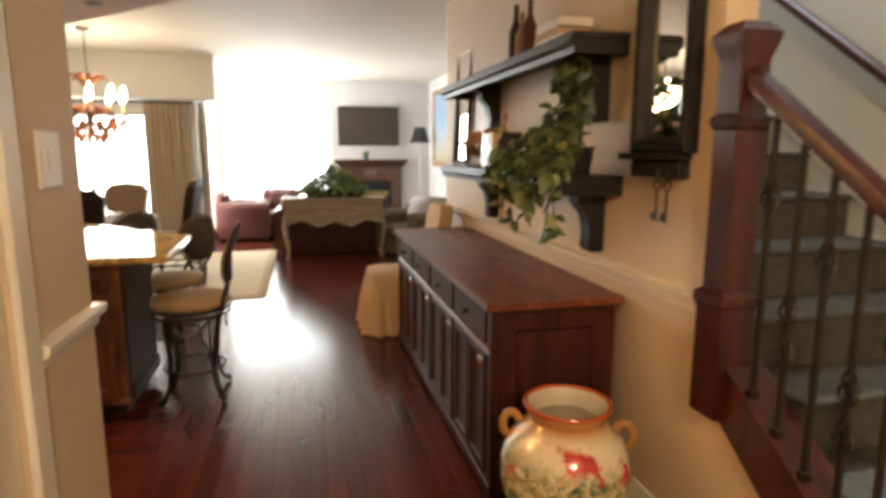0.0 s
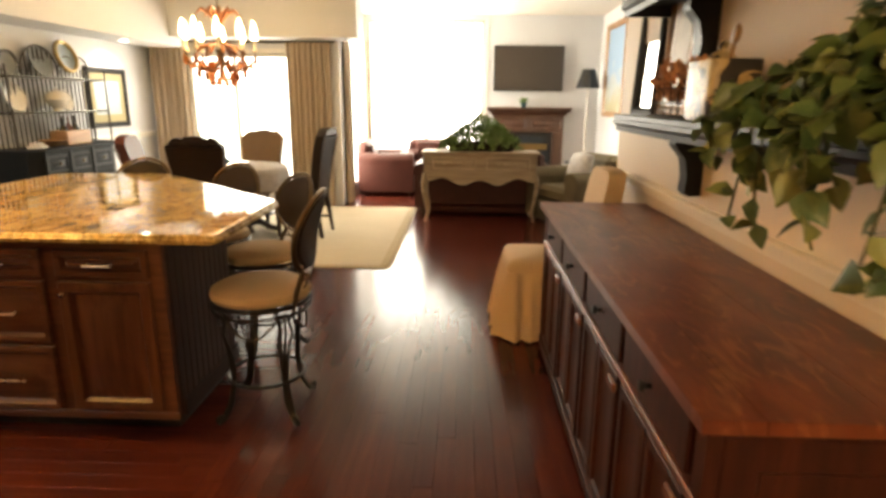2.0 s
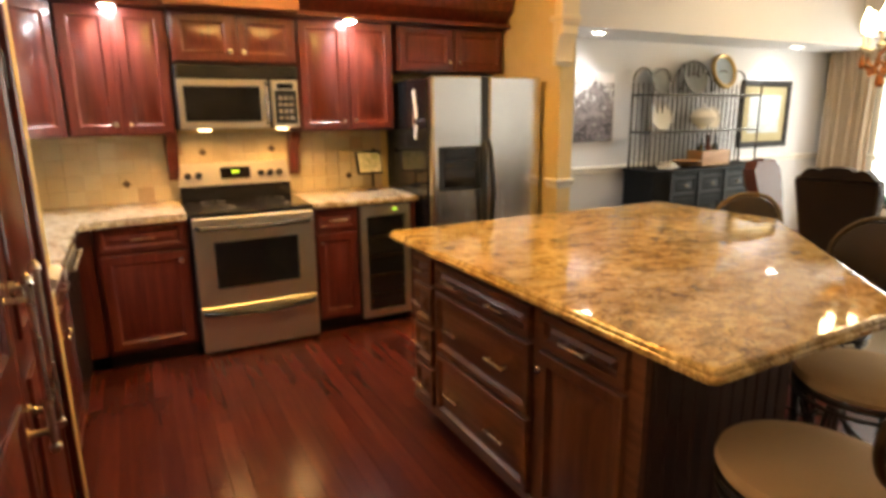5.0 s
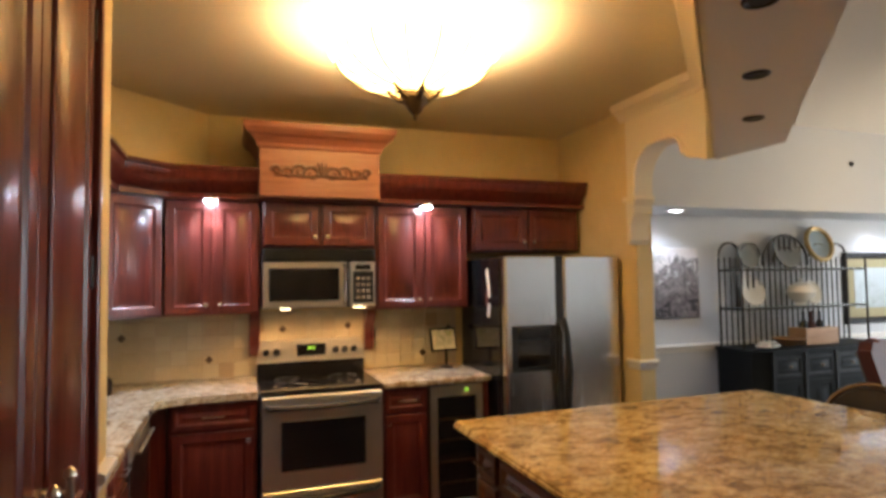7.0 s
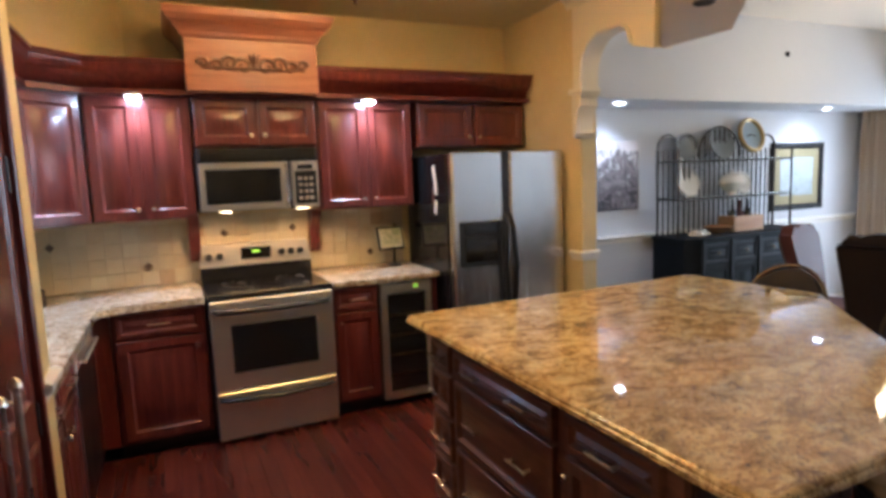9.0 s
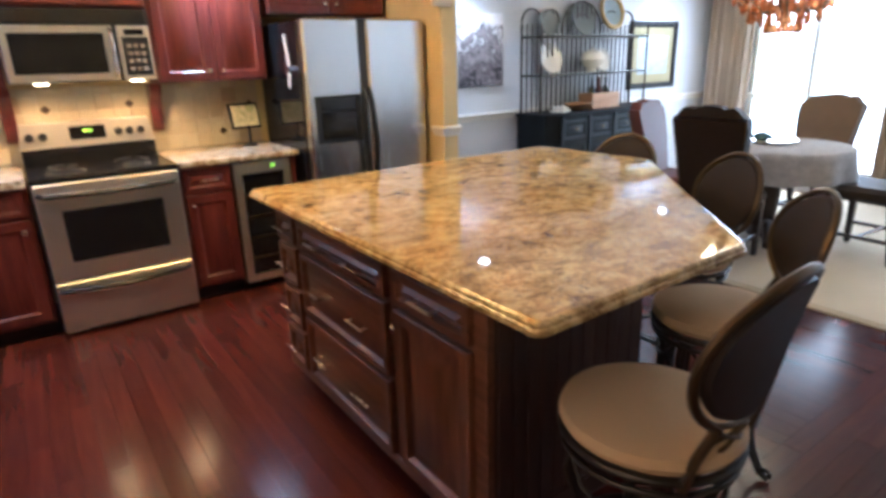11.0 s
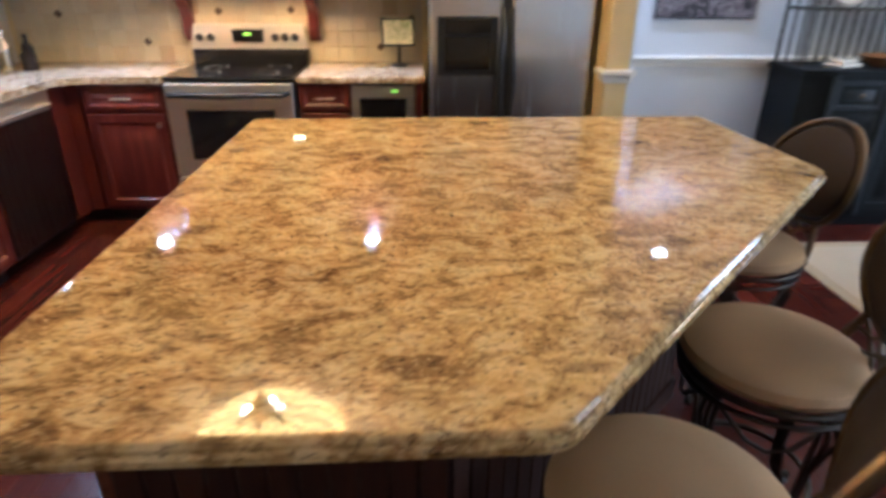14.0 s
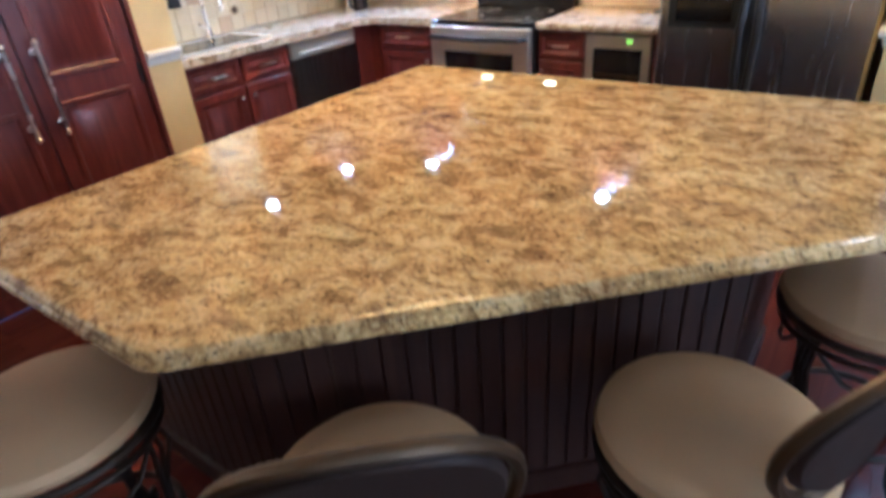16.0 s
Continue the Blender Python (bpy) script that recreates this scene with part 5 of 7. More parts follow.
for z, o in ((0.43, 0.004), (0.36, 0.02), (0.22, 0.04), (0.012, 0.065)):
    lp = []
    for sx0, sy0, sx1, sy1 in ((-0.33, -0.24, 0.25, -0.24), (0.25, -0.24, 0.25, 0.26), (0.25, 0.26, -0.33, 0.26), (-0.33, 0.26, -0.33, -0.24)):
        for i in range(40):
            f = i / 40
            w = o * (1 + 0.55 * math.sin(i * 0.95 + sx0 * 5) * (0.7 + 0.3 * math.sin(i * 0.37)))
            nx, ny = (sy1 - sy0), -(sx1 - sx0)
            ln = math.hypot(nx, ny)
            lp.append((sx0 + (sx1 - sx0) * f + nx / ln * w, sy0 + (sy1 - sy0) * f + ny / ln * w, z))
    sk.append(lp)
part("skirt", Geo().rings(sk), M_slip, pc, "gathered fabric skirt to the floor", smooth=60)

# wall shelves with corbels
def wall_shelf(z, label):
    s = thing("wall_shelf", label, "shelf", pose(HALL_R, 0, z), "black wall shelves")
    part("board", Geo().box(-0.26, 4.40, -0.03, -0.002, 6.64, 0.0, 0.006), M_black_wood, s)
    part("edge_moulding", moulding([(-0.235, 4.41), (-0.235, 6.63)], [(0.0, -0.085), (0.008, -0.085), (0.012, -0.06), (0.03, -0.045), (0.03, -0.028), (0, -0.028)]), M_black_wood, s)
    for y in (4.41, 6.61):
        part("apron", Geo().box(-0.235, y, -0.085, -0.002, y + 0.02, -0.029), M_black_wood, s)
    for y in (4.55, 6.00):
        cb = [(-0.002, -0.03), (-0.002, -0.345), (-0.055, -0.35), (-0.075, -0.33), (-0.07, -0.26), (-0.085, -0.18), (-0.12, -0.14), (-0.135, -0.12), (-0.13, -0.095), (-0.17, -0.08), (-0.215, -0.06), (-0.22, -0.03)]
        k = len(cb)
        g = Geo().add([(o, y, u) for o, u in cb] + [(o, y + 0.09, u) for o, u in cb], [tuple(range(k)), tuple(range(k, 2 * k))] + [(i, (i + 1) % k, k + (i + 1) % k, k + i) for i in range(k)])
        part("corbel", g, M_black_wood, s, "black scrolled corbel", smooth=50)


wall_shelf(1.385, "long black wooden wall shelf on scrolled corbels, holding a trailing plant")
wall_shelf(1.96, "long black wooden wall shelf on scrolled corbels, high on the wall")
M_mirror = Shader("mirror_glass").set(Base_Color=(0.9, 0.9, 0.9), Metallic=1.0, Roughness=0.02).mat
M_oak = wood("oak_frame_wood", (0.22, 0.11, 0.045), (0.36, 0.19, 0.085), (0.46, 0.27, 0.13), 2, 0.45)


def framed(name, label, category, m, w, h, fw, frame_mat, fill_mat, fill_name, depth=0.025, lip=0.35, mat_board=None, group=""):
    """A frame in the local xz plane that looks along -y; its back is at y = 0."""
    f = thing(name, label, category, m, group)
    rl = []
    for i, d in ((0.0, 0.0), (0.0, depth * 0.8), (fw * 0.2, depth), (fw * 0.55, depth * 0.75), (fw * 0.7, depth * 0.9), (fw, depth * lip), (fw, 0.002)):
        rl.append([(-w / 2 + i, -d, i), (w / 2 - i, -d, i), (w / 2 - i, -d, h - i), (-w / 2 + i, -d, h - i)])
    part("frame", Geo().rings(rl, caps=(False, False)), frame_mat, f, smooth=20)
    e = fw * 0.9
    if mat_board:
        part("mat_board", Geo().box(-w / 2 + e, -0.006, e, w / 2 - e, -0.002, h - e), mat_board, f)
        e += min(w, h) * 0.14
        part(fill_name, Geo().box(-w / 2 + e, -0.009, e, w / 2 - e, -0.0065, h - e), fill_mat, f)
    else:
        part(fill_name, Geo().box(-w / 2 + e, -0.007, e, w / 2 - e, -0.003, h - e), fill_mat, f)
    return f


def on_right(y, z, tilt=0.0, out=0.0):     # looks along -x
    return pose(HALL_R - out, y, z, tilt, 0, -90)


framed("key_mirror", "black framed mirror with a shelf and key hooks", "mirror", on_right(4.12, 1.48), 0.36, 0.64, 0.06, M_black_wood, M_mirror, "mirror_glass", 0.05)
ks = thing("key_rack", "black ledge with hanging iron keys under the mirror", "key rack", pose(HALL_R, 4.12, 1.48, 0, 0, -90))
part("ledge", Geo().box(-0.19, -0.09, -0.025, 0.16, 0, 0.0, 0.005).box(-0.165, -0.045, -0.09, 0.15, 0, -0.026, 0.005), M_black_wood, ks)
for kx in (0.04, 0.10):
    part("key", Geo().tube([(kx, -0.052, -0.06), (kx, -0.056, -0.10)], 0.004, 6).tube([(kx + 0.02 * math.cos(a), -0.055, -0.115 + 0.02 * math.sin(a)) for a in [2 * math.pi * i / 14 for i in range(14)]], 0.004, 6, True).tube([(kx, -0.055, -0.135), (kx, -0.055, -0.25)], 0.005, 6).box(kx - 0.03, -0.058, -0.245, kx, -0.052, -0.215, 0.001), M_iron, ks, "large iron key")
framed("leaning_mirror", "tall narrow black ornate mirror standing on the shelf", "mirror", on_right(6.90, 1.36, -3, 0.015), 0.42, 0.92, 0.06, M_black_wood, M_mirror, "mirror_glass", 0.035)
framed("oak_picture", "oak framed print leaning on the shelf", "picture", on_right(6.40, 1.387, -4, 0.03), 0.42, 0.60, 0.045, M_oak, painting_paint("pale_print", [(0.2, (0.45, 0.40, 0.32)), (0.55, (0.70, 0.64, 0.54)), (0.9, (0.55, 0.5, 0.42))], 9), "print", 0.02, mat_board=M_trim)
# wire basket and patterned jug with spoon
bk = thing("wire_basket", "low black wire basket with dried flowers on the shelf", "basket", pose(1.98, 6.00, 1.385))
for z in (0.006, 0.06, 0.12):
    part("hoop", Geo().tube([(0.085 * math.cos(a), 0.20 * math.sin(a), z) for a in [2 * math.pi * i / 28 for i in range(28)]], 0.003, 6, True), M_iron, bk)
for i in range(22):
    a = 2 * math.pi * i / 22
    part("wire", Geo().tube([(0.085 * math.cos(a), 0.20 * math.sin(a), 0.006), (0.092 * math.cos(a), 0.21 * math.sin(a), 0.14)], 0.0025, 5), M_iron, bk)
M_dried = mottled("dried_petals", (0.42, 0.17, 0.07), (0.58, 0.30, 0.14), 0.8, 30, 120, 0.3)
rnd = random.Random(5)
g = Geo()
for i in range(150):
    c = Vector((rnd.uniform(-0.08, 0.08), rnd.uniform(-0.19, 0.19), rnd.uniform(0.08, 0.24)))
    if (c.y / 0.2) ** 2 + ((c.z - 0.08) / 0.17) ** 2 > 1:
        continue
    q = Euler((rnd.uniform(0, 6), rnd.uniform(0, 6), rnd.uniform(0, 6))).to_matrix().to_4x4()
    w = rnd.uniform(0.018, 0.035)
    g.add([(-w, 0, 0), (0, -w * 0.6, w * 0.3), (w, 0, 0), (0, w * 0.6, w * 0.3), (0, 0, -w * 0.25)], [(0, 1, 4), (1, 2, 4), (2, 3, 4), (3, 0, 4)], Matrix.Translation(c) @ q)
tagged(part("dried_petal_filling", g, M_dried, bk, "rusty dried petals", smooth=0), kind="stuff")
M_jug = Shader("spotted_ceramic")
jv = M_jug.coords(local=True)
jn = M_jug.noise(jv, 14, 3, 0.5, 1.2)
M_jug.set(Base_Color=M_jug.ramp(jn, [(0.44, (0.03, 0.024, 0.018)), (0.49, (0.42, 0.30, 0.14)), (0.7, (0.56, 0.43, 0.23))]), Roughness=0.35)
jg = thing("utensil_crock", "square tan crock with dark animal spots on the shelf", "crock", pose(1.97, 5.55, 1.385))
part("body", Geo().rings([[(x * s, y * s, z) for x, y in rounded([(-0.09, -0.12), (0.09, -0.12), (0.09, 0.12), (-0.09, 0.12)], 0.03)] for s, z in ((0.96, 0), (1, 0.02), (1, 0.20), (0.97, 0.21), (0.90, 0.205), (0.88, 0.12))]), M_jug.mat, jg, smooth=50)
part("spoon", Geo().tube([(0.0, -0.02, 0.13), (0.0, -0.06, 0.26)], 0.007, 8).lathe([(0.0, -0.035), (0.02, -0.02), (0.025, 0.0), (0.02, 0.025), (0, 0.038)], 12, pose(0, -0.07, 0.29, 15, 0, 0), 0.5, 1.0), M_oak, jg, "wooden spoon")
part("lid_knob", Geo().lathe([(0.05, 0.19), (0.055, 0.215), (0.03, 0.24), (0.012, 0.25), (0.018, 0.27), (0.0, 0.285)], 16, pose(0, 0.03, 0)), M_jug.mat, jg)
# books and bottles on the upper shelf
for i, (y, w, h, c) in enumerate(((4.78, 0.28, 0.035, M_trim), (4.79, 0.26, 0.03, M_slip), (4.77, 0.27, 0.04, M_door))):
    solid("book", Geo().box(1.91, y - w / 2, 1.96 + sum((0.035, 0.03, 0.04)[:i]), 2.07, y + w / 2, 1.96 + sum((0.035, 0.03, 0.04)[:i + 1]) - 0.002, 0.003), c, "flat-lying book in a stack on the upper shelf", "book", "stacked books")
for y, h, c in ((5.18, 0.30, M_leather_red), (5.29, 0.26, M_oak), (5.39, 0.32, M_leather_dark)):
    solid("shelf_bottle", Geo().lathe([(0.038, 0), (0.038, h * 0.55), (0.014, h * 0.75), (0.014, h), (0, h)], 16), c, "brown glass bottle on the upper shelf", "bottle", "shelf bottles", m=pose(1.99, y, 1.96))

# trailing ivy in a dark pot
M_ivy = Shader("variegated_ivy_leaf")
info = M_ivy.tree.nodes.new("ShaderNodeObjectInfo")
iv = M_ivy.coords(local=True)
ivn = M_ivy.noise(iv, 28, 3)
green = M_ivy.ramp(info.outputs["Random"], [(0.0, (0.03, 0.065, 0.018)), (0.4, (0.065, 0.12, 0.035)), (0.8, (0.11, 0.16, 0.045)), (1.0, (0.26, 0.28, 0.09))])
M_ivy.set(Base_Color=M_ivy.mix(M_ivy.ramp(ivn, [(0.5, (0, 0, 0)), (0.68, (0.5, 0.5, 0.5))]), green, (0.20, 0.21, 0.08)), Roughness=0.42, Subsurface_Weight=0.0)
M_stem = mottled("green_stem", (0.06, 0.07, 0.02), (0.10, 0.10, 0.035), 0.6)
ivy = thing("trailing_plant", "trailing variegated ivy in a dark pot on the black shelf", "plant", pose(1.99, 4.57, 1.385))
part("pot", Geo().lathe([(0.0, 0.0), (0.05, 0.0), (0.065, 0.11), (0.07, 0.12), (0.062, 0.12), (0.058, 0.10), (0.0, 0.10)], 24, caps=(False, False)), M_black_wood, ivy, "dark plant pot")
LEAF = []
for w, h, fold in ((0.026, 0.070, 0.008), (0.031, 0.084, 0.011), (0.020, 0.060, 0.006)):
    pr = [(0.0, 0.0), (0.55, 0.16), (1.0, 0.34), (0.72, 0.66), (0.3, 0.86), (0.0, 1.0)]
    g = Geo()
    k = len(pr)
    vsl = [(0, y * h, -0.25 * h * y * y) for _, y in pr] + [(x * w, y * h, fold * x - 0.25 * h * y * y) for x, y in pr[1:-1]] + [(-x * w, y * h, fold * x - 0.25 * h * y * y) for x, y in pr[1:-1]]
    fs = [(0, 1, k), (0, k + k - 2, 1)]
    for i in range(1, k - 2):
        fs += [(i, i + 1, k + i, k + i - 1), (i, k + k - 3 + i, k + k - 2 + i, i + 1)]
    fs += [(k - 2, k - 1, k + k - 3), (k - 2, k + 2 * (k - 2) - 1, k - 1)]
    g.add(vsl, fs)
    LEAF.append(g.mesh("leaf", M_ivy.mat, 60))
rnd = random.Random(11)
for s in range(44):
    a = rnd.uniform(0, 2 * math.pi)
    side = math.sin(a)
    reach = rnd.uniform(0.10, 0.44)
    if s < 13:
        pts = [Vector((0, 0, 0.12)), Vector((-0.05 * rnd.random(), 0.10 * side, 0.30 + 0.1 * rnd.random())), Vector((-0.10 * rnd.random(), 0.22 * side, 0.38 + 0.16 * rnd.random()))]
    elif s > 36:
        yy = rnd.uniform(-0.28, 0.24)
        pts = [Vector((0, 0.04 * side, 0.14)), Vector((-0.10, yy * 0.6, 0.22 + 0.08 * rnd.random())), Vector((-0.16, yy, 0.08 + 0.1 * rnd.random())), Vector((-0.17, yy + 0.04, rnd.uniform(-0.02, 0.10)))]
    else:
        drop = rnd.uniform(-0.14, 0.14)
        if s % 5 == 0:
            drop = -0.27
        yy = rnd.uniform(-0.34, 0.46)
        pts = [Vector((0, 0.05 * side, 0.13)), Vector((-0.14, yy * 0.5, 0.17)), Vector((-0.24 - 0.06 * rnd.random(), yy, 0.02)), Vector((-0.20 - 0.07 * rnd.random(), yy + rnd.uniform(-0.06, 0.06), drop))]
    curve = []
    for i in range(len(pts) - 1):
        for j in range(5):
            curve.append(pts[i].lerp(pts[i + 1], j / 5) + Vector((rnd.uniform(-0.008, 0.008), rnd.uniform(-0.008, 0.008), rnd.uniform(-0.004, 0.004))))
    part("stem", Geo().tube(curve, 0.003, 5), M_stem, ivy)
    for p in curve[3:]:
        for _ in range(2):
            if rnd.random() < 0.25:
                continue
            lf = new("leaf", rnd.choice(LEAF))
            lf.parent = ivy
            lf.matrix_basis = Matrix.Translation(p) @ pose(0, 0, 0, rnd.uniform(-85, 30), rnd.uniform(-50, 50), rnd.uniform(0, 360)) @ Matrix.Scale(rnd.uniform(0.75, 1.15), 4)

# light switch
sw = thing("light_switch", "white double rocker light switch plate", "light switch", pose(HALL_L, 3.94, 1.46, 0, 0, 90))
part("plate", Geo().box(-0.072, -0.008, -0.075, 0.072, 0.0, 0.075, 0.004), M_trim, sw)
for s in (-1, 1):
    part("rocker", Geo().box(s * 0.024 - 0.016, -0.011, -0.033, s * 0.024 + 0.016, -0.005, 0.033, 0.003), M_trim, sw)

# hall door
hdoor = thing("door_1", "cream six-panel hall door, closed", "door", pose(HALL_L - 0.004, 2.84, 0, 0, 0, 90), kind="structure")
part("slab", Geo().box(0, 0.004, 0.012, 0.80, 0.04, 2.04, 0.002), M_door, hdoor)
for z0, z1 in ((0.16, 0.72), (0.88, 1.52), (1.66, 1.94)):
    for x0 in (0.09, 0.43):
        part("panel", Geo().panel(x0, z0, x0 + 0.28, z1, -0.004, 0.01, 0.022), M_door, hdoor)
part("door_knob", Geo().lathe([(0.026, 0), (0.026, 0.006), (0.010, 0.012), (0.010, 0.035), (0.027, 0.05), (0.024, 0.066), (0, 0.07)], 20, pose(0.07, 0.0, 0.95, 90, 0, 0)), M_nickel, hdoor)
structure("trim_door_casing", Geo().box(HALL_L, 3.645, 0, HALL_L + 0.022, 3.735, 2.14, 0.006).box(HALL_L, 2.75, 0, HALL_L + 0.022, 2.84, 2.14, 0.006).box(HALL_L, 2.845, 2.05, HALL_L + 0.022, 3.64, 2.14, 0.006), M_trim, "white door casing", "casing")

# ---- stairs ----
RISE, RUN, SY = 0.185, 0.25, 2.79
M_rail_wood = wood("red_mahogany_rail", (0.026, 0.0045, 0.003), (0.062, 0.010, 0.006), (0.10, 0.020, 0.012), 2, 0.30, 0.8, 0.12)
M_carpet = mottled("patterned_stair_carpet", (0.016, 0.017, 0.013), (0.11, 0.105, 0.08), 0.95, 22, 160, 0.4)
stair = thing("staircase", "carpeted staircase rising behind the hall wall", "staircase", kind="structure")
for i in range(14):
    y = SY + i * RUN
    part("step", Geo().box(2.245, y, max(0, i * RISE - 0.35), 3.178, y + RUN, (i + 1) * RISE - 0.02, 0.0), M_carpet, stair)
    part("tread", Geo().box(2.20 if y < 3.5 else 2.245, y - 0.025, (i + 1) * RISE - 0.02, 3.176, y + RUN, (i + 1) * RISE + 0.006, 0.008), M_carpet, stair, "patterned carpet tread")
slope = RISE / RUN
def nose(y):
    return (y - SY) * slope + RISE
g = Geo().add([(HALL_R + x, y, z) for x in (0.0, T) for y, z in ((SY - 0.05, 0), (3.85, 0), (3.85, nose(3.85) - 0.24), (SY + 0.2, nose(SY + 0.2) - 0.24))], [(0, 1, 2, 3), (4, 5, 6, 7), (0, 1, 5, 4), (1, 2, 6, 5), (2, 3, 7, 6), (3, 0, 4, 7)])
structure("wall_stair_skirt", g, M_wall, "beige painted wall under the stair stringer", smooth=0)
g = Geo().add([(HALL_R + x, y, z) for x in (-0.02, T + 0.004) for y, z in ((SY - 0.02, nose(SY) - 0.30), (3.85, nose(3.85) - 0.25), (3.85, nose(3.85) - 0.06), (SY - 0.02, nose(SY) - 0.06))], [(0, 1, 2, 3), (4, 5, 6, 7), (0, 1, 5, 4), (1, 2, 6, 5), (2, 3, 7, 6), (3, 0, 4, 7)])
structure("trim_stringer", g, M_rail_wood, "red mahogany stair stringer", "stringer", smooth=0)
sk0 = [(SY, nose(SY) + 0.02), (6.0, nose(6.0) + 0.02), (6.0, nose(6.0) + 0.16), (SY, nose(SY) + 0.16)]
structure("trim_stair_skirt", Geo().add([(x, y, z) for x in (3.162, 3.18) for y, z in sk0], [(0, 1, 2, 3), (4, 5, 6, 7), (0, 1, 5, 4), (1, 2, 6, 5), (2, 3, 7, 6), (3, 0, 4, 7)]), M_trim, "white skirting along the stairs", "baseboard", smooth=0)
rail = thing("stair_railing", "red mahogany handrail with wrought-iron basket balusters", "railing", kind="structure")
nx, ny = 2.13, 3.76


def sq(o):
    o *= 0.82
    return [(nx - o, ny - o), (nx + o, ny - o), (nx + o, ny + o), (nx - o, ny + o)]


nl = [(0.075, 0.62), (0.075, 0.99), (0.085, 1.0), (0.085, 1.03), (0.062, 1.045), (0.062, 1.55), (0.072, 1.56), (0.078, 1.585), (0.062, 1.60), (0.062, 1.76), (0.068, 1.775), (0.076, 1.80), (0.084, 1.82), (0.084, 1.838), (0.068, 1.85), (0.05, 1.868), (0.0, 1.872)]
part("newel_post", Geo().rings([[(x, y, z) for x, y in sq(o)] for o, z in nl]), M_rail_wood, rail, smooth=25)
r0, r1 = (2.13, 3.70, 1.70), (2.13, 2.40, 1.70 - 1.30 * slope)
hp = [(-0.032, -0.03), (0.032, -0.03), (0.036, -0.005), (0.03, 0.02), (0.012, 0.034), (-0.012, 0.034), (-0.03, 0.02), (-0.036, -0.005)]
part("handrail", Geo().rings([[(p[0] + a, p[1], p[2] + b) for a, b in hp] for p in (r0, r1)]), M_rail_wood, rail)
for i in range(10):
    y = 3.61 - i * 0.105
    zt, zb = 1.70 - (3.70 - y) * slope - 0.03, nose(y) - 0.06
    bl_ = part("baluster", Geo().box(2.123, y - 0.007, zb, 2.137, y + 0.007, zt), M_iron, rail)
    part("shoe", Geo().box(2.115, y - 0.015, zb, 2.145, y + 0.015, zb + 0.03, 0.004), M_iron, bl_)
    for bz in ((0.72,), (0.45, 0.30))[i % 2]:
        zc = zb + (zt - zb) * bz
        for q in range(4):
            a0 = math.pi / 2 * q
            part("basket", Geo().tube([(2.13 + 0.024 * math.sin(math.pi * f) * math.cos(a0 + 2.5 * f), y + 0.024 * math.sin(math.pi * f) * math.sin(a0 + 2.5 * f), zc - 0.055 + 0.11 * f) for f in [j / 8 for j in range(9)]], 0.0045, 5), M_iron, bl_)
wr = thing("wall_handrail", "red mahogany handrail on the stairwell wall", "handrail", kind="structure")
w0, w1 = (3.11, 2.84, nose(2.84) + 0.61), (3.11, 5.6, nose(5.6) + 0.61)
part("rail", Geo().tube([w0, w1], 0.026, 12), M_rail_wood, wr)
for y in (3.0, 4.0, 5.0):
    part("bracket", Geo().tube([(3.178, y, nose(y) + 0.53), (3.12, y, nose(y) + 0.53), (3.11, y, nose(y) + 0.59)], 0.008, 8), M_iron, wr, "black iron bracket")

# ---- dining area ----
M_rug = mottled("cream_woven_rug", (0.50, 0.42, 0.29), (0.62, 0.53, 0.38), 0.95, 2.5, 220, 0.5)
M_rug_band = mottled("tan_rug_border", (0.42, 0.33, 0.20), (0.52, 0.42, 0.27), 0.95, 4, 220, 0.5)
rug = thing("area_rug", "cream woven rug with a frayed tan border under the dining table", "rug", pose(-1.06, 9.82, 0))
part("field", Geo().box(-1.38, -1.45, 0.001, 1.38, 1.45, 0.012, 0.004), M_rug, rug)
part("border", Geo().rings([[(x * 1.0, y * 1.0, z) for x, y in ((-1.45 + i, -1.52 + i), (1.45 - i, -1.52 + i), (1.45 - i, 1.52 - i), (-1.45 + i, 1.52 - i))] for i, z in ((0, 0.001), (0.004, 0.010), (0.07, 0.010), (0.07, 0.001))], caps=(False, False)), M_rug_band, rug)
rnd = random.Random(3)
g = Geo()
for i in range(150):
    y = -1.5 + 3.0 * i / 150
    l = rnd.uniform(0.02, 0.045)
    g.box(1.448, y, 0.001, 1.448 + l, y + 0.012, 0.006)
tagged(part("fringe", g, M_rug, rug, smooth=0), kind="stuff")

M_cloth = mottled("pale_patterned_tablecloth", (0.28, 0.26, 0.26), (0.66, 0.64, 0.61), 0.8, 20, 160, 0.2)
M_dark_leg = wood("dark_walnut_leg", (0.018, 0.009, 0.006), (0.035, 0.017, 0.010), (0.06, 0.03, 0.018), 2, 0.4)
TAB = (-1.36, 9.52)
tbl = thing("dining_table", "round dark wooden pedestal dining table", "table", pose(*TAB, 0.012))
part("tabletop", Geo().lathe([(0.0, 0.70), (0.50, 0.70), (0.515, 0.715), (0.51, 0.735), (0.0, 0.738)], 40, caps=(False, False)), M_dark_leg, tbl)
part("pedestal", Geo().lathe([(0.0, 0.0), (0.14, 0.02), (0.12, 0.08), (0.06, 0.16), (0.075, 0.35), (0.05, 0.55), (0.12, 0.70)], 24), M_dark_leg, tbl)
for k in range(4):
    part("foot", Geo().tube([(0.08, 0, 0.12), (0.20, 0, 0.13), (0.32, 0, 0.05), (0.40, 0, 0.03)], [0.045, 0.04, 0.032, 0.03], 8, m=Matrix.Rotation(math.pi / 2 * k + 0.5, 4, "Z")), M_dark_leg, tbl)
n = 96
cl = [[(0.02 * math.cos(2 * math.pi * i / n), 0.02 * math.sin(2 * math.pi * i / n), 0.755) for i in range(n)]]
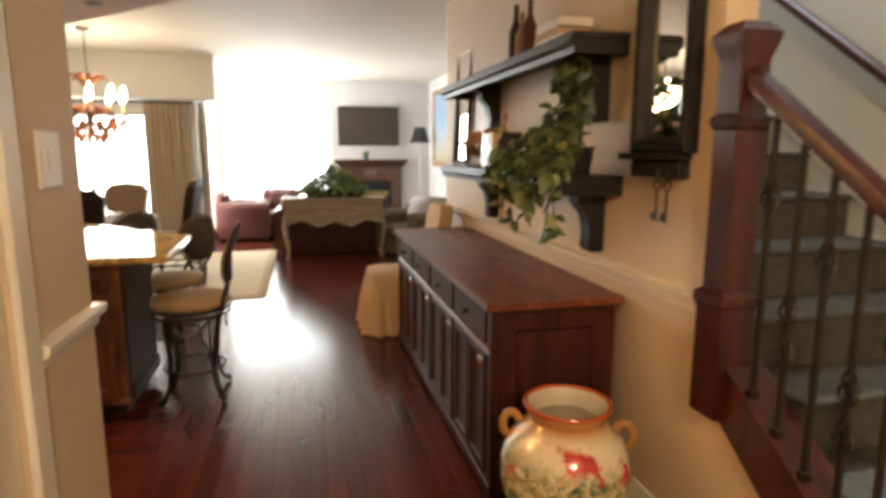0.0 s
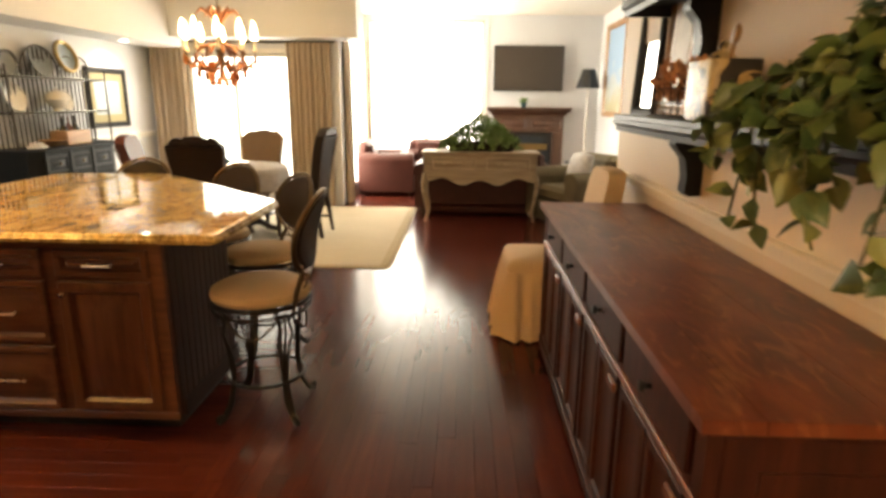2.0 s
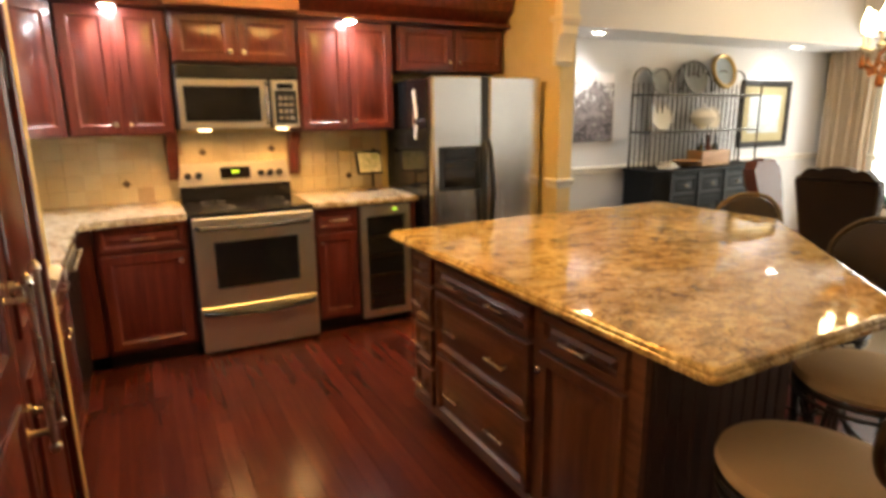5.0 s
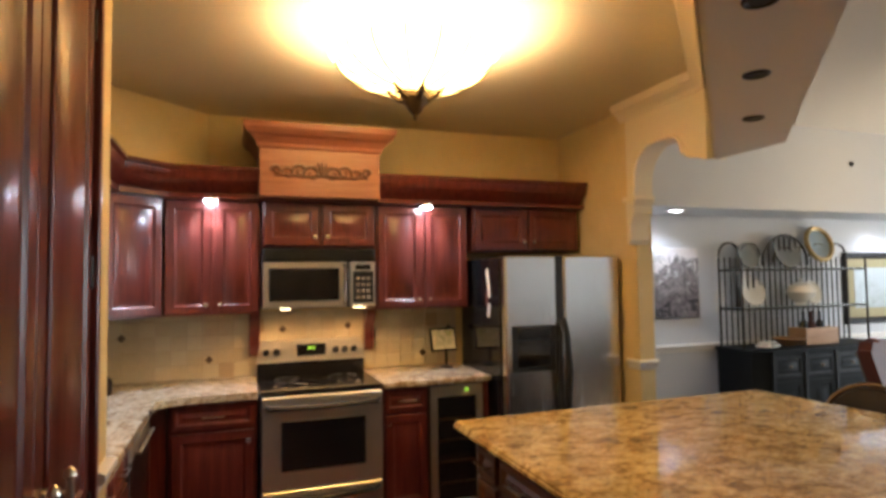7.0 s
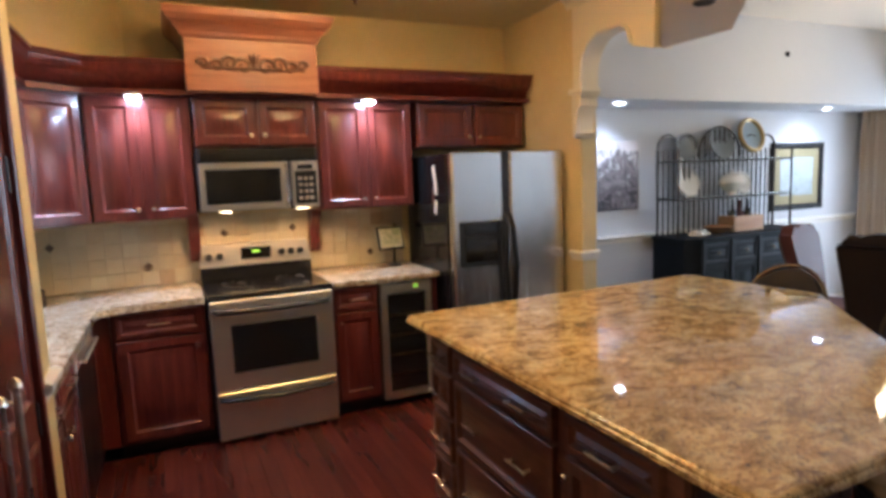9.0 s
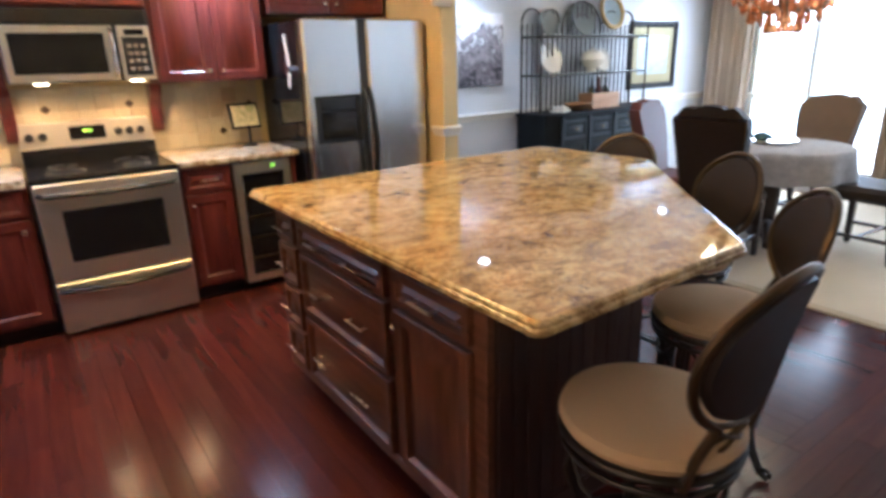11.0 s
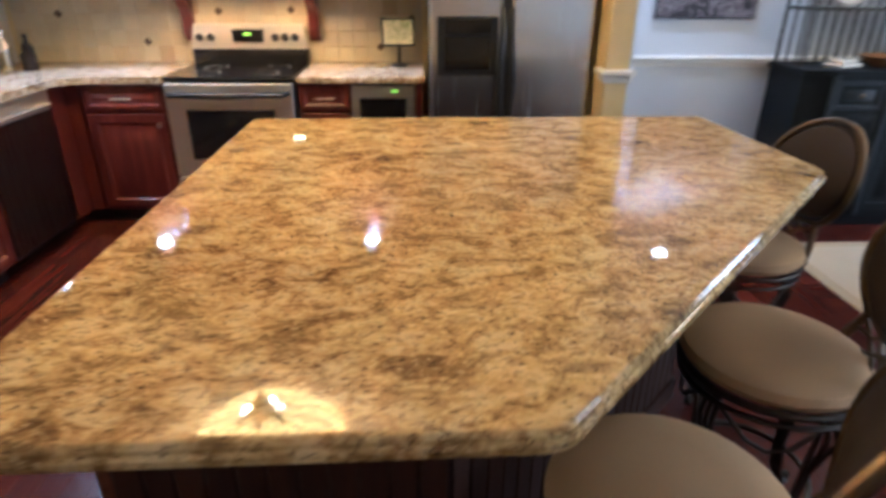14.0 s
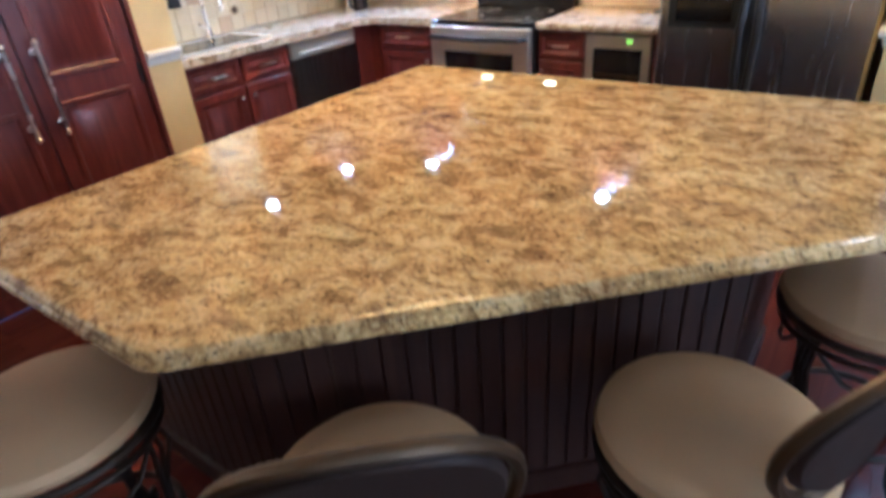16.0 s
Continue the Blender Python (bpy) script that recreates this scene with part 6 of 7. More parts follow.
for r, z, wv in ((0.51, 0.754, 0), (0.528, 0.745, 0), (0.535, 0.70, 0.006), (0.545, 0.62, 0.018), (0.552, 0.53, 0.028)):
    cl.append([((r + wv * math.sin(11 * 2 * math.pi * i / n) * 0.8) * math.cos(2 * math.pi * i / n), (r + wv * math.sin(11 * 2 * math.pi * i / n) * 0.8) * math.sin(2 * math.pi * i / n), z) for i in range(n)])
solid("tablecloth", Geo().rings(cl, caps=(True, False)), M_cloth, "pale patterned tablecloth draped over the round table", "tablecloth", m=pose(*TAB, 0.0), smooth=60)
M_teal = mottled("teal_glaze", (0.03, 0.09, 0.10), (0.06, 0.14, 0.15), 0.25, 14, 60, 0.05)
cp = thing("centrepiece", "pale platter with dark teal ornament on the table", "centrepiece", pose(-1.44, 9.58, 0.756))
part("platter", Geo().lathe([(0.0, 0.0), (0.13, 0.0), (0.20, 0.022), (0.195, 0.026), (0.12, 0.008), (0, 0.008)], 32, caps=(False, False)), M_nickel, cp)
part("ornament", Geo().lathe([(0.03, 0.008), (0.07, 0.03), (0.06, 0.055), (0.02, 0.075), (0, 0.08)], 20, pose(-0.08, 0.02, 0), 1.2, 0.8), M_teal, cp, "dark teal ornament")


def dining_chair(name, label, m, mat, group):
    """Its back stands at local -y."""
    c = thing(name, label, "chair", m, group)
    part("seat", Geo().box(-0.24, -0.22, 0.40, 0.24, 0.25, 0.50, 0.03), mat, c)
    loops = []
    for z, l, w in ((0.40, 0, 0.19), (0.60, 0.02, 0.20), (0.80, 0.055, 0.225), (0.95, 0.09, 0.245), (1.02, 0.11, 0.24)):
        y = -0.22 - l
        loops.append([(-w, y, z), (w, y, z), (w, y + 0.09, z), (-w, y + 0.09, z)])
    part("backrest", Geo().rings([[(x, y, z) for x, y, z in lp] for lp in loops], caps=(True, True)), mat, c, smooth=20)
    top = []
    for i in range(21):
        u = -1 + i / 10
        h = 1.02 + 0.075 * max(0.0, math.cos(u * math.pi / 2)) ** 0.8 + 0.018 * math.cos(u * 9.4) * (1 if abs(u) > 0.35 else 0)
        top.append((u * 0.24, h))
    k = len(top)
    poly = [(-0.24, 1.015)] + [(x, z) for x, z in top] + [(0.24, 1.015)]
    k = len(poly)
    g = Geo().add([(x, -0.22 - 0.11 - (z - 1.02) * 0.2, z) for x, z in poly] + [(x, -0.13 - 0.11 - (z - 1.02) * 0.2, z) for x, z in poly], [tuple(range(k)), tuple(range(k, 2 * k))] + [(i, (i + 1) % k, k + (i + 1) % k, k + i) for i in range(k)])
    part("crest", g, mat, c, smooth=20)
    for sx in (-1, 1):
        part("front_leg", Geo().rings([[(sx * 0.205 - o, 0.215 - o, z), (sx * 0.205 + o, 0.215 - o, z), (sx * 0.205 + o, 0.215 + o, z), (sx * 0.205 - o, 0.215 + o, z)] for o, z in ((0.016, 0.012), (0.024, 0.41))]), M_dark_leg, c)
        part("rear_leg", Geo().rings([[(sx * 0.205 - o, y - o, z), (sx * 0.205 + o, y - o, z), (sx * 0.205 + o, y + o, z), (sx * 0.205 - o, y + o, z)] for o, y, z in ((0.016, -0.25, 0.012), (0.022, -0.19, 0.41))]), M_dark_leg, c)
        part("stretcher", Geo().box(sx * 0.205 - 0.01, -0.215, 0.15, sx * 0.205 + 0.01, 0.21, 0.175, 0.003), M_dark_leg, c)
    part("stretcher", Geo().box(-0.20, -0.02, 0.152, 0.20, 0.0, 0.173, 0.003), M_dark_leg, c)
    for sx in (-1, 1):
        part("nail_trim", Geo().tube([(sx * 0.238, -0.335, 1.0), (sx * 0.218, -0.27, 0.75), (sx * 0.192, -0.225, 0.45)], 0.006, 5), M_bronze, c, "brass nail-head trim")
    return c


M_suede = mottled("brown_woven_upholstery", (0.13, 0.085, 0.05), (0.19, 0.125, 0.075), 0.8, 9, 200, 0.2)
CH = "dining chairs"
ch1 = dining_chair("dining_chair", "dark brown leather high-back dining chair with camel-back top", pose(-1.34, 8.74, 0, 0, 0, 8) @ Matrix.Diagonal((1, 1, 1.03, 1)), M_leather_dark, CH)
copy_thing(ch1, pose(-0.68, 9.62, 0, 0, 0, 86) @ Matrix.Diagonal((1, 1, 1.03, 1)))
dining_chair("dining_chair", "red-brown leather high-back dining chair beside the hutch", pose(-1.98, 9.15, 0, 0, 0, -78), M_leather_red, CH)
dining_chair("dining_chair", "brown upholstered high-back dining chair by the window", pose(-1.34, 10.02, 0, 0, 0, 176), M_suede, CH)

# hutch: lower cabinet and iron baker's rack
M_hutch = mottled("distressed_black_paint", (0.006, 0.007, 0.008), (0.014, 0.016, 0.018), 0.6, 9, 60, 0.12, Specular_IOR_Level=0.12)
M_hutch_grey = mottled("worn_grey_blue_paint", (0.015, 0.019, 0.022), (0.034, 0.041, 0.046), 0.55, 12, 60, 0.15, Specular_IOR_Level=0.2)
M_plate = mottled("grey_pewter_glaze", (0.10, 0.11, 0.11), (0.17, 0.18, 0.17), 0.35, 12, 60, 0.1)
hu = thing("hutch_cabinet", "distressed black demi-lune cabinet against the dining wall", "cabinet", pose(0, 0, 0))
HP = [(WEST_X + 0.03, 8.44), (-2.81, 8.44), (-2.77, 8.60), (-2.77, 9.66), (-2.85, 9.84), (-3.03, 9.98), (WEST_X + 0.03, 9.99)]
part("body", Geo().prism(HP, 0.08, 0.95), M_hutch, hu, smooth=0)
part("plinth", Geo().prism([(x - (0.03 if x > -3.1 else 0), y) for x, y in HP], 0.0, 0.08), M_hutch, hu, smooth=0)
part("top", Geo().prism([(x + (0.03 if x > -3.1 else 0), y + (-0.02 if y < 8.5 else 0.02 if y > 9.9 else 0)) for x, y in HP], 0.95, 0.98), M_hutch, hu, smooth=0)
for y0, y1 in ((8.62, 8.95), (8.97, 9.30), (9.32, 9.65)):
    m = pose(-2.768, y0, 0, 0, 0, 90)
    part("door", Geo().panel(0.02, 0.12, y1 - y0 - 0.02, 0.72, -0.004, 0.012, 0.05), M_hutch, hu, at=m)
    d = part("drawer_front", Geo().panel(0.02, 0.75, y1 - y0 - 0.02, 0.92, -0.004, 0.012, 0.03), M_hutch_grey, hu, "worn grey-blue drawer front", at=m)
    part("knob", Geo().lathe([(0.006, 0), (0.014, 0.02), (0, 0.026)], 12, pose((y1 - y0) / 2, -0.004, 0.835, 90, 0, 0)), M_bronze, d)
    part("post", Geo().box(-0.02, -0.012, 0.08, 0.016, 0.01, 0.95, 0.004), M_hutch_grey, hu, "worn grey-blue post", at=m)
rk = thing("bakers_rack", "black iron baker's rack with arched top and glass shelves", "rack", pose(WEST_X + 0.10, 8.42, 0.98))
M_glass = Shader("shelf_glass").set(Base_Color=(0.75, 0.85, 0.82), Roughness=0.05, Transmission_Weight=0.9, IOR=1.3).mat
RW = 1.50
for z in (0.32, 0.64):
    part("shelf_rail", Geo().tube([(0.0, 0, z), (0.20, 0.03, z), (0.24, RW / 2, z), (0.20, RW - 0.03, z), (0.0, RW, z)], 0.009, 8), M_iron, rk)
    part("shelf_rail", Geo().tube([(0.0, 0, z), (0.0, RW, z)], 0.007, 8), M_iron, rk)
    part("shelf", Geo().prism([(0.002, 0.01), (0.195, 0.035), (0.232, RW / 2), (0.195, RW - 0.035), (0.002, RW - 0.01)], z + 0.008, z + 0.014), M_glass, rk, "greenish glass shelf", smooth=0)
for i in range(25):
    y = RW * i / 24
    u = abs(y - RW / 2) / (RW / 2)
    h = 0.72 + (0.21 * math.sqrt(max(0, 1 - (u / 0.36) ** 2)) if u < 0.36 else 0.03)
    part("upright", Geo().tube([(0, y, 0), (0, y, h)], 0.011 if i in (0, 24) else 0.007, 6), M_iron, rk)
for y in (0.02, RW - 0.02):
    part("upright", Geo().tube([(0.20, y + (0.01 if y < 1 else -0.01), 0), (0.20, y + (0.01 if y < 1 else -0.01), 0.74)], 0.009, 8), M_iron, rk)
for cy, r in ((0.115, 0.115), (0.345, 0.115), (0.75, 0.27), (1.155, 0.115), (1.385, 0.115)):
    part("arch", Geo().tube([(0, y, z) for y, z in arc(cy, 0.68 if r > 0.2 else 0.76, r, 0, 180, 16)], 0.009, 6), M_iron, rk)
    if r > 0.2:
        part("arch", Geo().tube([(0, y, z) for y, z in arc(cy, 0.68, r * 0.6, 0, 180, 14)], 0.006, 6), M_iron, rk)
M_china = mottled("white_china", (0.66, 0.62, 0.54), (0.74, 0.70, 0.62), 0.18, 10, 60, 0.0)
M_brass = mottled("aged_brass", (0.36, 0.24, 0.09), (0.46, 0.32, 0.14), 0.3, 14, 80, 0.1, 0.9)


def plate(label, y, z, r, mat, rim_mat=None, lean=14):
    p = thing("display_plate", label, "plate", pose(WEST_X + 0.13, y, z, 90 - lean, 0, 90), "display plates")
    part("dish", Geo().lathe([(0.0, 0.0), (r * 0.6, 0.0), (r * 0.65, 0.012), (r, 0.02), (r, 0.026), (r * 0.6, 0.012), (0, 0.01)], 32, pose(0, r, 0), caps=(False, False)), mat, p)
    part("rim", Geo().tube([(r * math.cos(a), r + r * math.sin(a), 0.023) for a in [2 * math.pi * i / 32 for i in range(32)]], 0.008 if not rim_mat else 0.022, 8, True), rim_mat or mat, p)


M_pale_blue = mottled("pale_blue_glaze", (0.22, 0.27, 0.29), (0.32, 0.37, 0.38), 0.2, 9, 60, 0.0)
plate("round pale blue charger with a broad brass rim on the rack", 9.57, 1.70, 0.15, M_pale_blue, M_brass)
plate("large grey display plate on the rack's top shelf", 9.18, 1.635, 0.15, M_plate)
plate("grey display plate on the rack's top shelf", 8.72, 1.635, 0.11, M_plate)
plate("white china plate on the rack shelf", 8.76, 1.315, 0.13, M_china)
tu = thing("soup_tureen", "white china tureen with lid on the rack shelf", "tureen", pose(WEST_X + 0.2, 9.22, 1.315))
part("bowl", Geo().lathe([(0.0, 0), (0.06, 0), (0.05, 0.02), (0.11, 0.06), (0.14, 0.11), (0.13, 0.13), (0, 0.13)], 28, None, 0.7, 1.0, caps=(False, False)), M_china, tu)
part("lid", Geo().lathe([(0.13, 0.13), (0.11, 0.165), (0.05, 0.19), (0.015, 0.20), (0.02, 0.225), (0, 0.235)], 28, None, 0.7, 1.0, caps=(False, False)), M_china, tu)
plate("small white china plate standing beside the tureen", 9.45, 1.315, 0.10, M_china)
crate = thing("wooden_crate", "small pale wooden crate holding dark bottles on the hutch", "crate", pose(-2.97, 9.32, 0.98))
M_pine = wood("pale_pine", (0.36, 0.20, 0.09), (0.50, 0.30, 0.15), (0.58, 0.38, 0.21), 1, 0.55)
for a in ((-0.09, -0.19, 0, -0.075, 0.19, 0.14), (0.075, -0.19, 0, 0.09, 0.19, 0.14), (-0.075, -0.19, 0, 0.075, -0.175, 0.14), (-0.075, 0.175, 0, 0.075, 0.19, 0.14), (-0.075, -0.175, 0, 0.075, 0.175, 0.012)):
    part("board", Geo().box(*a, 0.003), M_pine, crate)
for y in (-0.11, -0.02, 0.08):
    solid("wine_bottle", Geo().lathe([(0.034, 0), (0.036, 0.02), (0.036, 0.15), (0.013, 0.20), (0.013, 0.265), (0, 0.265)], 16), M_leather_red if y == -0.02 else M_black_gloss, "dark bottle standing in the wooden crate", "bottle", "crate bottles", m=pose(-2.97, 9.32 + y, 0.993))
bw = thing("serving_bowl", "low wooden serving bowl on the hutch", "bowl", pose(-2.93, 8.98, 0.98))
part("bowl", Geo().lathe([(0.0, 0), (0.05, 0), (0.13, 0.06), (0.125, 0.065), (0.05, 0.015), (0, 0.015)], 24, caps=(False, False)), M_oak, bw)
solid("folded_cloth", Geo().box(-0.07, -0.09, 0, 0.07, 0.09, 0.025, 0.01).box(-0.05, -0.06, 0.025, 0.05, 0.05, 0.05, 0.01), M_china, "small folded white cloth on the hutch", "cloth", m=pose(-2.90, 8.72, 0.98, 0, 0, 20))

# dining pictures
P_land = painting_paint("monochrome_landscape_print", [(0.50, (0.02, 0.014, 0.017)), (0.585, (0.22, 0.18, 0.19)), (0.61, (0.025, 0.018, 0.02)), (0.72, (0.30, 0.26, 0.26)), (0.76, (0.06, 0.05, 0.05)), (0.86, (0.70, 0.66, 0.64))], 10)
pm = thing("canvas_picture", "unframed brown and white landscape canvas on the dining wall", "picture", pose(WEST_X, 7.96, 1.23, 0, 0, 90))
part("canvas", Geo().box(-0.31, -0.03, 0, 0.31, -0.001, 0.58, 0.004), P_land, pm)
framed("framed_print", "black framed print with olive and white mat", "picture", pose(WEST_X, 10.40, 1.10, 0, 0, 90), 0.80, 0.68, 0.06, M_black_wood, painting_paint("pale_river_print", [(0.25, (0.03, 0.05, 0.03)), (0.42, (0.30, 0.34, 0.32)), (0.8, (0.50, 0.55, 0.56))], 7), "print", 0.03, mat_board=mottled("olive_mat_board", (0.36, 0.31, 0.16), (0.42, 0.36, 0.20), 0.8))
sm = thing("wall_sensor", "small dark round sensor on the dining soffit", "sensor", pose(-2.66, 9.45, 2.50, 90, 0, 90))
part("cap", Geo().lathe([(0.022, 0), (0.022, 0.008), (0.012, 0.02), (0, 0.022)], 16), M_black, sm)

# chandelier
cd = thing("chandelier", "lit candle chandelier with amber glass drops", "chandelier", pose(*CHAND, 1.64) @ Matrix.Diagonal((0.95, 0.95, 1.28, 1)) @ pose(0, 0, -1.64))
CTOP = 1.64 + (CEIL - 1.64) / 1.28
part("chain", Geo().tube([(0, 0, 2.02), (0, 0, CTOP - 0.02)], 0.008, 8), M_bronze, cd)
part("canopy", Geo().lathe([(0.07, CTOP), (0.065, CTOP - 0.02), (0.02, CTOP - 0.035), (0, CTOP - 0.035)], 20), M_bronze, cd)
part("stem", Geo().lathe([(0.0, 1.64), (0.015, 1.65), (0.035, 1.68), (0.02, 1.72), (0.03, 1.80), (0.055, 1.85), (0.03, 1.92), (0.015, 2.0), (0.02, 2.06), (0.0, 2.07)], 20), M_bronze, cd)
M_copper = mottled("aged_copper", (0.20, 0.08, 0.04), (0.30, 0.13, 0.065), 0.35, 18, 90, 0.1, 0.8)
M_amber = Shader("amber_glass_drop").set(Base_Color=(0.75, 0.30, 0.10), Roughness=0.1, Transmission_Weight=0.6).mat
for i in range(10):
    a = 2 * math.pi * i / 10
    rot = Matrix.Rotation(a, 4, "Z")
    rr = 0.36
    ar = part("arm", Geo().tube([(0.03, 0, 1.76), (0.12, 0, 1.70), (0.22, 0, 1.70), (rr, 0, 1.78), (rr, 0, 1.84)], 0.007, 6, m=rot), M_bronze, cd)
    part("candle_cup", Geo().lathe([(0.008, 1.835), (0.03, 1.85), (0.026, 1.862), (0.011, 1.866), (0.011, 1.93), (0, 1.93)], 12, Matrix.Translation((rr * math.cos(a), rr * math.sin(a), 0))), M_cream, ar)
    part("bulb", Geo().lathe([(0.0, 1.928), (0.024, 1.94), (0.033, 1.968), (0.029, 2.0), (0.019, 2.035), (0.007, 2.065), (0, 2.068)], 12, Matrix.Translation((rr * math.cos(a), rr * math.sin(a), 0)), caps=(False, False)), M_glow_flame, ar, "lit flame-shaped bulb")
    for rd, zz, turn in ((0.36, 1.80, 0), (0.30, 1.76, 0.3), (0.24, 1.70, 0), (0.22, 1.76, 0.3), (0.16, 1.68, 0.15), (0.12, 1.64, 0.3), (0.12, 1.74, 0)):
        b = a + turn
        part("drop", Geo().lathe([(0.0, -0.065), (0.024, -0.04), (0.016, -0.01), (0.003, 0.025), (0, 0.03)], 6, Matrix.Translation((rd * math.cos(b), rd * math.sin(b), zz)), caps=(False, False)), M_amber, ar, "amber glass drop", smooth=0)

for i in range(12):
    a = 2 * math.pi * i / 12
    r0 = 0.10 + 0.06 * (i % 2)
    part("crown_leaf", Geo().tube([(0.02 * math.cos(a), 0.02 * math.sin(a), 2.04), (r0 * 0.6 * math.cos(a), r0 * 0.6 * math.sin(a), 2.12), (r0 * math.cos(a), r0 * math.sin(a), 2.15), (r0 * 1.4 * math.cos(a), r0 * 1.4 * math.sin(a), 2.10)], [0.006, 0.018, 0.016, 0.003], 6), M_copper, cd, "copper leaf")
    part("hanging_leaf", Geo().tube([(0.04 * math.cos(a), 0.04 * math.sin(a), 1.90), (r0 * 1.3 * math.cos(a), r0 * 1.3 * math.sin(a), 1.86), (r0 * 1.7 * math.cos(a), r0 * 1.7 * math.sin(a), 1.79)], [0.008, 0.022, 0.004], 6), M_copper, cd, "copper leaf")

# windows and curtains
def daylight(name, strength):
    """Hazy brightness with faint soft garden shapes."""
    d = Shader(name)
    d.set(Base_Color=(1, 1, 1), Emission_Color=d.ramp(d.noise(d.coords(), 1.1, 4, 0.55), [(0.38, (0.70, 0.84, 0.80)), (0.55, (1.0, 0.99, 0.97))]), Emission_Strength=strength)
    return d.mat


M_sheet, M_sheet_din = daylight("bright_daylight", 4.0), daylight("bright_garden_daylight", 2.6)
structure("backdrop_dining", Geo().box(-3.8, WIN_Y + 0.9, -0.5, -1.64, WIN_Y + 0.92, 3.4).box(-1.64, WIN_Y + 0.26, -0.5, -0.9, WIN_Y + 0.28, 3.4), M_sheet_din, "bright hazy daylight outside the dining window", "backdrop", smooth=0)
structure("backdrop_side", Geo().box(-1.62, 11.75, -0.5, -1.60, 13.6, 3.4), M_sheet, "bright hazy daylight outside the side window", "backdrop", smooth=0)
structure("backdrop_living", Geo().box(-3.0, FAR_Y + 1.5, -0.5, 4.0, FAR_Y + 1.52, 4.2), M_sheet, "bright hazy daylight outside the living room window", "backdrop", smooth=0)


def window(name, label, x0, x1, z0, z1, y, bars_x, bars_z):
    w = thing(name, label, "window", kind="structure")
    part("window_frame", Geo().rings([[(x0 + i, y + d, z0 + i), (x1 - i, y + d, z0 + i), (x1 - i, y + d, z1 - i), (x0 + i, y + d, z1 - i)] for i, d in ((0, -0.02), (-0.06, -0.02), (-0.06, -0.001), (0, 0.0), (0, 0.06), (0.05, 0.06), (0.05, 0.10), (0, 0.10))], caps=(False, False)), M_trim, w)
    for bx in bars_x:
        part("mullion", Geo().box(bx - 0.025, y + 0.055, z0 + 0.02, bx + 0.025, y + 0.10, z1 - 0.02, 0.004), M_trim, w)
    for bz in bars_z:
        part("transom", Geo().box(x0 + 0.02, y + 0.06, bz - 0.02, x1 - 0.02, y + 0.095, bz + 0.02, 0.004), M_trim, w)
    part("window_sill", Geo().box(x0 - 0.08, y - 0.05, z0 - 0.035, x1 + 0.08, y - 0.001, z0 - 0.005, 0.006), M_trim, w)


window("window_1", "tall white framed dining window, blown out by daylight", -2.68, -1.22, 0.2, 2.03, WIN_Y, (-2.05,), ())
window("window_2", "very tall white framed living room window, blown out by daylight", -0.56, 1.36, 0.12, 2.70, FAR_Y, (0.41,), ())
M_curtain = mottled("taupe_curtain_fabric", (0.40, 0.32, 0.23), (0.48, 0.39, 0.29), 0.8, 5, 170, 0.2)


def curtain(label, x0, x1, y, z0, z1, waves, along="x"):
    n = waves * 10
    lo = []
    for z, f in ((z0, 1.0), ((z0 + z1) / 2, 0.9), (z1 - 0.22, 0.75), (z1 - 0.18, 0.45), (z1, 0.55)):
        front = []
        for i in range(n + 1):
            u = x0 + (x1 - x0) * i / n
            front.append((u, -0.03 - 0.035 * f * math.sin(2 * math.pi * waves * i / n) - 0.012 * f * math.sin(7.3 * i / waves)))
        ring = [(u, d, z) for u, d in front] + [(u, d + 0.01, z) for u, d in reversed(front)]
        lo.append([(u, y + d, q) if along == "x" else (y - d, u, q) for u, d, q in ring])
    solid("curtain", Geo().rings(lo), M_curtain, label, "curtain", "taupe curtains", smooth=60)


curtain("gathered taupe curtain panel beside the dining window", -3.12, -2.62, WIN_Y - 0.07, 0.012, 2.16, 7)
curtain("gathered taupe curtain panel beside the dining window", -1.30, -0.72, WIN_Y - 0.07, 0.012, 2.16, 8)
curtain("gathered taupe curtain panel in the living room corner", 11.62, 11.92, -0.60, 0.012, 2.35, 4, "y")
curtain("gathered taupe curtain panel beside the living room side window", 13.12, 13.38, -0.60, 0.012, 2.35, 3, "y")
rod = thing("curtain_rod", "dark iron curtain rod over the dining window", "curtain rod", pose(0, WIN_Y - 0.09, 2.11))
part("rod", Geo().tube([(-2.95, 0, 0.055), (-0.66, 0, 0.055)], 0.012, 10), M_iron, rod)
for x in (-2.9, -0.72):
    part("bracket", Geo().tube([(x, 0.085, 0.055), (x, 0.0, 0.055)], 0.008, 8), M_iron, rod)

# ---- living area ----
M_white_wood = wood("whitewashed_wood", (0.20, 0.14, 0.09), (0.33, 0.26, 0.18), (0.44, 0.36, 0.27), 0, 0.6, 1.0, 0.0)
cs = thing("console_planter", "whitewashed carved console table with cabriole legs", "console table", pose(1.25, 10.58, 0) @ Matrix.Diagonal((1, 1, 0.95, 1)))
part("top", Geo().box(-0.71, -0.23, 0.87, 0.71, 0.23, 0.90, 0.008), M_white_wood, cs)
ap2 = [(-0.66, 0.87)] + [(-0.66 + 1.32 * i / 40, 0.56 - 0.035 * math.cos(i / 40 * 6 * math.pi) - 0.05 * math.sin(math.pi * i / 40)) for i in range(41)] + [(0.66, 0.87)]
k = len(ap2)
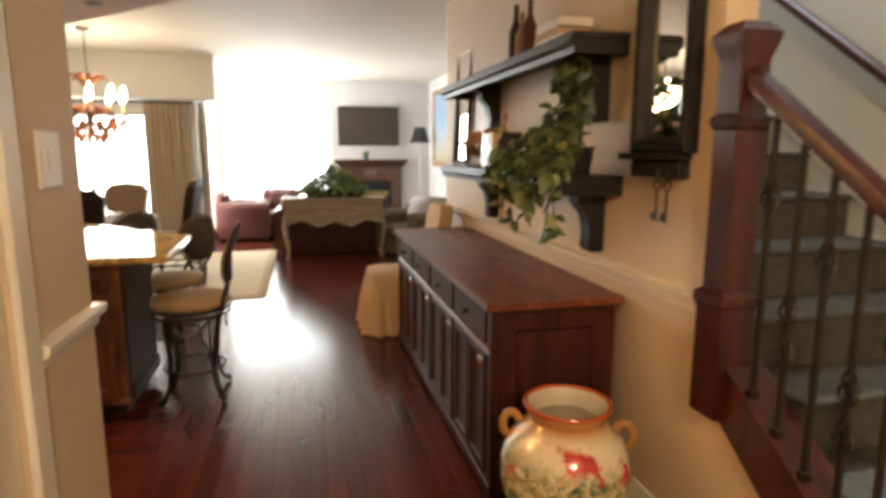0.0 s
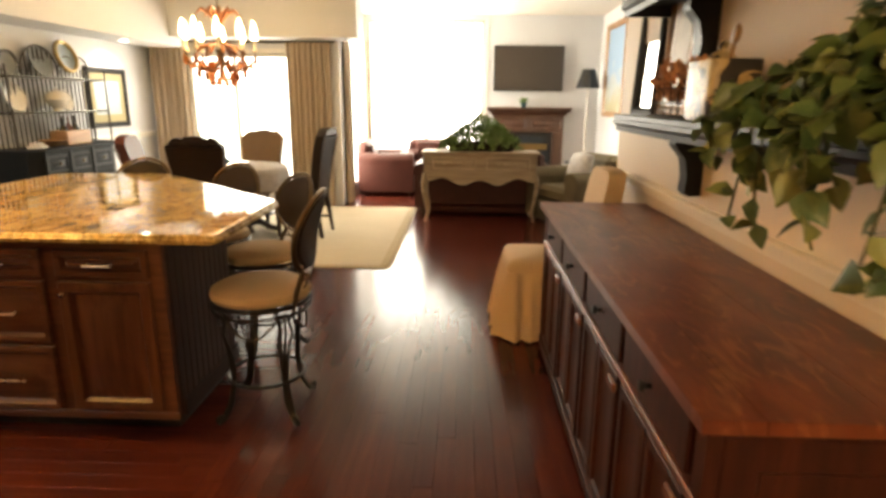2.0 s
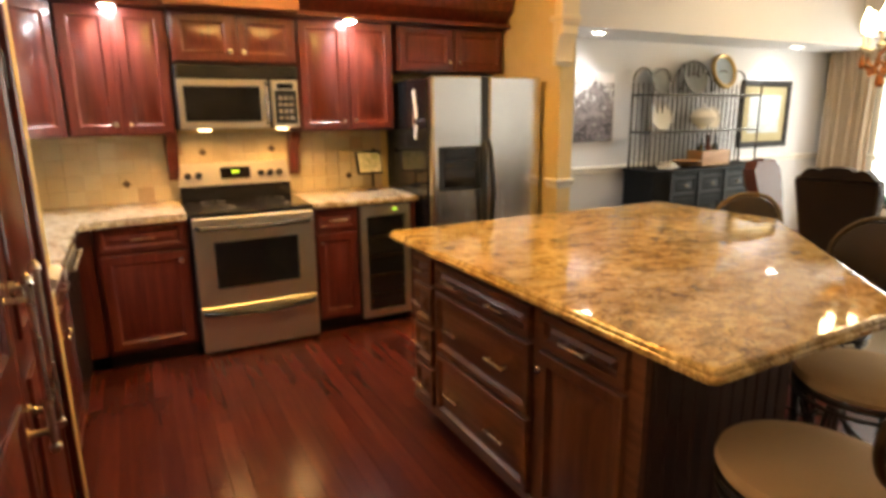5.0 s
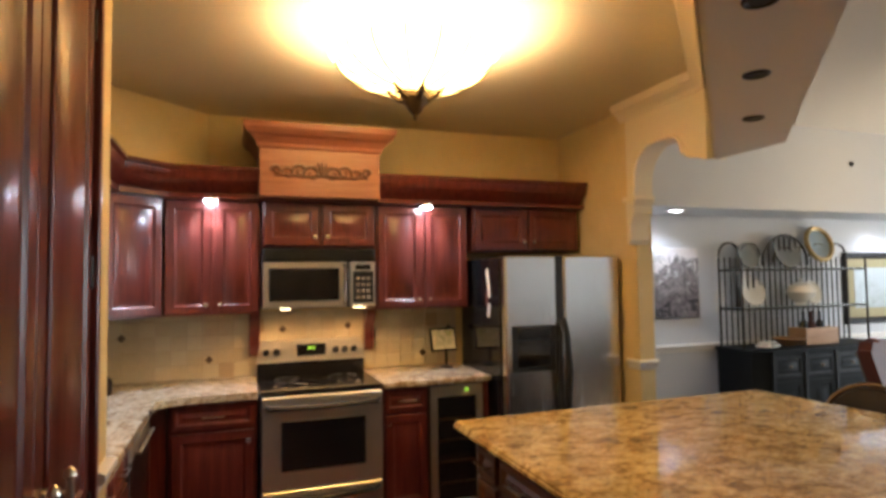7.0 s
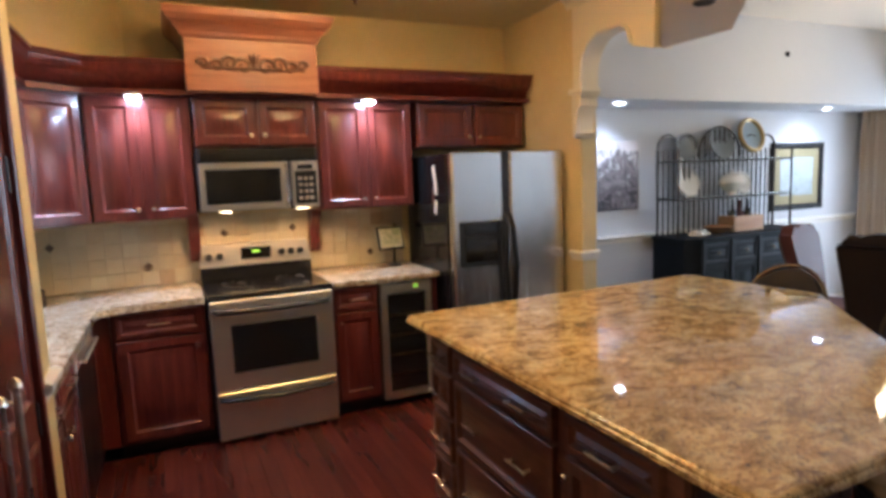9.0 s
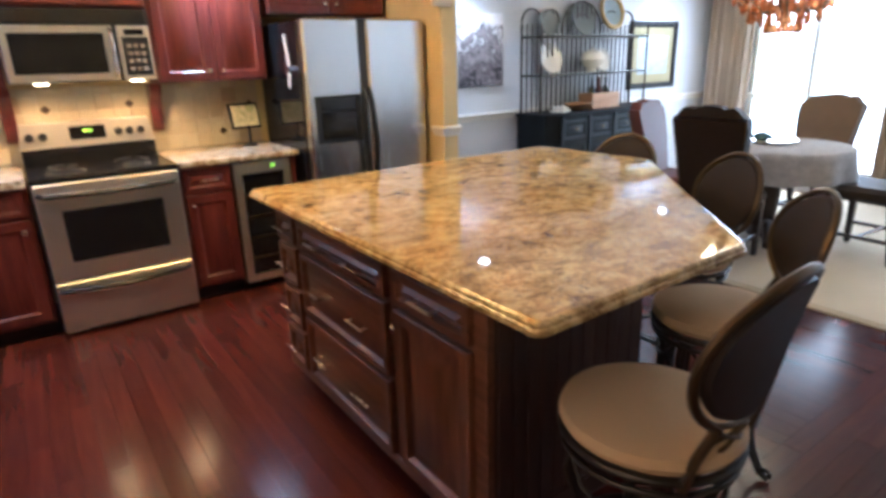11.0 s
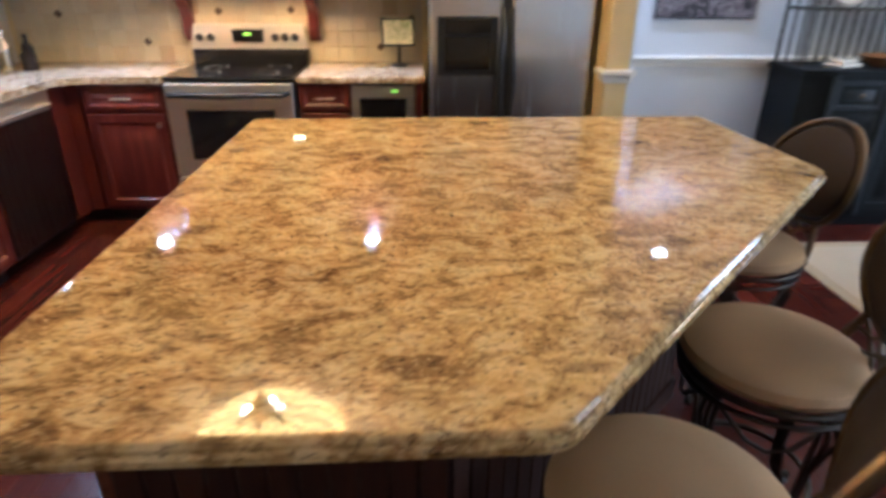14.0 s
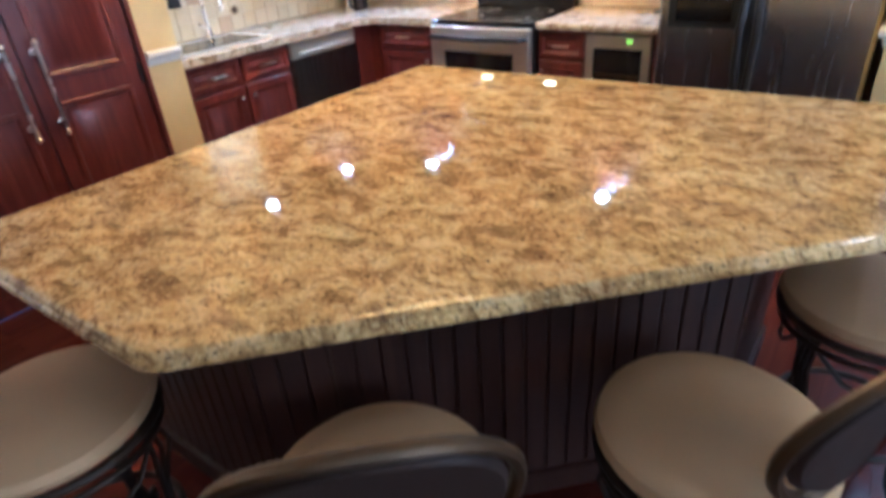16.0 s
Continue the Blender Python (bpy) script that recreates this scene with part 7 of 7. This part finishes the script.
part("apron", Geo().add([(x, -0.20, z) for x, z in ap2] + [(x, -0.17, z) for x, z in ap2], [tuple(range(k)), tuple(range(k, 2 * k))] + [(i, (i + 1) % k, k + (i + 1) % k, k + i) for i in range(k)]), M_white_wood, cs, "scalloped carved front apron", smooth=30)
part("back_panel", Geo().box(-0.66, 0.17, 0.55, 0.66, 0.20, 0.87), M_white_wood, cs)
for s in (-1, 1):
    part("drawer_front", Geo().panel(s * 0.32 - 0.27, 0.66, s * 0.32 + 0.27, 0.83, -0.214, 0.014, 0.03), M_white_wood, cs)
    part("end_panel", Geo().box(s * 0.66 - 0.015, -0.20, 0.55, s * 0.66 + 0.015, 0.20, 0.87, 0.004), M_white_wood, cs)
    part("carving", Geo().tube([(s * 0.32 - 0.12, -0.222, 0.745), (s * 0.32 - 0.06, -0.226, 0.77), (s * 0.32, -0.224, 0.74), (s * 0.32 + 0.06, -0.226, 0.77), (s * 0.32 + 0.12, -0.222, 0.745)], 0.01, 6), M_white_wood, cs, "carved drawer garland")
    for y in (-0.19, 0.19):
        part("leg", Geo().tube([(s * 0.655, y, 0.62), (s * 0.68, y * 1.06, 0.50), (s * 0.665, y, 0.32), (s * 0.63, y * 0.97, 0.14), (s * 0.65, y * 1.04, 0.035), (s * 0.665, y * 1.08, 0.016)], [0.036, 0.034, 0.026, 0.018, 0.02, 0.016], 10), M_white_wood, cs, "cabriole leg")
M_fern = mottled("fresh_green_leaf", (0.09, 0.16, 0.035), (0.17, 0.25, 0.07), 0.6, 20, 90, 0.0)
pl = thing("potted_fern", "bushy green plant in a low dark trough on the console", "plant", pose(1.26, 10.58, 0.855) @ Matrix.Scale(1.22, 4))
part("trough", Geo().rings([[(x * s, y * s, z) for x, y in ((-0.34, -0.10), (0.34, -0.10), (0.34, 0.10), (-0.34, 0.10))] for s, z in ((0.9, 0.0), (1.0, 0.09), (0.95, 0.09), (0.92, 0.06))]), M_leather_dark, pl, "low dark trough")
rnd = random.Random(21)
g = Geo()
for i in range(620):
    a, u = rnd.uniform(0, 2 * math.pi), rnd.random() ** 0.6
    hh = 0.27 * (1 - u * 0.75) * rnd.uniform(0.5, 1.15) + (0.08 if rnd.random() < 0.06 else 0)
    c = Vector((0.42 * u * math.cos(a), 0.20 * u * math.sin(a), 0.07 + hh - 0.09 * u * u))
    q = Euler((rnd.uniform(-1, 1), rnd.uniform(-1, 1), rnd.uniform(0, 6.3))).to_matrix().to_4x4()
    l, w = rnd.uniform(0.04, 0.085), rnd.uniform(0.008, 0.016)
    g.add([(0, -l, 0), (w, 0, 0.006), (0, l, -0.01), (-w, 0, 0.006)], [(0, 1, 2), (0, 2, 3)], Matrix.Translation(c) @ q)
tagged(part("foliage", g, M_fern, pl, "dense small green leaves", smooth=0), kind="stuff")


def sofa(name, label, m, w, mat, seats=2):
    """Faces local -y; w is its width along x."""
    s = thing(name, label, "sofa" if seats > 1 else "armchair", m)
    part("base", Geo().box(-w / 2 + 0.08, -0.40, 0.02, w / 2 - 0.08, 0.38, 0.28, 0.03), mat, s)
    for i in range(seats):
        x0 = -w / 2 + 0.19 + (w - 0.38) * i / seats
        x1 = -w / 2 + 0.19 + (w - 0.38) * (i + 1) / seats
        part("seat_cushion", Geo().box(x0 + 0.005, -0.43, 0.28, x1 - 0.005, 0.20, 0.46, 0.05), mat, s)
        part("back_cushion", Geo().box(x0 + 0.005, 0.10, 0.42, x1 - 0.005, 0.34, 0.84, 0.07, pose(0, 0.03, 0, -6, 0, 0)), mat, s)
    part("backrest", Geo().box(-w / 2 + 0.10, 0.25, 0.10, w / 2 - 0.10, 0.44, 0.82, 0.06), mat, s)
    for sx in (-1, 1):
        arm = [(0.0, 0.08), (0.0, 0.48)] + [(0.09 + 0.115 * math.cos(radians(a)), 0.56 + 0.10 * math.sin(radians(a))) for a in range(205, -26, -22)] + [(0.18, 0.48), (0.18, 0.08)]
        k = len(arm)
        g = Geo().add([(sx * (w / 2 - x), -0.44, z) for x, z in arm] + [(sx * (w / 2 - x), 0.40, z) for x, z in arm], [tuple(range(k)), tuple(range(k, 2 * k))] + [(i, (i + 1) % k, k + (i + 1) % k, k + i) for i in range(k)])
        part("arm", g, mat, s, "rolled arm", smooth=40)
        for y in (-0.36, 0.36):
            part("foot", Geo().lathe([(0.02, 0.0), (0.035, 0.04), (0.03, 0.08), (0, 0.08)], 12, pose(sx * (w / 2 - 0.10), y, 0)), M_dark_leg, s)
    return s


M_olive = mottled("olive_green_upholstery", (0.11, 0.085, 0.045), (0.17, 0.135, 0.075), 0.8, 8, 200, 0.25)
M_sofa = mottled("dark_maroon_leather", (0.040, 0.012, 0.009), (0.080, 0.024, 0.017), 0.5, 7, 150, 0.2, Specular_IOR_Level=0.25)
sofa("leather_sofa", "dark maroon leather armchair with rolled arms beside the window", pose(-0.15, 12.80, 0, 0, 0, 90), 1.05, M_sofa, 1)
sofa("leather_sofa", "brown leather sofa behind the console, facing the fireplace", pose(1.30, 11.28, 0, 0, 0, 180), 1.75, M_sofa, 2)
sofa("leather_sofa", "low brown leather chair under the living room window", pose(0.45, 13.0, 0, 0, 0, 0), 0.85, M_sofa, 1)
ac = sofa("olive_armchair", "olive green upholstered armchair with rolled arms", pose(2.46, 10.55, 0, 0, 0, -62), 0.95, M_olive, 1)
solid("throw_pillow", Geo().rings([[(0.20 * s * math.cos(a) * (1 / max(abs(math.cos(a)), abs(math.sin(a)))) ** 0.6, d, 0.20 * s * math.sin(a) * (1 / max(abs(math.cos(a)), abs(math.sin(a)))) ** 0.6) for a in [2 * math.pi * i / 32 for i in range(32)]] for s, d in ((0.5, -0.07), (0.85, -0.045), (1.0, 0.0), (0.85, 0.045), (0.5, 0.07))]), M_cloth, "pale patterned throw pillow on the green armchair", "pillow", m=pose(2.46, 10.56, 0.66, -18, 0, -62), smooth=60)
M_fire = wood("dark_fireplace_wood", (0.045, 0.02, 0.012), (0.08, 0.036, 0.02), (0.12, 0.055, 0.032), 2, 0.4)
fp = thing("fireplace", "dark wooden mantel fireplace with arched glass screen", "fireplace", pose(2.11, FAR_Y, 0) @ Matrix.Diagonal((1, 1, 0.96, 1)))
part("mantel_shelf", Geo().rings([[(-w2, 0, z), (-w2, -d, z), (w2, -d, z), (w2, 0, z)] for w2, d, z in ((0.60, 0.14, 1.26), (0.62, 0.16, 1.30), (0.66, 0.20, 1.33), (0.68, 0.23, 1.36), (0.68, 0.23, 1.40))]), M_fire, fp, smooth=20)
part("header", Geo().box(-0.58, -0.13, 0.98, 0.58, 0, 1.262, 0.004), M_fire, fp)
for s in (-1, 1):
    part("pilaster", Geo().box(s * 0.58, -0.14, 0.0, s * 0.40, 0, 0.978, 0.006), M_fire, fp)
    part("panel", Geo().panel(s * 0.29 - 0.26, 1.03, s * 0.29 + 0.26, 1.22, -0.138, 0.01, 0.03), M_fire, fp)
part("firebox", Geo().box(-0.40, -0.05, 0.0, 0.40, -0.002, 0.978), M_black, fp, "dark firebox")
scr = [(-0.36, 0.02)] + [(0.36 * math.cos(radians(a)), 0.72 + 0.20 * math.sin(radians(a))) for a in range(180, -1, -12)] + [(0.36, 0.02)]
k = len(scr)
part("fire_screen", Geo().add([(x, -0.075, z) for x, z in scr] + [(x, -0.055, z) for x, z in scr], [tuple(range(k)), tuple(range(k, 2 * k))] + [(i, (i + 1) % k, k + (i + 1) % k, k + i) for i in range(k)]), M_hutch_grey, fp, "arched grey-blue fire screen", smooth=30)
part("screen_bar", Geo().box(-0.33, -0.082, 0.68, 0.33, -0.074, 0.78, 0.003), M_brass, fp, "brass screen band")
tv = thing("television", "wall-mounted flat dark television over the mantel", "television", pose(2.08, FAR_Y - 0.06, 1.60))
part("case", Geo().box(-0.565, -0.025, 0, 0.565, 0.04, 0.71, 0.008), M_black, tv)
part("screen", Geo().box(-0.545, -0.028, 0.02, 0.545, -0.024, 0.69, 0.001), mottled("dim_tv_glass", (0.045, 0.036, 0.030), (0.06, 0.048, 0.04), 0.12, 3, 90, 0.0), tv, "dim reflective screen")
part("wall_bracket", Geo().box(-0.2, 0.04, 0.2, 0.2, 0.058, 0.5), M_black, tv)
sp = thing("potted_plant", "small green plant in a pot on the mantel", "plant", pose(2.02, FAR_Y - 0.13, 1.344))
part("pot", Geo().lathe([(0.0, 0), (0.035, 0), (0.05, 0.07), (0.043, 0.07), (0, 0.05)], 16, caps=(False, False)), M_teal, sp)
g = Geo()
for i in range(70):
    q = Euler((rnd.uniform(-1.2, 1.2), rnd.uniform(-1.2, 1.2), rnd.uniform(0, 6.3))).to_matrix().to_4x4()
    g.add([(0, -0.03, 0), (0.01, 0, 0.004), (0, 0.03, -0.006), (-0.01, 0, 0.004)], [(0, 1, 2), (0, 2, 3)], Matrix.Translation((rnd.gauss(0, 0.035), rnd.gauss(0, 0.03), 0.10 + rnd.uniform(-0.03, 0.05))) @ q)
tagged(part("foliage", g, M_fern, sp, smooth=0), kind="stuff")
fl = thing("floor_lamp", "white spindle floor lamp with a black tapered shade", "floor lamp", pose(2.98, 12.98, 0))
part("shade", Geo().lathe([(0.19, 1.65), (0.10, 1.93), (0.094, 1.93), (0.184, 1.65)], 8, caps=(False, False)), M_black, fl, "black tapered shade", smooth=0)
part("pole", Geo().lathe([(0.012, 0.03), (0.016, 0.2), (0.024, 0.5), (0.013, 0.9), (0.022, 1.2), (0.013, 1.45), (0.009, 1.84), (0, 1.84)], 14), M_china, fl)
part("base", Geo().lathe([(0.14, 0), (0.14, 0.02), (0.05, 0.04), (0.015, 0.06), (0, 0.06)], 24), M_china, fl)
framed("wall_painting", "tall oak framed landscape painting with blue sky", "painting", pose(EAST_X, 12.40, 1.22, 0, 0, -90), 1.15, 1.35, 0.08, M_oak, painting_paint("blue_sky_landscape", [(0.3, (0.27, 0.22, 0.10)), (0.6, (0.38, 0.34, 0.20)), (0.9, (0.40, 0.46, 0.50)), (1.0, (0.26, 0.38, 0.52))], 5), "canvas", 0.04)
stb = thing("side_table", "small black iron side table beside the armchair", "side table", pose(2.72, 11.75, 0))
part("top", Geo().lathe([(0.0, 0.60), (0.25, 0.60), (0.26, 0.615), (0.25, 0.63), (0, 0.63)], 28, caps=(False, False)), M_black_wood, stb)
for i in range(3):
    part("leg", Geo().tube([(0.20, 0, 0.60), (0.24, 0, 0.45), (0.12, 0, 0.25), (0.22, 0, 0.02)], 0.012, 8, m=Matrix.Rotation(2.1 * i, 4, "Z")), M_iron, stb)

# ---- added fill light over the entry, out of view, brightens the hall ----
el = thing("entry_light", "added flush glass fill light over the entry, out of view", "ceiling light", pose(1.15, 0.55, CEIL))
part("plate", Geo().lathe([(0.17, 0), (0.17, -0.02), (0.15, -0.03), (0, -0.03)], 28), M_bronze, el)
part("glass", Geo().lathe([(0.15, -0.03), (0.13, -0.09), (0.07, -0.125), (0, -0.135)], 28, caps=(False, False)), plain_glow("lit_hall_fill_glass", (1.0, 0.80, 0.52), 5.0), el)
point_lamp("entry_bulb", (1.15, 0.55, CEIL - 0.22), HALL_FILL_WATTS, (1.0, 0.74, 0.46), 0.12)

# ---- backsplash tiles ----
def tile_mesh(mat, s=0.0978, d=0.009, c=0.003):
    return Geo().rings([[(-s / 2 + i, e, -s / 2 + i), (s / 2 - i, e, -s / 2 + i), (s / 2 - i, e, s / 2 - i), (-s / 2 + i, e, s / 2 - i)] for i, e in ((0, 0), (0, -d + c), (c, -d))], caps=(False, True)).mesh("tile", mat, 0)


TILES = [tile_mesh(m) for m in M_travertine]
HALF = [Geo().rings([[(-0.048 + i, e, -0.02 + i), (0.048 - i, e, -0.02 + i), (0.048 - i, e, 0.024 - i), (-0.048 + i, e, 0.024 - i)] for i, e in ((0, 0), (0, -0.006), (0.003, -0.009))], caps=(False, True)).mesh("tile", m, 0) for m in M_travertine[:2]]
rnd = random.Random(8)
for nm, m, w, lab in (("backsplash_range", pose(BACK_X + 0.004, 3.56, COUNTER, 0, 0, 90), 2.66, "tumbled travertine tile backsplash behind the range"),
                      ("backsplash_sink", pose(-1.43, SINK_Y + 0.004, COUNTER, 0, 0, 180), 2.14, "tumbled travertine tile backsplash behind the sink")):
    bs = tagged(new(nm, Geo().box(0, -0.002, 0, w, 0.003, 0.45).mesh(nm, M_grout, 0)), lab, "backsplash", kind="structure")
    bs.matrix_basis = m
    for r in range(5):
        cols = int(w / 0.1)
        for c in range(cols):
            t = new("tile", rnd.choices(TILES, (5, 4, 0.4))[0] if r < 4 else rnd.choice(HALF))
            t.parent = bs
            t.matrix_basis = pose(0.05 + c * 0.1 + 0.0, -0.002 - rnd.uniform(0, 0.001), 0.052 + r * 0.1 if r < 4 else 0.425, 0, rnd.choice((0, 90, 180)) if r < 4 else 0, 0)
    acc = Geo().rings([[(-0.028 + i, e, 0), (0, e, -0.028 + i), (0.028 - i, e, 0), (0, e, 0.028 - i)] for i, e in ((0, 0), (0, -0.006), (0.004, -0.009))], caps=(False, True)).mesh("accent_tile", M_accent, 0)
    for ax, az in (((0.84, 0.13), (1.33, 0.32), (1.80, 0.33), (2.59, 0.28), (2.38, 0.10), (0.30, 0.30)) if w > 2 else ((0.83, 0.21), (1.25, 0.31), (1.0, 0.15), (1.50, 0.15))):
        t = tagged(new("accent_tile", acc), "small dark stone diamond")
        t.parent = bs
        t.matrix_basis = pose(ax, -0.0105, az)

# ---- floor boards ----
def board_mesh(name, l, w, axis, mat):
    g = Geo()
    x, y = (w / 2, l / 2) if axis == 1 else (l / 2, w / 2)
    c = 0.0006
    g.rings([[(-x + i, -y + i, z), (x - i, -y + i, z), (x - i, y - i, z), (-x + i, y - i, z)] for i, z in ((0, -0.02), (0, -c), (c, 0.0))], caps=(False, True))
    return g.mesh(name, mat, 0)


PW, GAP = 0.083, 0.0006
fl_ob = bpy.data.objects["floor"]
rnd = random.Random(2)
cache = {}
rest = {0: Geo(), 1: Geo()}


def lay(axis, a0, a1, b0, b1, near):
    """Boards along axis between a0 and a1, in rows between b0 and b1."""
    rows = int(round((b1 - b0) / PW))
    w = (b1 - b0) / rows
    for r in range(rows):
        b = b0 + (r + 0.5) * w
        a = a0 - rnd.choice((0.0, 0.35, 0.7, 1.05))
        while a < a1 - 0.02:
            l = rnd.choice((1.0, 1.3, 1.6))
            s, e = max(a, a0), min(a + l, a1)
            a += l
            if e - s < 0.03:
                continue
            mid = (s + e) / 2
            x, y = (b, mid) if axis == 1 else (mid, b)
            ln = round(e - s - GAP, 3)
            if near(x, y):
                key = (axis, ln, round(w, 4))
                if key not in cache:
                    cache[key] = board_mesh("floor_board", ln, w - GAP, axis, M_plank_y if axis == 1 else M_plank_x)
                o = new("floor_board", cache[key])
                o.parent = fl_ob
                o.location = (x, y, 0)
            else:
                hx, hy = ((w - GAP) / 2, ln / 2) if axis == 1 else (ln / 2, (w - GAP) / 2)
                rest[axis].rings([[(x - hx, y - hy, z), (x + hx, y - hy, z), (x + hx, y + hy, z), (x - hx, y + hy, z)] for z in (-0.02, 0.0)], caps=(False, True))


def near_hall(x, y):
    return 0.05 < x < 1.5 and 2.6 < y < 8.6


def near_kitchen(x, y):
    return 4.1 < y < 7.2 and x > -2.95 and not (-1.55 < x < -0.4 and y > 5.6)


lay(1, -0.6, 13.45, 0.05, 3.25, near_hall)
lay(1, 8.2, 13.45, -3.0, 0.05, near_hall)
lay(0, -3.0, 0.05, 4.0, 8.2, near_kitchen)
for ax in (0, 1):
    o = part("floor_boards", rest[ax], M_rest[ax], fl_ob, smooth=0)
    tagged(o, "cherry floor boards", kind="stuff")
